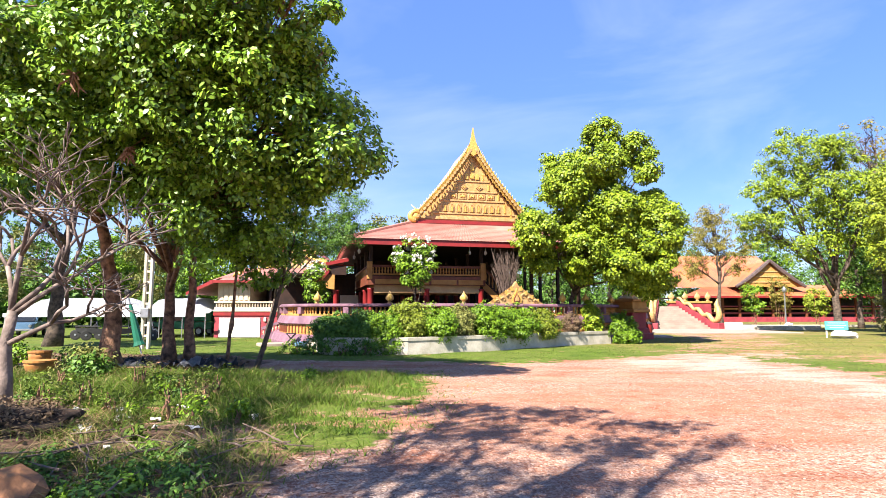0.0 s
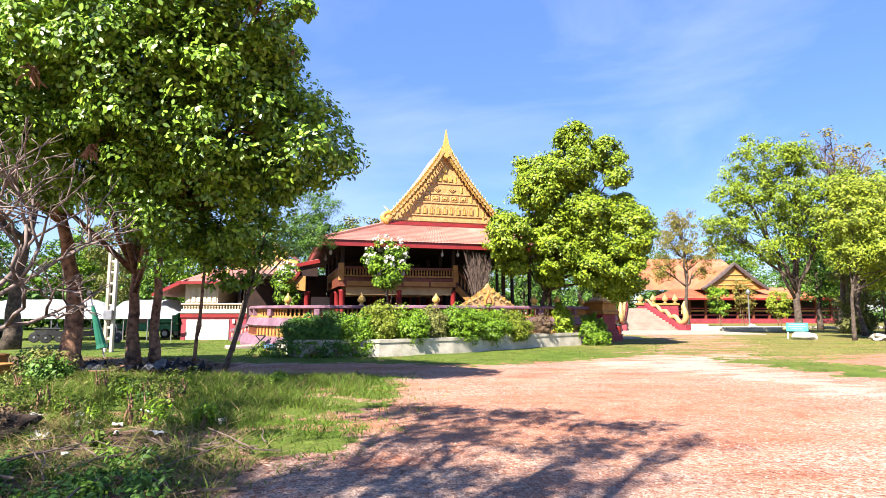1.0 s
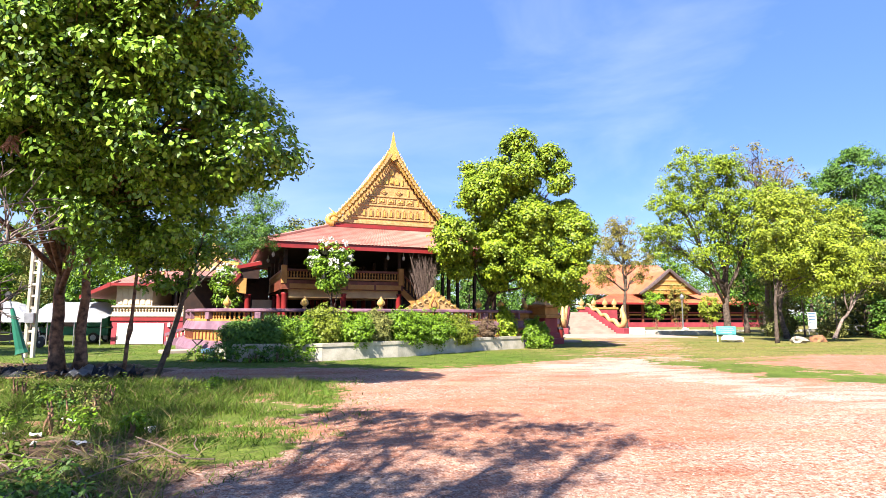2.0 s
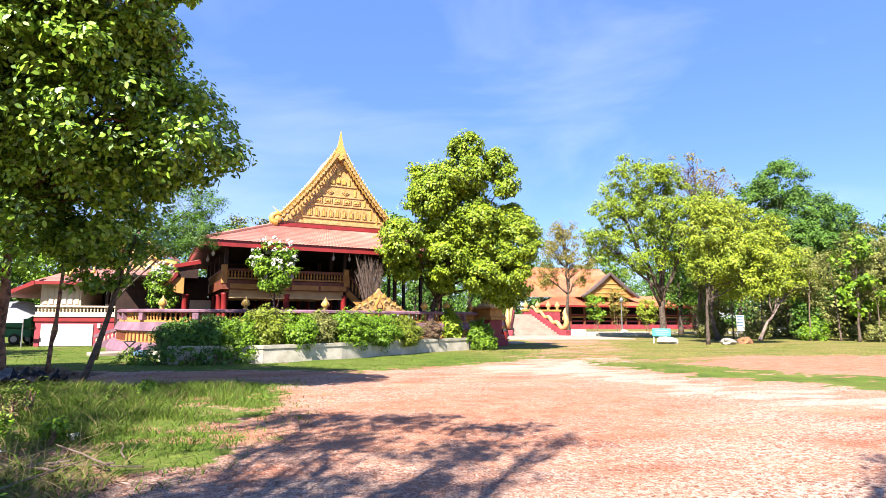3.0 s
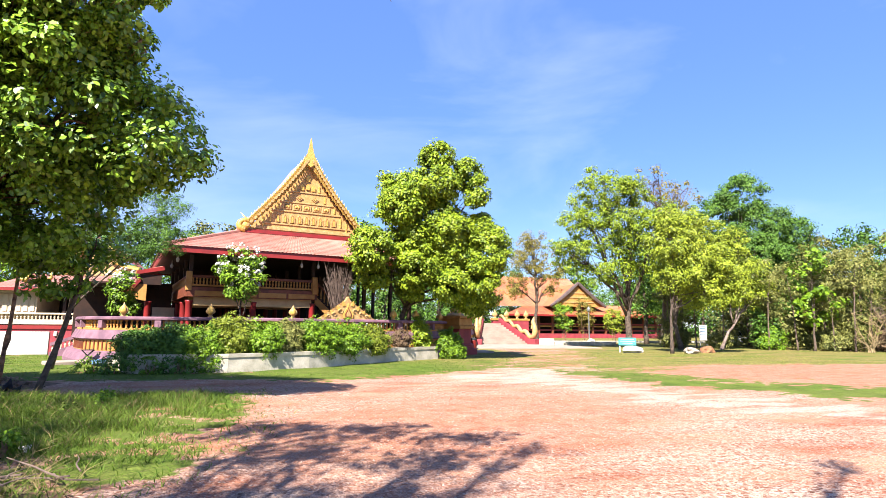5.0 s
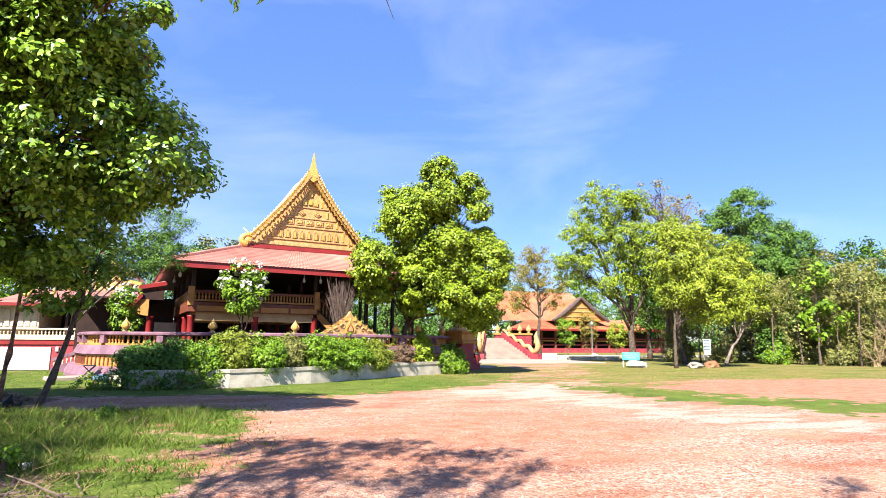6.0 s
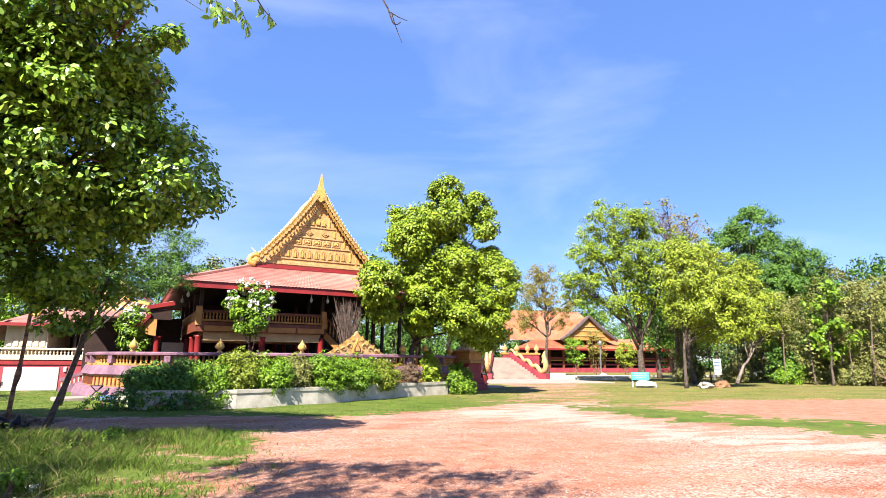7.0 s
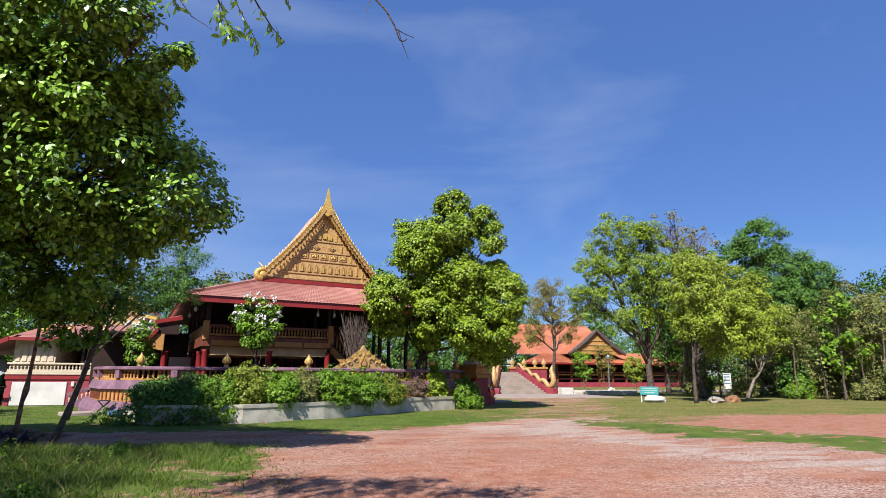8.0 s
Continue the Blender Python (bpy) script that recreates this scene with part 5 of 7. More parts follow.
for z, h in ((5.6, 2.9), (6.4, 2.0), (7.1, 1.2)):
    part("gable_moulding", box(bmesh.new(), -h, h, -0.56, -0.454, z, z + 0.18), M_GOLDPALE, second)
lamp_post = thing("lamp_post", pose(33.9, 56.5, 0), "slim grey garden lamp post", "lamp post")
part("pole", lathe([(0.12, 0), (0.1, 0.3), (0.07, 0.4), (0.06, 3.4)], 8), M_STEEL, lamp_post)
part("lantern", lathe([(0.08, 3.404), (0.2, 3.5), (0.22, 3.7), (0.1, 3.9), (0.02, 4.0)], 8), M_STEEL, lamp_post)

# ---------------------------------------------------------------- trees
tree("shade_tree", "large leafy shade tree with dense glossy green crown", (-8.65, 18.2, 0), [(-0.1, 0, 2.2), (0.1, -0.3, 4.6)], 0.2,
     [(0.87, -3.95, 6.09, 2.52, 2.41, 1.86), (3.69, -6.26, 6.46, 2.23, 2.02, 1.92), (5.46, -6.64, 5.14, 1.77, 1.3, 1), (3.53, -4.78, 4.53, 1.83, 1.95, 1.59), (0.38, -6.33, 6.76, 2.34, 1.95, 2.14),
      (-3.89, -4.52, 6.37, 2.07, 2.07, 1.86), (2.44, -6.5, 7.36, 1.98, 1.62, 1.17), (-0.08, -6.14, 7.54, 2.34, 1.8, 1.35), (2.73, -7.11, 7.05, 1.69, 1.5, 1.41), (5.11, -7.47, 6.46, 1.01, 1.01, 0.91), (4.64, -7.93, 7.11, 1.12, 1.12, 0.93), (6.04, -6.33, 5.04, 1.13, 0.83, 0.59), (6.09, -7.98, 7.14, 0.5, 0.45, 0.53), (6.13, -7.27, 6.57, 0.52, 0.46, 0.55), (5.96, -6.24, 6.14, 0.47, 0.4, 0.46), (4.38, -8.75, 7.78, 1.14, 0.79, 0.7), (5.58, -8.75, 7.76, 0.59, 0.47, 0.51), (6.03, -8.75, 7.52, 0.4, 0.32, 0.33)],
     L_BIG, 1250, 200, 0.34, 0.115, 11, twigs=8, bark=M_BARK, ratio=0.55, oval=True)
tree("shade_tree", "leaning shade tree with spreading green crown", (-9.15, 16, 0), [(-0.15, 0, 2.4), (-0.4, -0.5, 4.6)], 0.27,
     [(-1.85, -2.2, 6.9, 2.3, 2.4, 1.4), (0.35, -1.6, 6.2, 1.9, 2.0, 1.3), (-3.25, -2.7, 8.0, 2.4, 2.2, 1.5)], L_BIG, 240, 200, 0.38, 0.125, 12, twigs=8, bark=M_BARK, ratio=0.55, oval=True)
tree("shade_tree", "slim second trunk under the shared crown", (-8.1, 18.3, 0), [(0.05, 0, 2.2), (0.1, -0.4, 5.0)], 0.165,
     [(2.75, -2.8, 4.4, 1.0, 1.0, 0.7), (0.95, -2.2, 6.0, 1.7, 1.7, 1.3)], L_BIG, 70, 190, 0.4, 0.13, 13, twigs=8, bark=M_BARK, ratio=0.55, oval=True)
tree("young_tree", "thin young tree with drooping leafy top", (-5.05, 15.3, 0), [(0.38, 0.1, 1.1), (0.68, 0.0, 2.2), (0.82, 0, 2.9)], 0.075,
     [(0.4, 0, 2.8, 0.7, 0.7, 0.7), (0.8, -0.2, 3.6, 0.9, 0.9, 0.7), (-0.4, 0.1, 3.4, 0.7, 0.7, 0.6)], L_BIG, 60, 90, 0.3, 0.15, 14, twigs=5, oval=True)
MANGO = [(1.3, -2.0, 9.79, 0.76, 0.49, 0.58), (3.12, -2.0, 8.97, 0.64, 0.51, 0.75), (3.22, -2.0, 7.79, 0.46, 0.4, 0.64), (-0.56, -2.0, 8.08, 0.82, 0.54, 0.67), (0.97, -2.0, 8.19, 1.34, 0.81, 0.88), (-0.65, -2.0, 6.89, 0.99, 0.66, 0.81), (1.08, -2.0, 6.56, 1.48, 0.95, 1.13), (-2.06, -2.0, 4.74, 0.97, 0.68, 0.89), (-1.73, -2.0, 3.74, 0.73, 0.49, 0.61), (0.01, -2.0, 5.24, 0.99, 0.65, 0.81), (0.14, -2.0, 3.9, 0.88, 0.65, 0.9), (3.43, -2.0, 6.04, 1.19, 0.76, 0.89), (3.87, -2.0, 4.98, 0.92, 0.74, 1.1), (3.17, -2.0, 3.68, 1.28, 0.79, 0.88), (3.44, -2.0, 2.69, 1.07, 0.67, 0.78), (1.74, -2.0, 3.12, 0.79, 0.53, 0.66), (0.25, -2.0, 2.78, 0.57, 0.37, 0.45), (1.96, -2.0, 4.9, 0.9, 0.61, 0.77), (1.86, -2.0, 5.85, 0.9, 0.59, 0.72), (1.31, -2.0, 4.04, 0.78, 0.55, 0.71)]
tree("mango_tree", "dense yellow-green mango tree beside the terrace", (6.4, 28.9, 0.5), [(0.05, -0.2, 1.6), (0.5, -0.6, 3.6)], 0.17,
     [(x, y + 0.65 * math.sin(2.4 * q), z, rx, ry * 1.5, rz) for q, (x, y, z, rx, ry, rz) in enumerate(MANGO)],
     L_MANGO, 1300, 170, 0.31, 0.13, 15, ratio=0.6, twigs=4, shell=0.7, oval=True)
FLOWERTREE = tree("flowering_tree", "small round tree with clusters of white flowers", (-1.35, 26.35, 0.7), [(0.1, 0, 0.8), (0.05, 0, 1.7)], 0.06,
     [(0, 0, 3.5, 0.75, 0.7, 0.7), (0.05, 0, 2.6, 0.65, 0.6, 0.6), (0.5, 0, 3.1, 0.45, 0.45, 0.4), (-0.5, 0, 3.2, 0.45, 0.45, 0.4)], L_HEDGE, 80, 100, 0.22, 0.14, 16, twigs=5)
leaves("blossom", crown_points([(0, 0, 3.6, 0.9, 0.85, 0.85), (0.5, 0, 3.2, 0.6, 0.6, 0.5)], 80, 22, 0.08, 17, 0.97), 0.09, M_FLOWER, FLOWERTREE, 18, 0.8)
FT2 = tree("flowering_tree", "slim shrubby tree with a few white flowers", (-6.45, 28.4, 0.7), [(0.0, 0, 0.8), (0.1, 0, 1.5)], 0.06,
     [(0.05, 0, 2.6, 0.5, 0.5, 0.6), (0.1, 0, 1.9, 0.5, 0.5, 0.45)], L_HEDGE, 45, 80, 0.22, 0.15, 19, twigs=5)
leaves("blossom", crown_points([(0, 0, 2.9, 0.6, 0.6, 0.5)], 18, 26, 0.08, 20, 0.95), 0.09, M_FLOWER, FT2, 21, 0.8)
tree("feathery_tree", "dark fine-leaved tree behind the yard's shade trees", (-7.4, 23.5, 0), [(0.45, 0, 2.0), (1.35, 0, 4.4)], 0.09,
     [(3.05, -1.5, 5.7, 1.2, 1.2, 0.6), (2.25, -0.9, 4.5, 1.2, 1.2, 0.6), (3.45, -1.5, 4.6, 0.9, 0.9, 0.5), (1.85, -1.5, 6.8, 1.3, 1.2, 0.7), (3.7, -1.3, 5.2, 0.6, 0.6, 0.3)], L_DEEP, 210, 150, 0.3, 0.1, 24, ratio=0.26, twigs=14)

def bare_shrub(name, label, base, seed, stems, height, width, radius, material, category="shrub", lean=(0, 0), foot=-0.05):
    """Many forked leafless stems, each a part."""
    rng = random.Random(seed)
    t = thing(name, Matrix.Translation(base), label, category)
    for _ in range(stems):
        a = rng.uniform(0, 2 * math.pi)
        w = width * math.sqrt(rng.random())
        end = Vector((math.cos(a) * w + lean[0], math.sin(a) * w * 0.7 + lean[1], height * rng.uniform(0.75, 1.05)))
        bm = bmesh.new()
        pts = wobble((end.x * 0.06, end.y * 0.06, foot), end, 5, 0.05, rng)
        tube(bm, pts, [radius * (1 - 0.75 * k / 5) for k in range(6)], 5)
        for _ in range(5):
            s = Vector(pts[rng.randint(2, 4)])
            e = s + Vector((rng.uniform(-0.22, 0.22), rng.uniform(-0.22, 0.22), rng.uniform(0.25, 0.6)))
            tube(bm, wobble(s, e, 2, 0.03, rng), [radius * 0.45, radius * 0.3, radius * 0.1], 4)
        part("stem", bm, material, t)
    return t


DEAD = bare_shrub("dead_shrub", "leafless grey twiggy shrub fanning out above the terrace rail", (3.05, 27.3, 0.7), 31, 60, 3.75, 0.85, 0.016, M_TWIG, foot=1.15)
part("stem_base", tube(bmesh.new(), [(0, 0, -0.05), (0.02, 0, 0.6), (0, 0, 1.3)], [0.09, 0.075, 0.07], 8), M_TWIG, DEAD, smooth=True)


def forked(bm, p, d, length, r, depth, rng, tips):
    """Forking limbs of a leafless frangipani."""
    q = p + d * length
    mid = p.lerp(q, 0.5) + Vector((rng.uniform(-1, 1), rng.uniform(-1, 1), rng.uniform(-0.6, 1))) * length * 0.1
    tube(bm, [p, mid, q], [r, r * 0.88, r * 0.76], 7)
    if depth == 0:
        tips.append(q)
        return
    for _ in range(rng.choice((2, 2, 3))):
        nd = (d + Vector((rng.gauss(0, 0.62), rng.gauss(0, 0.62), rng.gauss(0.12, 0.4)))).normalized()
        forked(bm, q, nd, length * rng.uniform(0.66, 0.88), r * 0.7, depth - 1, rng, tips)


frang = thing("frangipani_tree", pose(-6.75, 8.9, 0), "leafless frangipani with pale forking branches", "tree")
rng = random.Random(5)
bm = bmesh.new()
tube(bm, [(0, 0, -0.1), (0.02, 0, 0.5), (-0.05, 0.02, 1.1), (0.05, 0.0, 1.6)], [0.15, 0.1, 0.085, 0.08], 10)
part("trunk", bm, M_BARKPALE, frang, smooth=True)
for d0, z0, ln in (((0.75, 0.1, 0.6), 1.5, 0.85), ((-0.3, 0.2, 0.95), 1.55, 0.8), ((0.25, -0.2, 0.97), 1.6, 0.9), ((0.9, -0.1, 0.4), 1.1, 0.75), ((0.5, 0.4, 0.75), 1.6, 0.9)):
    bm = bmesh.new()
    forked(bm, Vector((0.02, 0, z0)), Vector(d0).normalized(), ln, 0.045, 5, rng, [])
    part("limb", bm, M_BARKPALE, frang, smooth=True)

# thin leaning stake and the far leaning trunk
stake = thing("garden_stake", pose(-6.45, 17.2, 0), "slim knotted wooden pole standing in the litter", "pole")
bm = tube(bmesh.new(), [(0, 0, -0.1), (0.05, 0, 0.9), (0.1, 0, 1.2), (0.12, 0, 1.5), (0.22, 0, 3.6), (0.3, 0, 4.4)], [0.06, 0.05, 0.075, 0.045, 0.04, 0.03], 8)
part("pole", bm, M_BARK, stake, smooth=True)
tree("leaning_tree", "leaning tree with pale grey trunk behind the tents' lane", (-17.7, 26, 0), [(0.05, 0, 3.3), (0.6, 0, 6.2)], 0.34,
     [(0.6, -3.0, 7.2, 1.8, 1.8, 1.2), (-2.2, -2.5, 7.4, 2.0, 2.0, 1.3), (-1.0, -4.0, 6.4, 1.6, 1.6, 1.0)], L_BIG, 150, 130, 0.55, 0.24, 41, twigs=6)

# ---------------------------------------------------------------- tree over the camera, which shades the yard
SHADE = [(0.39, 6.79, 8.3, 1.1, 0.7, 0.5), (1.99, 6.29, 8.3, 1.1, 0.6, 0.5), (3.19, 5.39, 8.3, 0.9, 0.5, 0.4), (3.89, 4.44, 8.3, 0.55, 0.3, 0.3), (0.89, 4.89, 8.3, 1.5, 0.9, 0.6), (2.49, 4.09, 8.3, 1.0, 0.5, 0.5), (-0.31, 3.09, 8.3, 1.5, 0.9, 0.6), (1.49, 2.59, 8.3, 1.2, 0.6, 0.5), (-2.51, 5.19, 8.3, 1.2, 0.7, 0.5), (-1.81, 2.49, 8.3, 1.7, 1.1, 0.6), (-3.91, 2.79, 8.3, 1.3, 1.0, 0.6), (-5.21, 4.89, 8.3, 1.0, 0.7, 0.5), (-2.91, 9.99, 8.3, 2.1, 0.8, 0.5), (-5.21, 10.39, 8.3, 1.5, 0.7, 0.5), (-2.7, 6.9, 8.3, 1.0, 0.6, 0.5), (6.99, 2.49, 8.3, 0.2, 0.2, 0.12)]
OV = tree("overhead_tree", "tall leafy tree whose branch hangs over the yard", (-5.2, -3.6, 0), [(0.2, 0.2, 3.0), (0.8, 1.4, 6.0)], 0.3,
     [(*(Vector(b[:3]) + sun_dir * (0.0, 1.0, 0.4, 1.8, 0.8)[q % 5]), *b[3:]) for q, b in enumerate(SHADE)],
     L_BIG, 930, 24, 0.2, 0.13, 51, twigs=9, shell=0.1, limb=0.14)
rng = random.Random(8)
FOOT = Vector((5.2, 3.6, 0))
LEAFY = [[(-1.3, 3.4, 7.4), (-0.75, 3.9, 5.4), (-0.42, 4.0, 4.55), (-0.3, 4.0, 4.36), (-0.18, 4.0, 4.18), (-0.08, 4.0, 4.07)],
         [(-0.9, 3.9, 5.6), (-0.62, 4.0, 4.7), (-0.48, 4.0, 4.4), (-0.37, 4.0, 4.2), (-0.3, 4.0, 4.08), (-0.26, 4.0, 3.95)],
         [(-1.0, 3.9, 5.5), (-0.72, 4.05, 4.7), (-0.58, 4.05, 4.38), (-0.5, 4.05, 4.18), (-0.43, 4.05, 4.08)],
         [(-1.0, 3.9, 5.5), (-0.68, 4.0, 4.6), (-0.56, 4.0, 4.3), (-0.55, 4.0, 4.12)],
         [(-1.2, 3.9, 5.5), (-1.0, 4.05, 4.7), (-0.9, 4.05, 4.4), (-0.84, 4.05, 4.22)],
         [(-0.75, 3.9, 5.4), (-0.2, 4.0, 4.8), (-0.1, 4.0, 4.52), (-0.07, 4.0, 4.4)]]
BARE = [[(-0.4, 3.4, 7.2), (0.2, 3.9, 5.3), (0.56, 4.0, 4.6), (0.68, 4.0, 4.48), (0.75, 4.0, 4.36), (0.785, 4.0, 4.26), (0.8, 4.0, 4.235), (0.83, 4.0, 4.235), (0.855, 4.0, 4.26)],
        [(0.77, 4.0, 4.33), (0.84, 4.0, 4.3), (0.91, 4.0, 4.28)], [(0.78, 4.0, 4.33), (0.81, 4.0, 4.23), (0.87, 4.0, 4.08)],
        [(0.56, 4.0, 4.6), (0.54, 4.0, 4.52), (0.52, 4.0, 4.44)], [(-0.9, 4.05, 4.4), (-0.75, 4.05, 4.2), (-0.6, 4.05, 4.12)]]
for pts in LEAFY + BARE:
    rr = 0.009 if pts[0][2] > 7 else 0.004
    part("twig", tube(bmesh.new(), [Vector(p) + FOOT for p in pts], [rr * (1 - 0.7 * k / (len(pts) - 1)) + 0.001 for k in range(len(pts))], 5), M_TRUNK, OV)
# paired leaflets hanging along the last reach of each leafy twig
count = 0
for q, pts in enumerate(LEAFY):
    for a, b in zip(pts[2:], pts[3:]):
        for k in range(4):
            p = Vector(a).lerp(Vector(b), (k + 0.5) / 4) + FOOT
            for side in (-1, 1):
                count += 1
                spot = (p.x + side * 0.012, p.y + rng.gauss(0, 0.02), p.z + rng.gauss(0, 0.008), side * 0.5 + rng.gauss(0, 0.3), -1.0, 0.25)
                leaves("leaflet", np.array([spot]), 0.07, L_BIG, OV, 1000 + count, 0.34, droop=1.7, oval=True)
# thicker dark tufts where the sprays meet
for k in range(26):
    count += 1
    x, z = ((-0.53, 4.16), (-0.46, 4.1), (-0.86, 4.33))[k % 3]
    spot = (x + rng.gauss(0, 0.045) + 5.2, 7.62 + rng.gauss(0, 0.03), z + rng.gauss(0, 0.06), rng.gauss(0, 0.6), -1.0, 0.3)
    leaves("leaflet", np.array([spot]), 0.075, L_BIG, OV, 1000 + count, 0.42, droop=1.2, oval=True)

# dry seed clusters hanging in the big shade tree
rng = random.Random(12)
for x, y, z in ((-8.35, 9.9, 6.95), (-6.6, 11.6, 4.9), (-7.2, 10.6, 6.1)):
    t = thing("seed_cluster", pose(x, y, z), "hanging cluster of dry pinkish seed pods in the tree", "seed pods", "seed clusters")
    for k in range(16):
        a, e = rng.uniform(0, 6.28), rng.uniform(0.1, 0.3)
        pod = wobble((0, 0, 0.1), (math.cos(a) * e, math.sin(a) * e, rng.uniform(-0.35, 0.12)), 3, 0.05, rng)
        part("pod", tube(bmesh.new(), pod, [0.012, 0.02, 0.022, 0.008], 5), M_SEED, t)
    part("stalk", tube(bmesh.new(), [(0, 0, 0.05), (0.1, 0.5, 0.5), (0.0, 1.2, 0.9)], [0.012, 0.016, 0.02], 5), M_SEED, t)
# ---------------------------------------------------------------- wood on the far side of the yard
tree("garden_tree", "tall yellow-green tree with dark trunk behind the sign", (28.3, 40.9, 0), [(-0.1, 0, 2.5), (0.1, 0, 4.6)], 0.3,
     [(-2.6, -0.6, 12.9, 2.1, 2.0, 2.0), (-3.6, -0.4, 8.8, 2.2, 2.0, 1.7), (-0.6, -0.6, 10.0, 2.4, 2.2, 2.2), (-5.4, -0.2, 7.4, 1.8, 1.8, 1.3), (1.6, -0.6, 7.6, 2.1, 2.0, 1.7), (-2.2, -0.8, 6.4, 2.2, 2.0, 1.3), (0.2, -0.8, 12.9, 1.5, 1.3, 1.5), (2.4, -0.5, 10.6, 1.9, 1.6, 1.5), (-4.4, -0.6, 10.6, 1.6, 1.4, 1.4)],
     L_MANGO, 620, 80, 0.42, 0.2, 61, twigs=14, shell=0.35, ragged=4)
tree("garden_tree", "slim yellowing tree on the grass", (25.4, 32.0, 0), [(0.0, 0, 2.4), (0.3, 0, 4.2)], 0.115,
     [(0.6, 0, 7.2, 1.7, 1.6, 1.4), (2.2, 0.2, 6.2, 1.7, 1.6, 1.3), (0.8, 0, 5.0, 1.8, 1.6, 1.0), (3.4, 0, 4.0, 1.9, 1.5, 1.1), (1.8, 0, 8.6, 1.3, 1.2, 1.1), (4.8, 0.3, 5.2, 1.6, 1.3, 1.2)], L_YELLOW, 460, 80, 0.36, 0.2, 62, twigs=14, shell=0.45, ragged=4)
tree("garden_tree", "leaning yellow-green tree at the wood's edge", (31.0, 38.0, 0), [(-0.5, 0, 2.0), (-0.2, 0, 4.4)], 0.2,
     [(1.0, 0, 7.8, 2.4, 2.2, 1.8), (3.8, 0.3, 6.0, 2.2, 2.0, 1.6), (0.2, 0.2, 10.2, 1.5, 1.5, 1.4), (5.4, 0.4, 4.8, 1.8, 1.6, 1.2), (2.4, 0, 4.6, 2.4, 1.8, 1.3), (0.4, -0.3, 5.8, 2.0, 1.8, 1.4), (3.4, 0.2, 9.0, 1.8, 1.6, 1.6)], L_YELLOW, 560, 80, 0.42, 0.2, 63, twigs=14, shell=0.45, ragged=4)
tree("bare_tree", "nearly leafless tree with rusty remaining leaves", (33.5, 43, 0), [(0, 0, 4.0), (-0.4, 0, 8.4)], 0.24,
     [(-0.8, 0, 14.4, 2.2, 1.8, 1.8), (1.8, 0, 13.8, 2.0, 1.6, 1.6), (0.4, 0, 12.6, 2.4, 1.8, 1.4)], L_RUST, 60, 40, 0.4, 0.24, 64, twigs=34, bark=M_TWIG, limbs=2)
tree("rusty_tree", "thin rusty-leaved tree near the second hall", (29.2, 60, 0), [(-0.1, 0, 3.0), (0.2, 0, 5.8)], 0.26,
     [(-1.4, 0, 9.2, 2.2, 2.0, 2.2), (1.2, 0, 8.4, 2.0, 2.0, 2.0), (-2.6, 0, 6.2, 1.8, 1.6, 1.3), (1.8, 0, 6.0, 1.2, 1.2, 0.9), (-0.4, 0, 11.6, 1.6, 1.6, 1.2)], L_RUST, 230, 70, 0.45, 0.2, 65, twigs=20, shell=0.4, ragged=3)
tree("garden_tree", "big deep-green tree rising over the wood", (43.8, 44, 0), [(0, 0, 4.0), (0.2, 0, 8.0)], 0.35,
     [(-0.2, 0, 14.4, 2.0, 2.2, 1.9), (-2.8, 0, 12.2, 2.4, 2.2, 2.0), (2.6, 0, 11.6, 2.8, 2.4, 2.2), (5.6, 0, 10.4, 2.4, 2.2, 2.4), (0, -0.5, 9.0, 3.0, 2.4, 2.2), (5.0, -0.5, 6.6, 2.8, 2.2, 2.2), (7.2, 0, 8.0, 2.0, 2.0, 2.0), (-2.4, -0.6, 6.6, 2.6, 2.2, 1.9), (2.6, -0.8, 4.2, 3.0, 2.2, 1.8)],
     L_DEEP, 1100, 90, 0.52, 0.24, 66, twigs=5, ragged=4)
tree("garden_tree", "pale leaning tree with rusty-tipped crown at the wood's edge", (34.6, 37.8, 0), [(0.7, 0, 1.2), (1.6, 0, 2.2), (2.7, 0, 3.6)], 0.13,
     [(1.8, 0, 7.6, 1.6, 1.5, 1.2), (3.4, 0, 6.2, 1.4, 1.4, 1.1), (2.6, 0, 4.4, 1.7, 1.5, 0.9), (0.8, 0, 5.4, 1.4, 1.4, 1.0), (4.4, 0.2, 4.6, 1.2, 1.2, 0.8), (2.2, 0, 9.0, 0.9, 0.9, 0.7)], L_YELLOW, 190, 80, 0.4, 0.2, 67, twigs=14, shell=0.45, ragged=4, bark=M_BARKPALE)
tree("garden_tree", "broad-leaved bright green sapling at the wood's edge", (40.2, 34.3, 0), [(0.1, 0, 1.8), (0.3, 0, 3.6)], 0.1,
     [(0.2, 0, 5.4, 1.3, 1.2, 1.4), (0.6, 0, 3.4, 1.5, 1.3, 1.3), (0.0, 0, 7.0, 0.9, 0.9, 0.9)], L_HEDGE, 40, 40, 0.42, 0.3, 68, twigs=5, ratio=0.7)

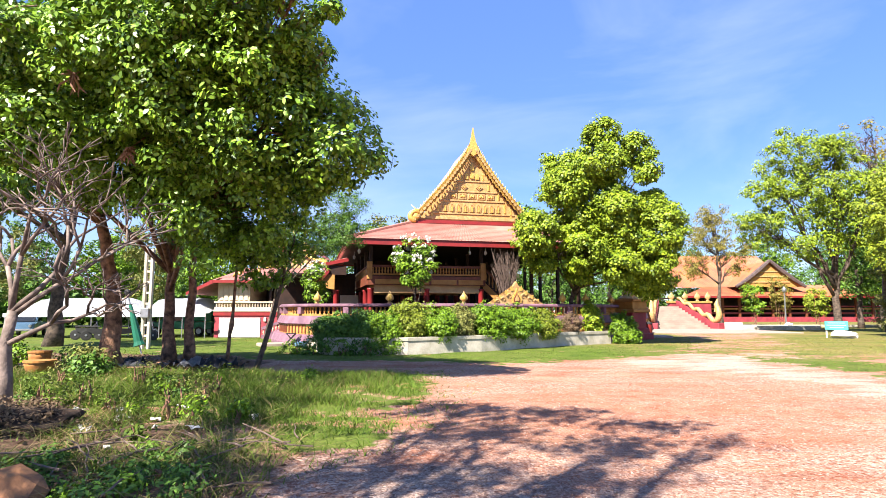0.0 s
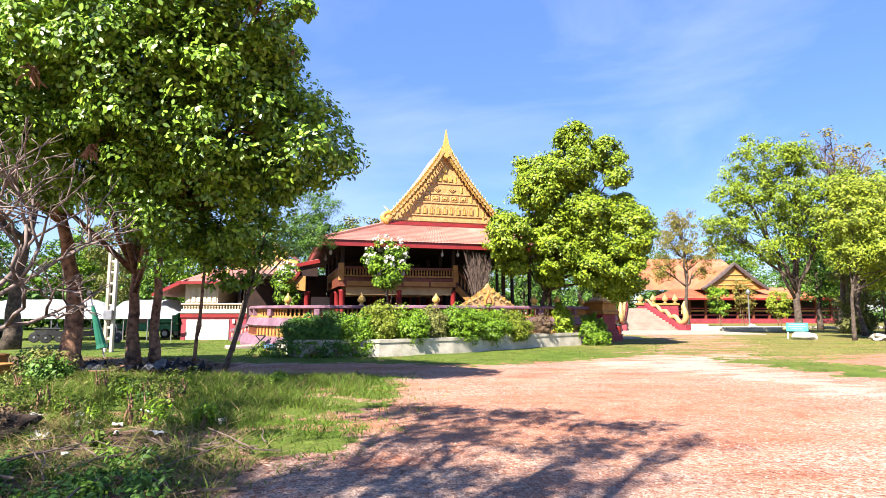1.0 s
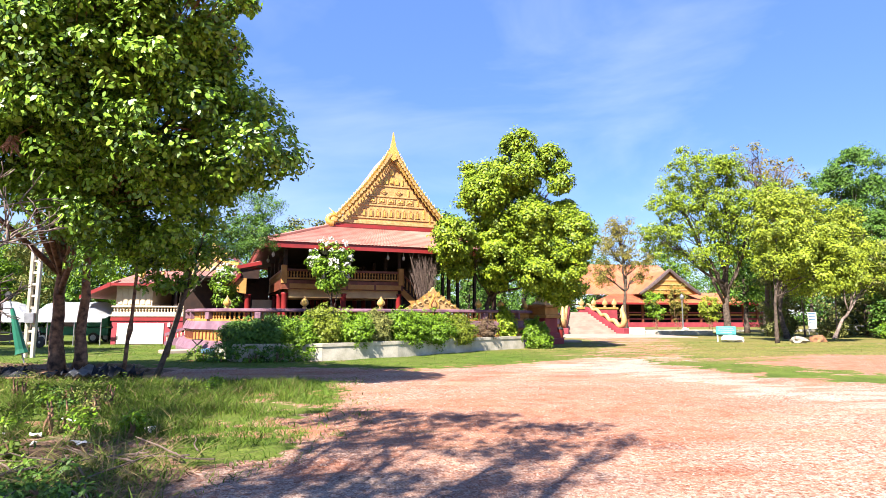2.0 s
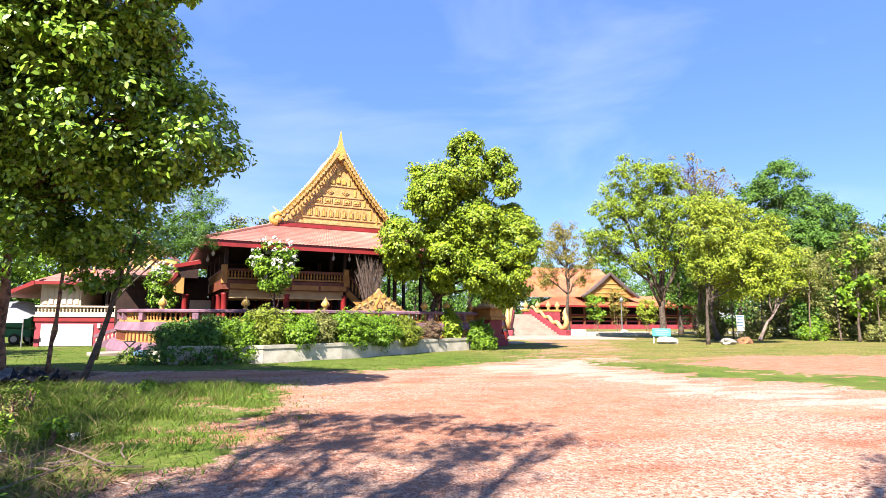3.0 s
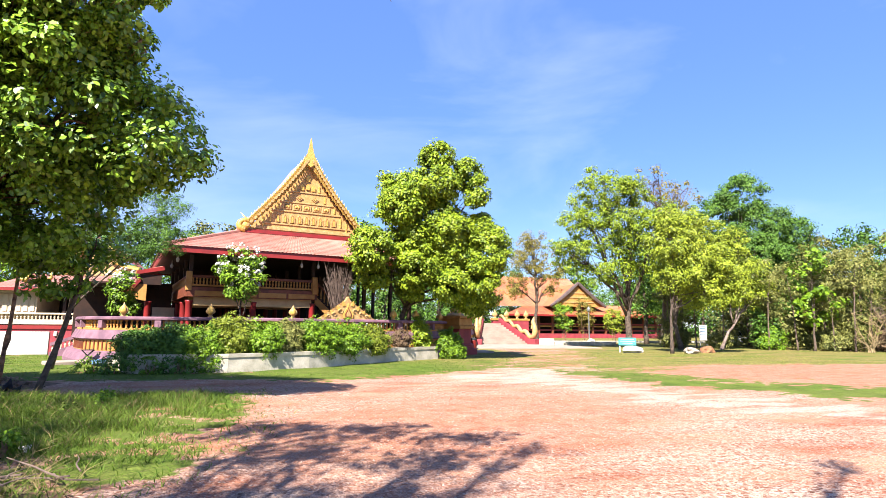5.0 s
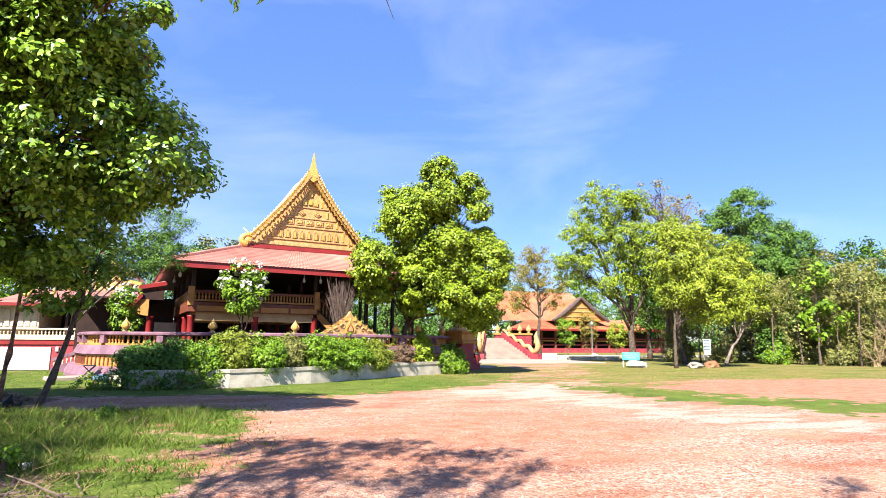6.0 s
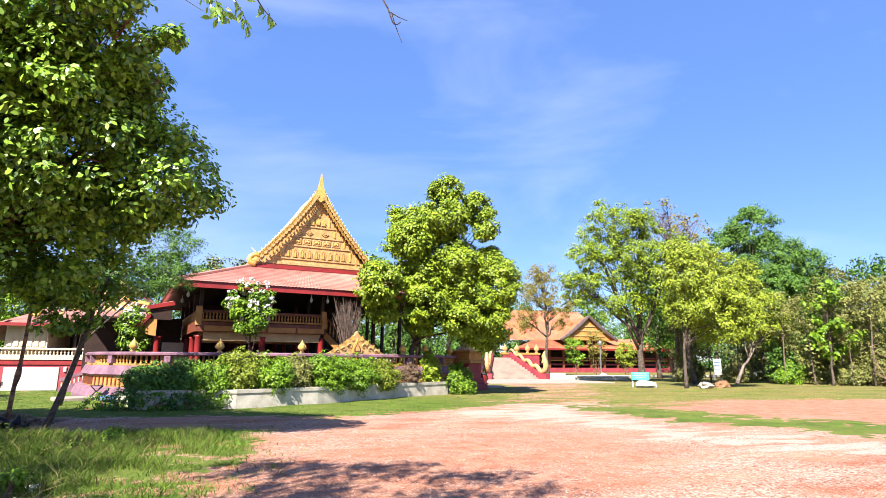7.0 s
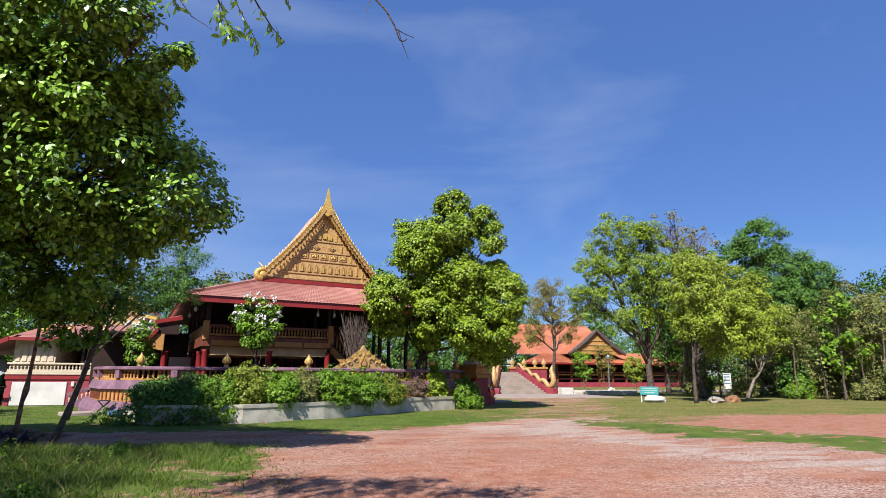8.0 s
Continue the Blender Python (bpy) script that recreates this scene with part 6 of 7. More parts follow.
# templates for the wood and the far background, then copies
T_OL = tree("woodland_tree", "olive woodland tree with open crown", (44, 34.5, 0), [(0.1, 0, 2.2), (0.2, 0, 4.2)], 0.13,
     [(0, 0, 6.4, 1.8, 1.8, 1.5), (1.0, 0, 4.8, 1.6, 1.6, 1.2), (-1.1, 0, 4.6, 1.5, 1.5, 1.2), (0.2, 0, 3.0, 1.6, 1.5, 0.9)], L_OLIVE, 100, 64, 0.44, 0.23, 71, group="woodland trees", twigs=6)
T_GR = tree("woodland_tree", "green woodland tree with rounded crown", (-24, 57, 0), [(0, 0, 3.0), (0.1, 0, 5.0)], 0.22,
     [(0, 0, 8.6, 2.6, 2.4, 1.9), (1.8, 0, 6.4, 2.2, 2.0, 1.6), (-1.9, 0, 6.2, 2.2, 2.0, 1.6), (0, -0.4, 4.4, 2.6, 2.0, 1.3)], L_HEDGE, 130, 60, 0.62, 0.33, 72, group="woodland trees", twigs=5)
T_DK = tree("woodland_tree", "dark green woodland tree with tall crown", (-11.5, 60, 0), [(0, 0, 3.5), (0.1, 0, 6.0)], 0.25,
     [(0, 0, 10.0, 2.2, 2.2, 2.2), (1.6, 0, 7.4, 2.4, 2.2, 1.8), (-1.8, 0, 7.0, 2.4, 2.2, 1.8), (0, -0.4, 4.8, 2.8, 2.2, 1.4)], L_DEEP, 130, 60, 0.62, 0.33, 73, group="woodland trees", twigs=5)
T_SAP = tree("thin_sapling", "tall thin pale sapling at the wood's edge", (38.2, 36.6, 0), [(0.1, 0, 2.5), (0.3, 0, 4.6)], 0.06,
     [(0.3, 0, 5.6, 0.8, 0.8, 0.8), (0.1, 0, 4.2, 0.8, 0.8, 0.6)], L_OLIVE, 26, 44, 0.3, 0.18, 74, group="saplings", bark=M_TWIG, twigs=10)
for x, y, k in ((36.0, 39.0, 0.9), (40.0, 35.6, 1.1), (41.4, 33.6, 0.8), (42.6, 32.9, 1.2), (43.9, 32.6, 0.9), (45.5, 30.6, 1.1), (46.6, 30.0, 0.85), (48.2, 28.2, 1.15), (49.6, 27.4, 0.9), (51.0, 26.0, 1.1), (52.6, 25.2, 0.8), (54.2, 23.4, 1.1), (44.6, 33.8, 1.3), (47.4, 31.6, 1.3), (50.2, 29.4, 1.3), (35.0, 41.0, 1.0), (33.2, 42.0, 1.1)):
    copy_thing(T_SAP, pose(x, y, 0, 0, 0, x * 57) @ Matrix.Diagonal((k, k, k, 1)))
rng = random.Random(77)
spots = [(T_OL, 47, 31, 1.0), (T_OL, 50.5, 29, 1.15), (T_OL, 54, 26, 1.0), (T_OL, 46, 38, 1.2), (T_OL, 51, 35, 1.25), (T_OL, 57, 31, 1.2), (T_OL, 60, 24, 1.1), (T_GR, 48, 43, 0.9), (T_DK, 54, 41, 0.9), (T_GR, 60, 38, 1.0),
         (T_DK, 66, 34, 1.0), (T_DK, 38, 52, 0.95), (T_GR, 45, 56, 1.0), (T_DK, 53, 56, 1.1), (T_DK, 62, 58, 1.1), (T_GR, 72, 52, 1.2), (T_DK, 70, 72, 1.3), (T_GR, 60, 78, 1.2), (T_OL, 36, 44, 1.0), (T_OL, 41, 39, 0.9),
         (T_GR, -33, 56, 0.9), (T_DK, -42, 58, 0.9), (T_GR, -50, 55, 1.0), (T_DK, -29, 63, 1.05), (T_GR, -37, 66, 1.0), (T_OL, -26, 50, 1.1), (T_OL, -39, 50, 1.2), (T_GR, -19, 52, 0.85), (T_DK, -17.5, 62, 0.95), (T_GR, -55, 62, 1.0),
         (T_OL, -6.3, 64, 1.7), (T_GR, -2.4, 66, 1.05), (T_DK, -8, 66, 0.9), (T_GR, 9, 72, 1.4), (T_OL, 14, 66, 1.5), (T_DK, 18, 70, 0.85), (T_GR, 25, 76, 0.9), (T_OL, 22, 64, 1.2), (T_GR, 34, 98, 1.2), (T_DK, 44, 102, 1.2), (T_GR, 56, 100, 1.2), (T_DK, 66, 96, 1.2), (T_OL, 64, 84, 1.6), (T_DK, 62, 92, 1.0), (T_GR, 68, 90, 1.1), (T_DK, 75, 86, 1.2), (T_GR, 57, 98, 1.3), (T_DK, 82, 78, 1.3),
         # behind the hall: dark leaves chosen to imitate the shade under its roof
         (T_DK, 8.4, 44, 0.55), (T_DK, 12.6, 43, 0.6), (T_DK, 4.2, 47, 0.6), (T_DK, 11.5, 50, 0.75), (T_DK, 6.8, 52, 0.7), (T_GR, -62, 48, 1.0), (T_DK, -70, 40, 1.1)]
for src, x, y, k in spots:
    copy_thing(src, pose(x, y, 0, 0, 0, rng.uniform(0, 360)) @ Matrix.Diagonal((k, k, k * rng.uniform(0.9, 1.1), 1)))
# the wood behind, too far off to tell its trees apart
rng = random.Random(99)
belt = []
for k in range(46):
    f = k / 45
    belt.append((44 + 40 * f + rng.uniform(-2, 2), 44 - 26 * f + rng.uniform(-1, 3) + 8 * math.sin(f * 3), rng.uniform(1.5, 3.5), 3.4, 3.0, rng.uniform(2.4, 3.6)))
for k in range(70):
    f = k / 69
    belt.append((-95 + 200 * f + rng.uniform(-2, 2), 92 + 22 * math.sin(f * math.pi) + rng.uniform(-3, 3) - 26 * (f < 0.3), rng.uniform(2, 4), 4.5, 3.5, rng.uniform(3.5, 6.0)))
for k in range(26):
    f = k / 25
    belt.append((-75 + 56 * f, 48 + 14 * f + rng.uniform(-2, 2), rng.uniform(1.5, 3.0), 3.4, 3.0, rng.uniform(2.4, 3.8)))
far_wood = thing("far_woodland", pose(0, 0, 0), "mixed green woodland closing the view behind the yard", "woodland", kind="stuff")
leaves("foliage", crown_points(belt[:46], 1500, 60, 0.9, 501, 0.5), 0.34, L_OLIVE, far_wood, 502, 0.6, kind="stuff")
leaves("foliage", crown_points(belt[46:], 2600, 50, 1.3, 503, 0.5), 0.6, L_DEEP, far_wood, 504, 0.6, kind="stuff")
rng = random.Random(78)
# undergrowth along the wood's edge
for i, (x, y, r) in enumerate([(36.5, 40.0, 1.1), (39.0, 37.0, 1.0), (42.0, 34.0, 1.1), (45.0, 31.8, 1.0), (48.3, 29.0, 1.1), (51.5, 26.6, 1.0), (43.5, 36.5, 1.3), (47, 34, 1.3), (34.2, 42.5, 1.0), (54.5, 24, 1.2), (58, 21, 1.3)]):
    bush("undergrowth", "tangled olive undergrowth at the wood's edge", (x, y, 0), [(0, 0, 0.6, r, r * 0.8, 0.7), (0.6, 0.2, 1.1, r * 0.7, r * 0.7, 0.6)], (L_OLIVE, L_HEDGE, L_OLIVE, L_DRY)[i % 4], 80, 200 + i, size=0.17, spread=0.25, per=50, group="undergrowth")
for i, (x, y) in enumerate(((-4.7, 20.75), (-3.7, 20.55), (-2.8, 20.6), (-5.5, 21.4), (-6.6, 27.0))):
    bush("wall_weed", "dark weeds growing at the foot of the planter", (x, y, 0), [(0, 0, 0.25, 0.55, 0.28, 0.34)], (L_DEEP, L_HEDGE)[i % 2], 26, 245 + i, size=0.09, spread=0.12, per=40, stems=3, group="wall weeds", category="weed")
# low growth under the yard's far trees
for i, (x, y, r) in enumerate([(33.6, 42.2, 1.3), (39.2, 37.8, 1.2), (40.6, 37.6, 1.6), (43.6, 33.4, 1.2)]):
    bush("undergrowth", "tall leafy growth under the trees at the wood's edge", (x, y, 0), [(0, 0, 1.0, r, r * 0.8, 1.0), (0.5, 0.2, 2.0, r * 0.8, r * 0.7, 0.9), (-0.5, 0.2, 2.6, r * 0.7, r * 0.6, 0.8)], (L_OLIVE, L_DEEP, L_OLIVE)[i % 3], 70, 520 + i, size=0.2, spread=0.3, per=46, group="undergrowth")
# dry leafless thicket at the wood's edge
rng = random.Random(31)
for i, (x, y, h) in enumerate([(42.6, 31.8, 3.2), (44.4, 31.2, 4.2), (45.6, 29.8, 3.4), (47.0, 29.2, 4.6), (48.4, 27.6, 3.6), (49.4, 27.0, 4.4), (50.8, 25.4, 3.4), (52.4, 24.2, 4.2), (46.2, 31.0, 5.0), (48.6, 29.6, 5.2)]):
    t = thing("dry_thicket", pose(x, y, 0), "dry straw-coloured thicket of bare stems", "shrub", "dry thickets")
    bm = bmesh.new()
    for k in range(9):
        a, s = rng.uniform(0, 6.28), rng.uniform(0.5, 1.4)
        top = Vector((math.cos(a) * s, math.sin(a) * s, h * rng.uniform(0.65, 1.0)))
        w = wobble((rng.uniform(-0.3, 0.3), rng.uniform(-0.3, 0.3), -0.05), top, 5, 0.18, rng)
        tube(bm, w, [0.045, 0.04, 0.034, 0.028, 0.02, 0.008], 5)
        for q in range(9):
            b = Vector(w[rng.randint(1, 5)])
            e = b + Vector((rng.uniform(-0.8, 0.8), rng.uniform(-0.8, 0.8), rng.uniform(-0.2, 0.9)))
            tube(bm, wobble(b, e, 3, 0.08, rng), [0.02, 0.016, 0.012, 0.005], 4)
    tagged(part("stem_tangle", bm, (M_STRAW, M_TWIG)[i % 2], t), kind="stuff")
    leaves("dead_leaves", crown_points([(0, 0, h * 0.6, 1.3, 1.1, h * 0.35)], 24, 16, 0.3, 540 + i, 0.5), 0.16, (L_OLIVE, L_DRY)[i % 2], t, 560 + i, 0.45)
# small garden shrubs before the second hall
for i, (x, y, h, lf, lab) in enumerate([(32.6, 60, 4.6, L_HEDGE, "slim green garden shrub by the second hall"), (35.3, 60, 5.2, L_RUST, "rusty-leaved garden shrub by the second hall"), (39.2, 60, 4.0, L_YELLOW, "yellow garden shrub by the second hall")]):
    bush("garden_shrub", lab, (x, y, 0), [(0, 0, h * 0.72, 1.1, 1.0, h * 0.26), (0.3, 0, h * 0.45, 0.9, 0.9, h * 0.2)], lf, 70, 230 + i, size=0.2, spread=0.3, per=50)

# ---------------------------------------------------------------- sign, stones and boards on the grass
sign = thing("garden_sign", pose(23.3, 33.9, 0, 0, 0, -30), "pale turquoise sign board on short posts", "sign")
part("board", box(bmesh.new(), -0.58, 0.58, -0.03, 0.03, 0.45, 0.98, 0.02), M_TEAL, sign)
for z, w in ((0.86, 0.42), (0.73, 0.48), (0.6, 0.34)):
    part("lettering_bar", box(bmesh.new(), -w, w, -0.042, -0.034, z, z + 0.025), M_WHITE, sign)
for x in (-0.5, 0.5):
    part("leg", box(bmesh.new(), x - 0.04, x + 0.04, 0.034, 0.11, -0.1, 0.9), M_WHITE, sign)
rng = random.Random(4)
for nm, lab, x, y, r, m in (("white_stone", "whitewashed boulder under the sign", 23.2, 33.2, (0.75, 0.4, 0.26), M_WHITE), ("white_stone", "pale boulder on the grass", 26.7, 31.8, (0.5, 0.34, 0.26), M_STONEPALE),
                            ("field_stone", "brown boulder on the grass", 29.0, 32.9, (0.5, 0.36, 0.28), M_STONE), ("field_stone", "brown rock in the weeds near the yard", -3.72, 4.85, (0.42, 0.3, 0.17), M_STONE), ("white_stone", "small whitewashed boulder by the kerb", 33.5, 55.5, (0.35, 0.3, 0.3), M_WHITE)):
    s = thing(nm, pose(x, y, 0), lab, "stone")
    part("stone", blob(bmesh.new(), (0, 0, r[2] * 0.6), r, rng, 0.34, 2), m, s)
banner = thing("notice_board", pose(40.5, 46.5, 0, 0, 0, -40), "white notice board standing among the trees", "sign")
part("board", box(bmesh.new(), -0.34, 0.34, -0.03, 0.03, 0.5, 2.0, 0.02), M_WHITE, banner)
part("leg", box(bmesh.new(), -0.34, -0.26, 0.034, 0.1, -0.1, 1.95), M_STEEL, banner)
part("leg", box(bmesh.new(), 0.26, 0.34, 0.034, 0.1, -0.1, 1.95), M_STEEL, banner)
for z in (1.85, 1.6, 1.3, 1.0):
    part("lettering_bar", box(bmesh.new(), -0.28, 0.24, -0.042, -0.034, z, z + 0.1), M_BLUE, banner)
# ---------------------------------------------------------------- tents and vehicles
def tent(base, length, label):
    t = thing("marquee_tent", base, label, "tent", "marquee tents")
    prof = [(-2.2, 1.42), (-1.7, 1.85), (-0.9, 2.22), (0, 2.35), (0.9, 2.22), (1.7, 1.85), (2.2, 1.42)]
    bm = bmesh.new()
    rows = []
    for k in range(13):
        x = length * k / 12
        e = min(1.0, min(k, 12 - k) / 2.0 * 0.75 + 0.25)
        rows.append([bm.verts.new((x, y * (0.75 + 0.25 * e), 1.42 + (z - 1.42) * e + (0.03 if k % 3 == 0 else 0))) for y, z in prof])
    for a, b in zip(rows, rows[1:]):
        for j in range(len(prof) - 1):
            bm.faces.new((a[j], a[j + 1], b[j + 1], b[j]))
    bmesh.ops.solidify(bm, geom=bm.faces[:], thickness=0.02)
    part("canopy", bm, M_TENT, t, "white stretched canvas", smooth=True)
    for y in (-2.22, 2.2):
        part("valance", box(bmesh.new(), 0, length, y, y + 0.02, 1.24, 1.44), M_TENT, t)
    for x in np.linspace(0.05, length - 0.05, 4):
        for y in (-2.1, 2.1):
            part("pole", lathe([(0.035, -0.1), (0.03, 1.42)], 6, at=(x, y, 0)), M_STEEL, t)
    return t


tent(pose(-25.2, 34.8, 0, 0, 0, 2), 7.4, "long white marquee tent on steel poles")
tent(pose(-17.9, 35.4, 0, 0, 0, 0), 4.1, "short white marquee tent on steel poles")


def wheel(parent, x, y, r=0.3):
    w = part("wheel", lathe([(r * 0.75, -0.1), (r, -0.08), (r, 0.08), (r * 0.75, 0.1)], 18), M_BLACK, parent, "black tyre", smooth=False)
    w.matrix_basis = pose(x, y, r, 90, 0, 0)
    part("rim", lathe([(r * 0.55, -0.115), (r * 0.58, -0.104), (r * 0.58, 0.104), (r * 0.55, 0.115)], 12), M_STEEL, w)


def pickup(base, paint, label, cover=None):
    t = thing("pickup_truck", base, label, "vehicle")
    bm = prism(bmesh.new(), [(0, 0.42), (4.6, 0.42), (4.65, 0.85), (2.0, 0.92), (1.0, 0.9), (0.05, 0.82)], -0.75, 0.75)
    bmesh.ops.bevel(bm, geom=bm.edges[:], offset=0.05, segments=2, affect="EDGES")
    part("body", bm, paint, t)
    bm = prism(bmesh.new(), [(0.95, 0.88), (2.75, 0.88), (2.65, 1.42), (1.55, 1.42)], -0.7, 0.7)
    bmesh.ops.bevel(bm, geom=bm.edges[:], offset=0.05, segments=2, affect="EDGES")
    part("cab", bm, paint, t)
    part("windscreen", prism(bmesh.new(), [(0.93, 0.94), (0.95, 0.94), (1.5, 1.36), (1.48, 1.36)], -0.6, 0.6), M_GLASSDARK, t, "dark windscreen")
    for y in (-0.714, 0.704):
        part("side_window", prism(bmesh.new(), [(1.3, 0.95), (2.6, 0.95), (2.55, 1.34), (1.62, 1.34)], y, y + 0.01), M_GLASSDARK, t)
    for y in (-0.55, 0.55):
        part("headlight", lathe([(0.1, 0), (0.08, 0.03)], 10), M_STEEL, t).matrix_basis = pose(-0.02, y, 0.68, 0, -90, 0)
    part("bumper", box(bmesh.new(), -0.12, 0.0, -0.72, 0.72, 0.38, 0.52, 0.03), M_STEEL, t)
    for x in (0.85, 3.75):
        for y in (-0.68, 0.68):
            wheel(t, x, y)
    if cover:
        part("cargo_cover", box(bmesh.new(), 2.8, 4.6, -0.76, 0.76, 0.93, 1.75, 0.06), cover, t)
    return t


pickup(pose(-25.2, 34.0, 0, 0, 0, 116), M_BLUE, "pale blue pickup parked under the tent")
pickup(pose(-19.2, 37.6, 0, 0, 0, -6), M_GREEN, "truck with dark green tarpaulin cargo cover", M_GREEN)


M_CARWHITE = mat("white_car_paint", (0.62, 0.62, 0.6), (0.5, 0.5, 0.49), scale=2, rough=0.25, bump=0.02)
pickup(pose(43.2, 44.6, 0, 0, 0, 70), M_CARWHITE, "white pickup parked in the shade of the wood")


def motorbike(base, label):
    t = thing("motorbike", base, label, "vehicle", "parked motorbikes")
    for x in (-0.6, 0.6):
        w = part("wheel", lathe([(0.22, -0.04), (0.28, -0.03), (0.28, 0.03), (0.22, 0.04)], 16), M_BLACK, t)
        w.matrix_basis = pose(x, 0, 0.28, 90, 0, 0)
        part("hub", lathe([(0.06, -0.06), (0.06, 0.06)], 8), M_STEEL, w)
    bm = prism(bmesh.new(), [(-0.55, 0.5), (-0.2, 0.32), (0.3, 0.36), (0.5, 0.75), (0.42, 0.9), (0.1, 0.62), (-0.6, 0.68)], -0.11, 0.11)
    part("body", bm, M_BLACK, t)
    part("seat", box(bmesh.new(), -0.62, 0.08, -0.12, 0.12, 0.69, 0.78, 0.03), M_BLACK, t)
    part("fork", tube(bmesh.new(), [(0.6, 0, 0.28), (0.46, 0, 0.8), (0.42, 0, 1.0)], [0.03, 0.03, 0.025], 6), M_STEEL, t)
    part("handlebar", tube(bmesh.new(), [(0.34, -0.32, 1.02), (0.42, 0, 1.0), (0.34, 0.32, 1.02)], [0.018, 0.02, 0.018], 6), M_BLACK, t)
    return t


MB = motorbike(pose(-18.6, 31.0, 0, 0, 0, 20), "dark motorbike parked before the tent")
for x, y, a in ((-17.4, 31.4, 40), (-19.6, 31.6, 10), (-16.2, 31.2, -20)):
    copy_thing(MB, pose(x, y, 0, 0, 0, a))
# concrete service pole and folded parasol
pole = thing("utility_pole", pose(-12.45, 24.0, 0), "twin-legged pale concrete service pole", "utility pole")
for x in (-0.13, 0.13):
    part("leg", box(bmesh.new(), x - 0.06, x + 0.06, -0.08, 0.08, -0.1, 4.2, 0.015), M_WHITEWORN, pole)
for z in np.arange(0.5, 4.1, 0.45):
    part("rung", box(bmesh.new(), -0.066, 0.066, -0.05, 0.05, z, z + 0.09), M_WHITEWORN, pole)
part("meter_box", box(bmesh.new(), -0.17, 0.17, -0.22, -0.084, 1.3, 1.7, 0.02), M_STEEL, pole)
para = thing("folded_parasol", pose(-11.0, 21.0, 0, 0, -16, 0), "folded dark green parasol leaning by the trunks", "parasol")
part("canopy", lathe([(0.2, 0.35), (0.16, 0.5), (0.12, 1.2), (0.05, 1.9)], 9), M_GREEN, para)
part("shaft", lathe([(0.025, -0.05), (0.025, 2.2)], 6), M_STEEL, para)
part("knob", lathe([(0.02, 2.2), (0.1, 2.26), (0.12, 2.36), (0.08, 2.45), (0.01, 2.5)], 8), M_BLACK, para)

# ---------------------------------------------------------------- clutter among the weeds
for i, (x, y, r, h) in enumerate(((-10.5, 15.0, 0.25, 0.5), (-10.0, 14.3, 0.32, 0.32))):
    p = thing("clay_pot", pose(x, y, 0), "broad orange clay pot among the weeds", "pot", "clay pots")
    part("bowl", lathe([(r * 0.65, 0), (r * 0.9, h * 0.4), (r, h * 0.8), (r * 1.05, h), (r * 0.9, h), (r * 0.8, h * 0.6)], 18), M_TERRA, p, smooth=True)
    part("rim", lathe([(r * 0.92, h + 0.003), (r * 1.12, h + 0.01), (r * 1.12, h + 0.06), (r * 0.92, h + 0.06)], 18), M_TERRA, p)
rng = random.Random(21)


def sheet(name, label, base, w, d, m, seed, rise=0.16):
    t = thing(name, base, label, "sheet")
    bm = bmesh.new()
    g = [[bm.verts.new((w * (i / 9 - 0.5), d * (j / 6 - 0.5), 0.03 + rise * abs(noise.noise((i * 0.5, j * 0.6, seed))) * 2)) for i in range(10)] for j in range(7)]
    for j in range(6):
        for i in range(9):
            bm.faces.new((g[j][i], g[j][i + 1], g[j + 1][i + 1], g[j + 1][i]))
    bmesh.ops.solidify(bm, geom=bm.faces[:], thickness=0.02)
    part("sheet", bm, m, t)
    return t


sheet("plastic_sheet", "crumpled silver sheet lying by the trunks", pose(-6.75, 16.0, 0.05), 1.0, 0.7, M_SILVER, 1, 0.22)
sheet("tarpaulin", "dark blue crumpled tarpaulin on the ground", pose(-6.0, 15.6, 0.03, 0, 12, 20), 1.1, 0.8, M_DARKTARP, 2, 0.25)
sheet("tarpaulin", "black rubble sheet by the tree trunks", pose(-8.2, 16.0, 0.02), 1.7, 0.8, M_DARKTARP, 3, 0.2)
for i in range(9):
    lg = thing("fallen_branch", pose(rng.uniform(-9.5, -6.2), rng.uniform(15.6, 17.0), 0.08, 0, rng.uniform(-4, 4), rng.uniform(-40, 40)), "dead fallen branch on leaf litter", "branch", "fallen branches")
    k = rng.uniform(0.5, 1.1)
    part("branch", tube(bmesh.new(), wobble((-k, 0, 0), (k, 0, 0.03), 5, 0.06, rng), [0.05, 0.05, 0.045, 0.04, 0.03, 0.015], 6), M_BARK, lg)
for i in range(34):
    lg = thing("dry_stick", pose(rng.uniform(-4.6, -1.7), rng.uniform(4.9, 7.4), rng.uniform(0.05, 0.16), rng.uniform(-8, 8), rng.uniform(-10, 10), rng.uniform(0, 180)), "dry pale stick lying in the weeds", "stick", "dry sticks")
    k = rng.uniform(0.2, 0.5)
    part("stick", tube(bmesh.new(), wobble((-k, 0, 0), (k, 0, 0.02), 4, 0.03, rng), [0.01, 0.01, 0.009, 0.007, 0.004], 5), M_TWIG, lg)
heap = thing("brush_heap", pose(-6.0, 7.9, 0), "heap of dark dead leaves and soil under the frangipani", "heap")
part("soil_mound", blob(bmesh.new(), (0, 0, 0.05), (0.8, 0.6, 0.24), rng, 0.4, 4), M_HUMUS, heap)
leaves("dead_leaves", crown_points([(0, 0, 0.05, 0.9, 0.68, 0.3)], 420, 26, 0.1, 88, 0.8), 0.06, L_DRY, heap, 89, 0.5, kind="stuff")
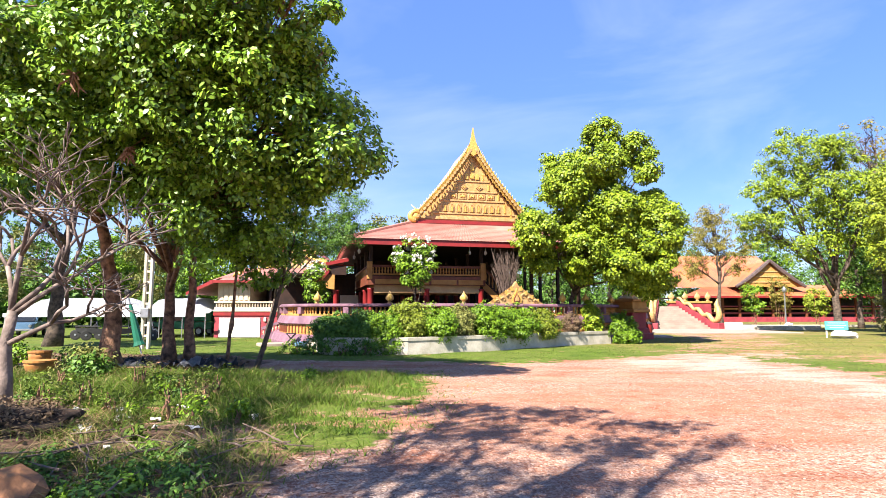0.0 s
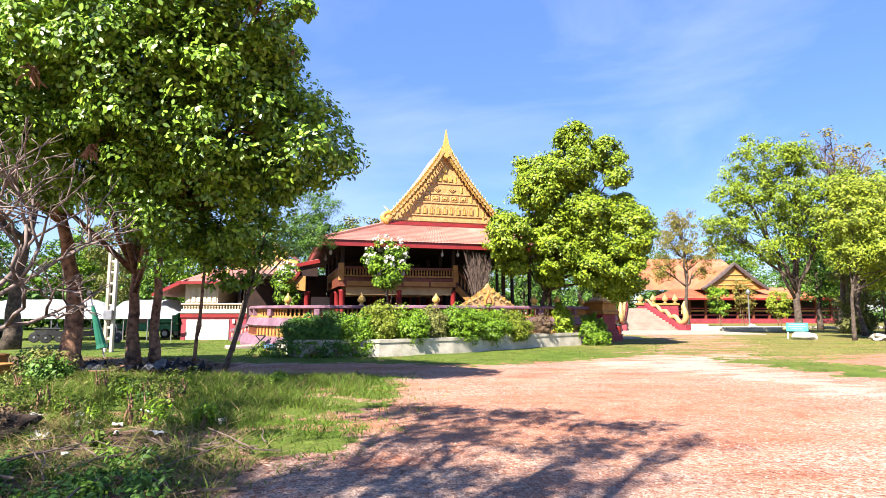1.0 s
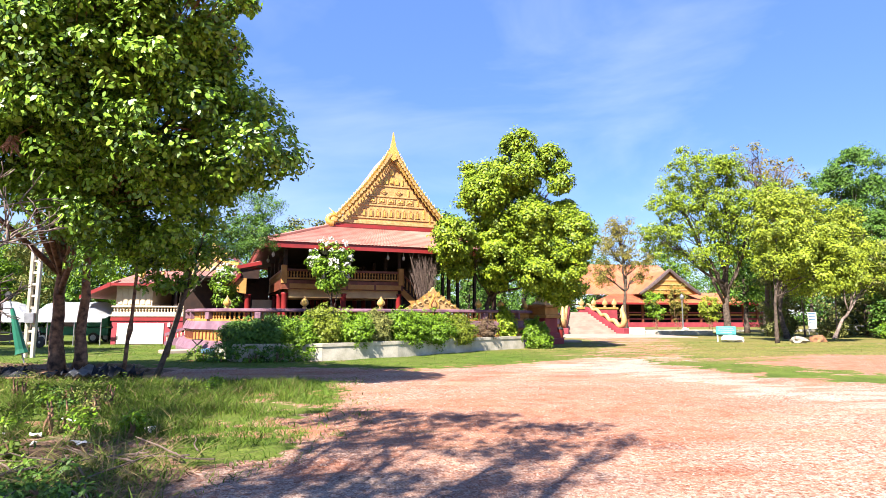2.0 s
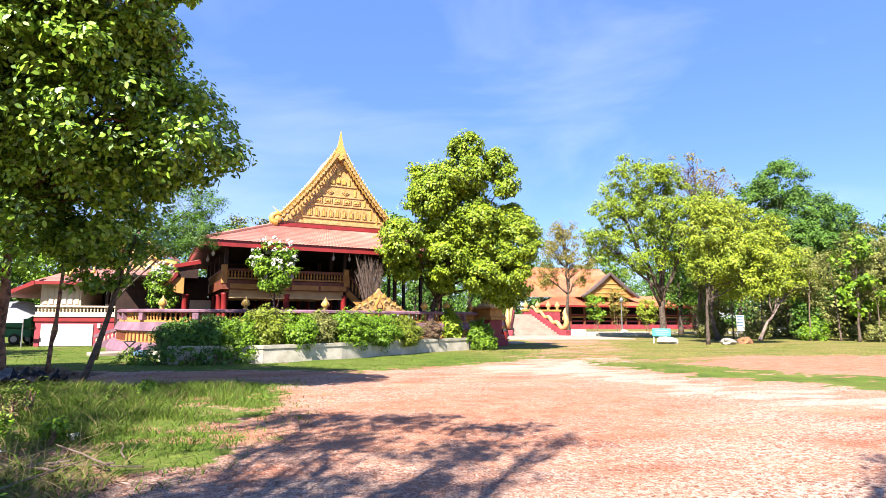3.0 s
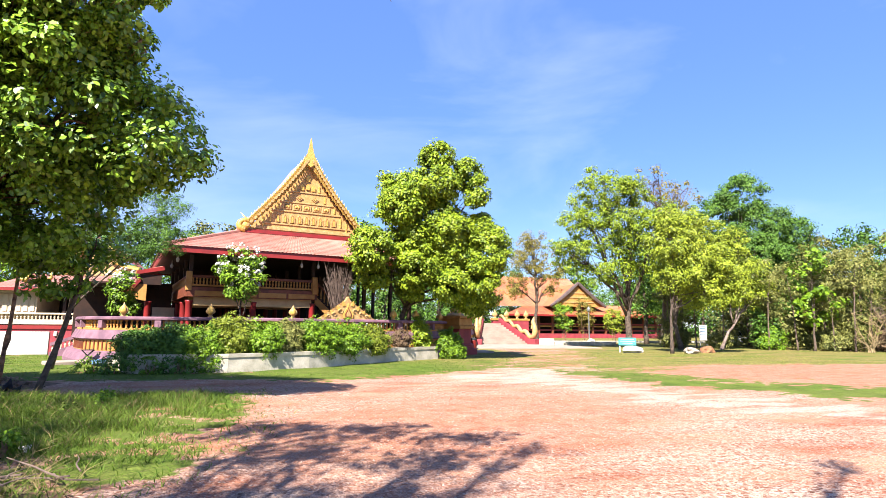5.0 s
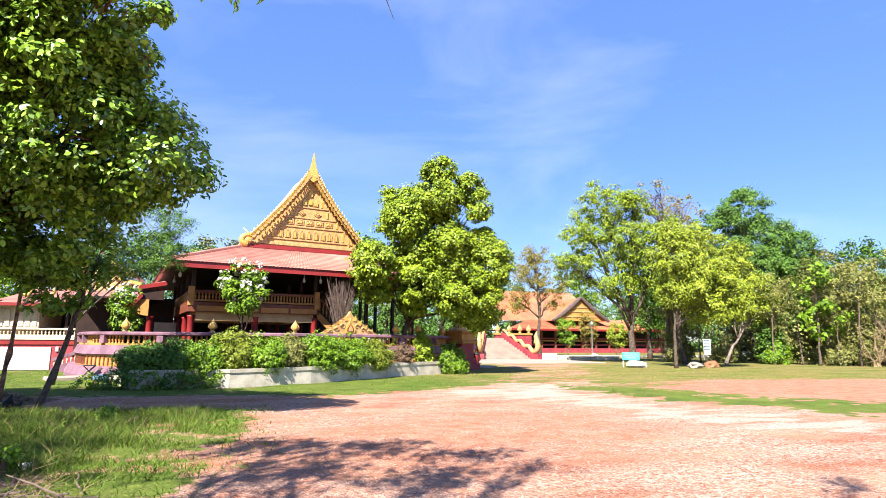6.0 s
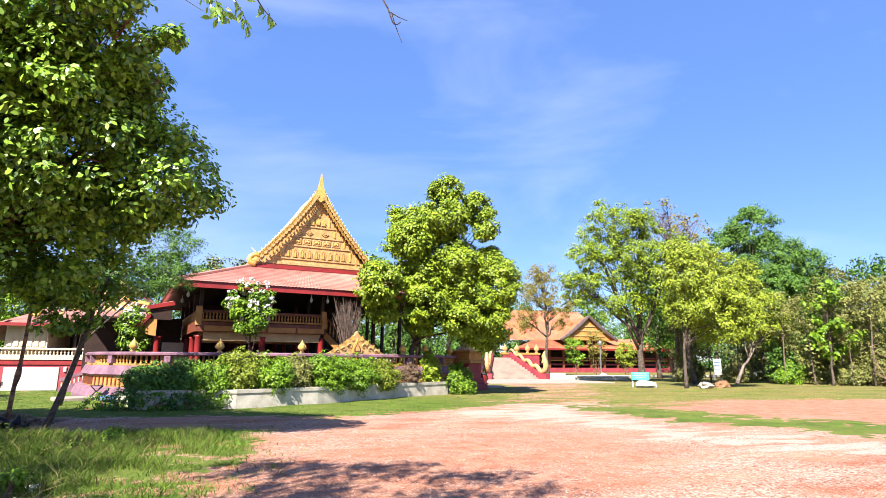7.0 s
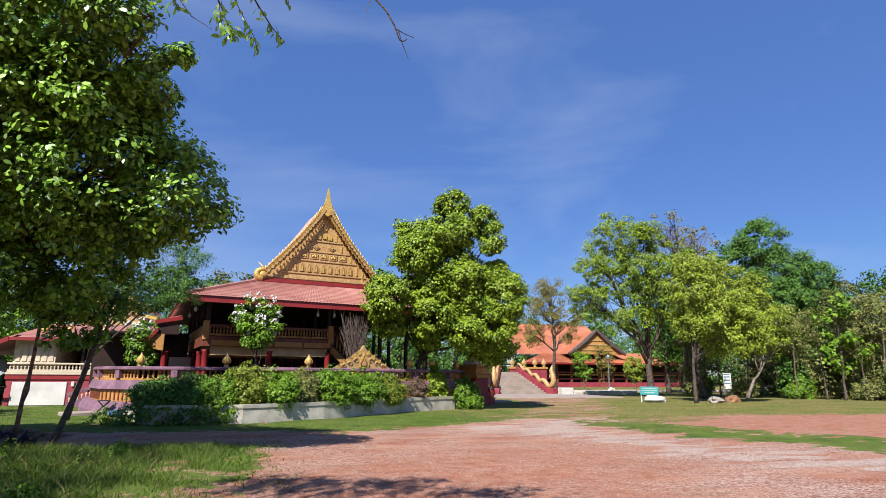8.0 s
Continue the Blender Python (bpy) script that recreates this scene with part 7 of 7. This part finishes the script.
for i in range(14):
    s = thing("litter_scrap", pose(rng.uniform(-6.0, -2.5), rng.uniform(6.5, 9.5), 0.05, rng.uniform(-20, 20), rng.uniform(-20, 20), rng.uniform(0, 180)), "torn pale scrap of rubbish in the weeds", "rubbish", "litter scraps")
    k = rng.uniform(0.04, 0.13)
    bm = bmesh.new()
    bmesh.ops.create_grid(bm, x_segments=3, y_segments=3, size=k)
    for v in bm.verts:
        v.co.z = rng.uniform(-0.03, 0.03)
    bmesh.ops.solidify(bm, geom=bm.faces[:], thickness=0.004)
    part("scrap", bm, M_WHITE, s)

# leafy shrubs round the pots and trunks
for i, (x, y, h) in enumerate(((-11.6, 15.6, 0.7), (-10.0, 15.8, 0.55), (-9.0, 14.6, 0.6), (-12.6, 16.4, 0.8), (-8.4, 13.6, 0.5))):
    bush("leafy_shrub", "low leafy shrub growing round the clay pots", (x, y, 0), [(0, 0, h * 0.6, h * 0.8, h * 0.7, h * 0.5)], (L_HEDGE, L_DEEP, L_OLIVE)[i % 3], 40, 260 + i, size=0.11, spread=0.16, per=30, stems=4, ratio=0.5, group="leafy shrubs")
# leafy weeds
for i in range(22):
    x, y = rng.uniform(-9.5, -2.6), rng.uniform(5.2, 13.0)
    if x < -0.95 * y:
        continue
    h = rng.uniform(0.15, 0.34)
    bush("weed_plant", "leafy green weed growing in the rough grass", (x, y, 0), [(0, 0, h * 0.6, h * 0.6, h * 0.6, h * 0.5)], (L_HEDGE, L_DEEP, L_GRASS)[i % 3], 12, 300 + i, size=0.07, spread=0.1, per=24, stems=3, ratio=0.5, group="weed plants", category="weed")


for i in range(16):
    x, y = rng.uniform(-4.2, -2.0), rng.uniform(4.7, 6.7)
    h = rng.uniform(0.1, 0.2)
    bush("creeping_weed", "low dark green creeping weed by the stones", (x, y, 0), [(0, 0, h * 0.6, h * 1.1, h * 0.9, h * 0.55)], (L_BIG, L_DEEP, L_DEEP)[i % 3], 16, 360 + i, size=0.058, spread=0.1, per=20, stems=2, ratio=0.5, group="creeping weeds", category="weed")
for i in range(16):
    x, y = rng.uniform(-9.0, -4.0), rng.uniform(8.2, 12.5)
    h = rng.uniform(0.3, 0.55)
    bush("tall_weed", "tall thin weed with pale stems in the rough grass", (x, y, 0), [(0, 0, h * 0.7, h * 0.5, h * 0.5, h * 0.5)], (L_GRASS, L_OLIVE)[i % 2], 12, 400 + i, size=0.06, spread=0.12, per=22, stems=5, ratio=0.4, group="tall weeds", category="weed")


def blades(name, label, pts, height, width, material, seed, lean=0.45):
    """Single upright blades of grass, two faces each, as one object."""
    rng = np.random.default_rng(seed)
    n = len(pts)
    a = rng.uniform(0, 2 * math.pi, n)
    s = np.stack([np.cos(a), np.sin(a), np.zeros(n)], 1)
    h = (height * rng.uniform(0.35, 1.15, n))[:, None]
    d = np.stack([rng.normal(0, lean, n), rng.normal(0, lean, n), np.ones(n)], 1)
    w = width * rng.uniform(0.6, 1.3, (n, 1))
    mid = pts + d * h * 0.55 * (0.7, 0.7, 1)
    tip = pts + d * h * (1.35, 1.35, 0.92)
    v = np.stack([pts - s * w * 0.5, pts + s * w * 0.5, mid + s * w * 0.45, mid - s * w * 0.45, tip], 1).reshape(-1, 3)
    b = np.arange(n)[:, None] * 5
    f = np.concatenate([b + (0, 1, 2), b + (0, 2, 3), b + (3, 2, 4)])
    ob = fast_mesh(name, v, f, material)
    return tagged(ob, label, "grass", kind="stuff")


def scatter(poly, box_, n, seed, density=None):
    rng = np.random.default_rng(seed)
    x, y = rng.uniform(box_[0], box_[1], n), rng.uniform(box_[2], box_[3], n)
    wob = np.array([noise.noise((p * 0.9, q * 0.9, 5.0)) for p, q in zip(x, y)])
    keep = inside(x + wob * 0.7, y + wob * 0.5, poly) & (x > -1.05 * y - 1)
    if density:
        keep &= rng.uniform(size=n) < np.clip(0.5 + density * wob, 0.05, 1)
    z = np.array([ground_z(p, q) for p, q in zip(x[keep], y[keep])])
    return np.stack([x[keep], y[keep], z - 0.01], 1)


TALL = [(-0.9, 14.2), (-1.0, 11.5), (-1.6, 9.2), (-2.6, 8.0), (-4.4, 8.2), (-5.5, 9.6), (-9.5, 10.5), (-12, 15), (-6, 14.9)]
DEBRIS = [(-1.7, 4.6), (-1.6, 6.6), (-2.8, 8.2), (-5.0, 9.0), (-10, 11.5), (-11, 4.6)]
blades("rough_grass", "tall rough green grass beside the yard", scatter(TALL, (-11, 0.3, 6.0, 15.4), 80000, 1, 1.6), 0.25, 0.011, L_GRASS, 2, 0.65)
blades("rough_grass", "shorter green grass beside the yard", scatter(WEEDS, (-9, 0.4, 4.5, 15.4), 60000, 3, 1.5), 0.12, 0.012, L_LAWN, 4, 0.8)
blades("rough_grass", "thin green grass growing through the dead stalks", scatter(DEBRIS, (-10, -1.5, 4.5, 11.5), 15000, 25, 1.5), 0.2, 0.011, L_GRASS, 26, 0.8)
blades("dry_grass", "dry straw-coloured grass and stalks", scatter(DEBRIS, (-10, -1.5, 4.5, 11.5), 16000, 5, 1.2), 0.22, 0.012, L_STRAW, 6, 1.7)
blades("dry_grass", "yellowed straw among the tall grass", scatter(TALL, (-11, 0.3, 6.0, 15.4), 7000, 35, 1.8), 0.34, 0.01, L_STRAW, 36, 0.8)
deb = scatter(DEBRIS, (-10, -1.5, 4.5, 11.5), 9000, 15, 1.4)
deb = np.concatenate([deb + (0, 0, 0.02), np.tile((0.0, 0.0, 1.0), (len(deb), 1))], 1)
tagged(leaves("fallen_leaves", deb, 0.09, L_DRY, None, 16, 0.6, droop=0.0), "dry brown leaves strewn under the weeds", "leaf litter", kind="stuff")
lit = scatter(LITTER, (-14, -4.5, 13, 21.5), 9000, 17, 1.4)
lit = np.concatenate([lit + (0, 0, 0.02), np.tile((0.0, 0.0, 1.0), (len(lit), 1))], 1)
tagged(leaves("fallen_leaves", lit, 0.11, L_DRY, None, 18, 0.6, droop=0.0), "dry brown leaves round the tree trunks", "leaf litter", kind="stuff")
turf = scatter(LAWN, (-16, 30, 15, 34), 120000, 7, 0.8)
turf = turf[~inside(turf[:, 0], turf[:, 1], REDSOIL)]
tired = turf[:, 0] + turf[:, 1] + 3.0 * np.sin(turf[:, 1] * 0.7) > 34
blades("lawn", "mown green lawn before the terrace", turf[~tired], 0.06, 0.018, L_LAWN, 8, 0.7)
blades("dry_lawn", "short sun-dried yellowish grass under the far trees", turf[tired], 0.06, 0.018, L_DRYLAWN, 28, 0.7)
blades("edge_tufts", "thin grass creeping onto the gravel", scatter([(-2.2, 4.4), (-0.2, 7), (0.4, 9), (0.4, 12), (0.3, 15.5), (-3, 15.5), (-3, 4.4)], (-3, 0.6, 4.4, 15.5), 5000, 9, 1.6), 0.09, 0.012, L_GRASS, 10, 0.9)

# loose pebbles on the nearer yard
rng = np.random.default_rng(12)
k = 15000
px, py = rng.uniform(-3, 9, k), 4.2 + 9.0 * rng.uniform(0, 1, k) ** 1.4
keep = ~inside(px, py, WEEDS)
px, py = px[keep], py[keep]
k = len(px)
pz = np.array([ground_z(a, b) for a, b in zip(px, py)])
sz = 0.006 + 0.016 * rng.uniform(0, 1, k) ** 3
ov = np.array([(1, 0, 0), (0, 1, 0), (-1, 0, 0), (0, -1, 0), (0, 0, 0.7), (0, 0, -0.7)])
vv = (np.stack([px, py, pz], 1)[:, None] + ov * sz[:, None, None] * rng.uniform(0.6, 1.4, (k, 6, 1))).reshape(-1, 3)
of = np.array([(0, 1, 4), (1, 2, 4), (2, 3, 4), (3, 0, 4), (1, 0, 5), (2, 1, 5), (3, 2, 5), (0, 3, 5)])
ff = (np.arange(k)[:, None, None] * 6 + of).reshape(-1, 3)
M_PEBBLE = mat("mixed_pebbles", (0.384, 0.285, 0.229), (0.211, 0.124, 0.093), scale=25, rough=0.9, fine=90)
tagged(fast_mesh("pebbles", vv, ff, M_PEBBLE), "loose pink and grey gravel on the yard", "gravel", kind="stuff")
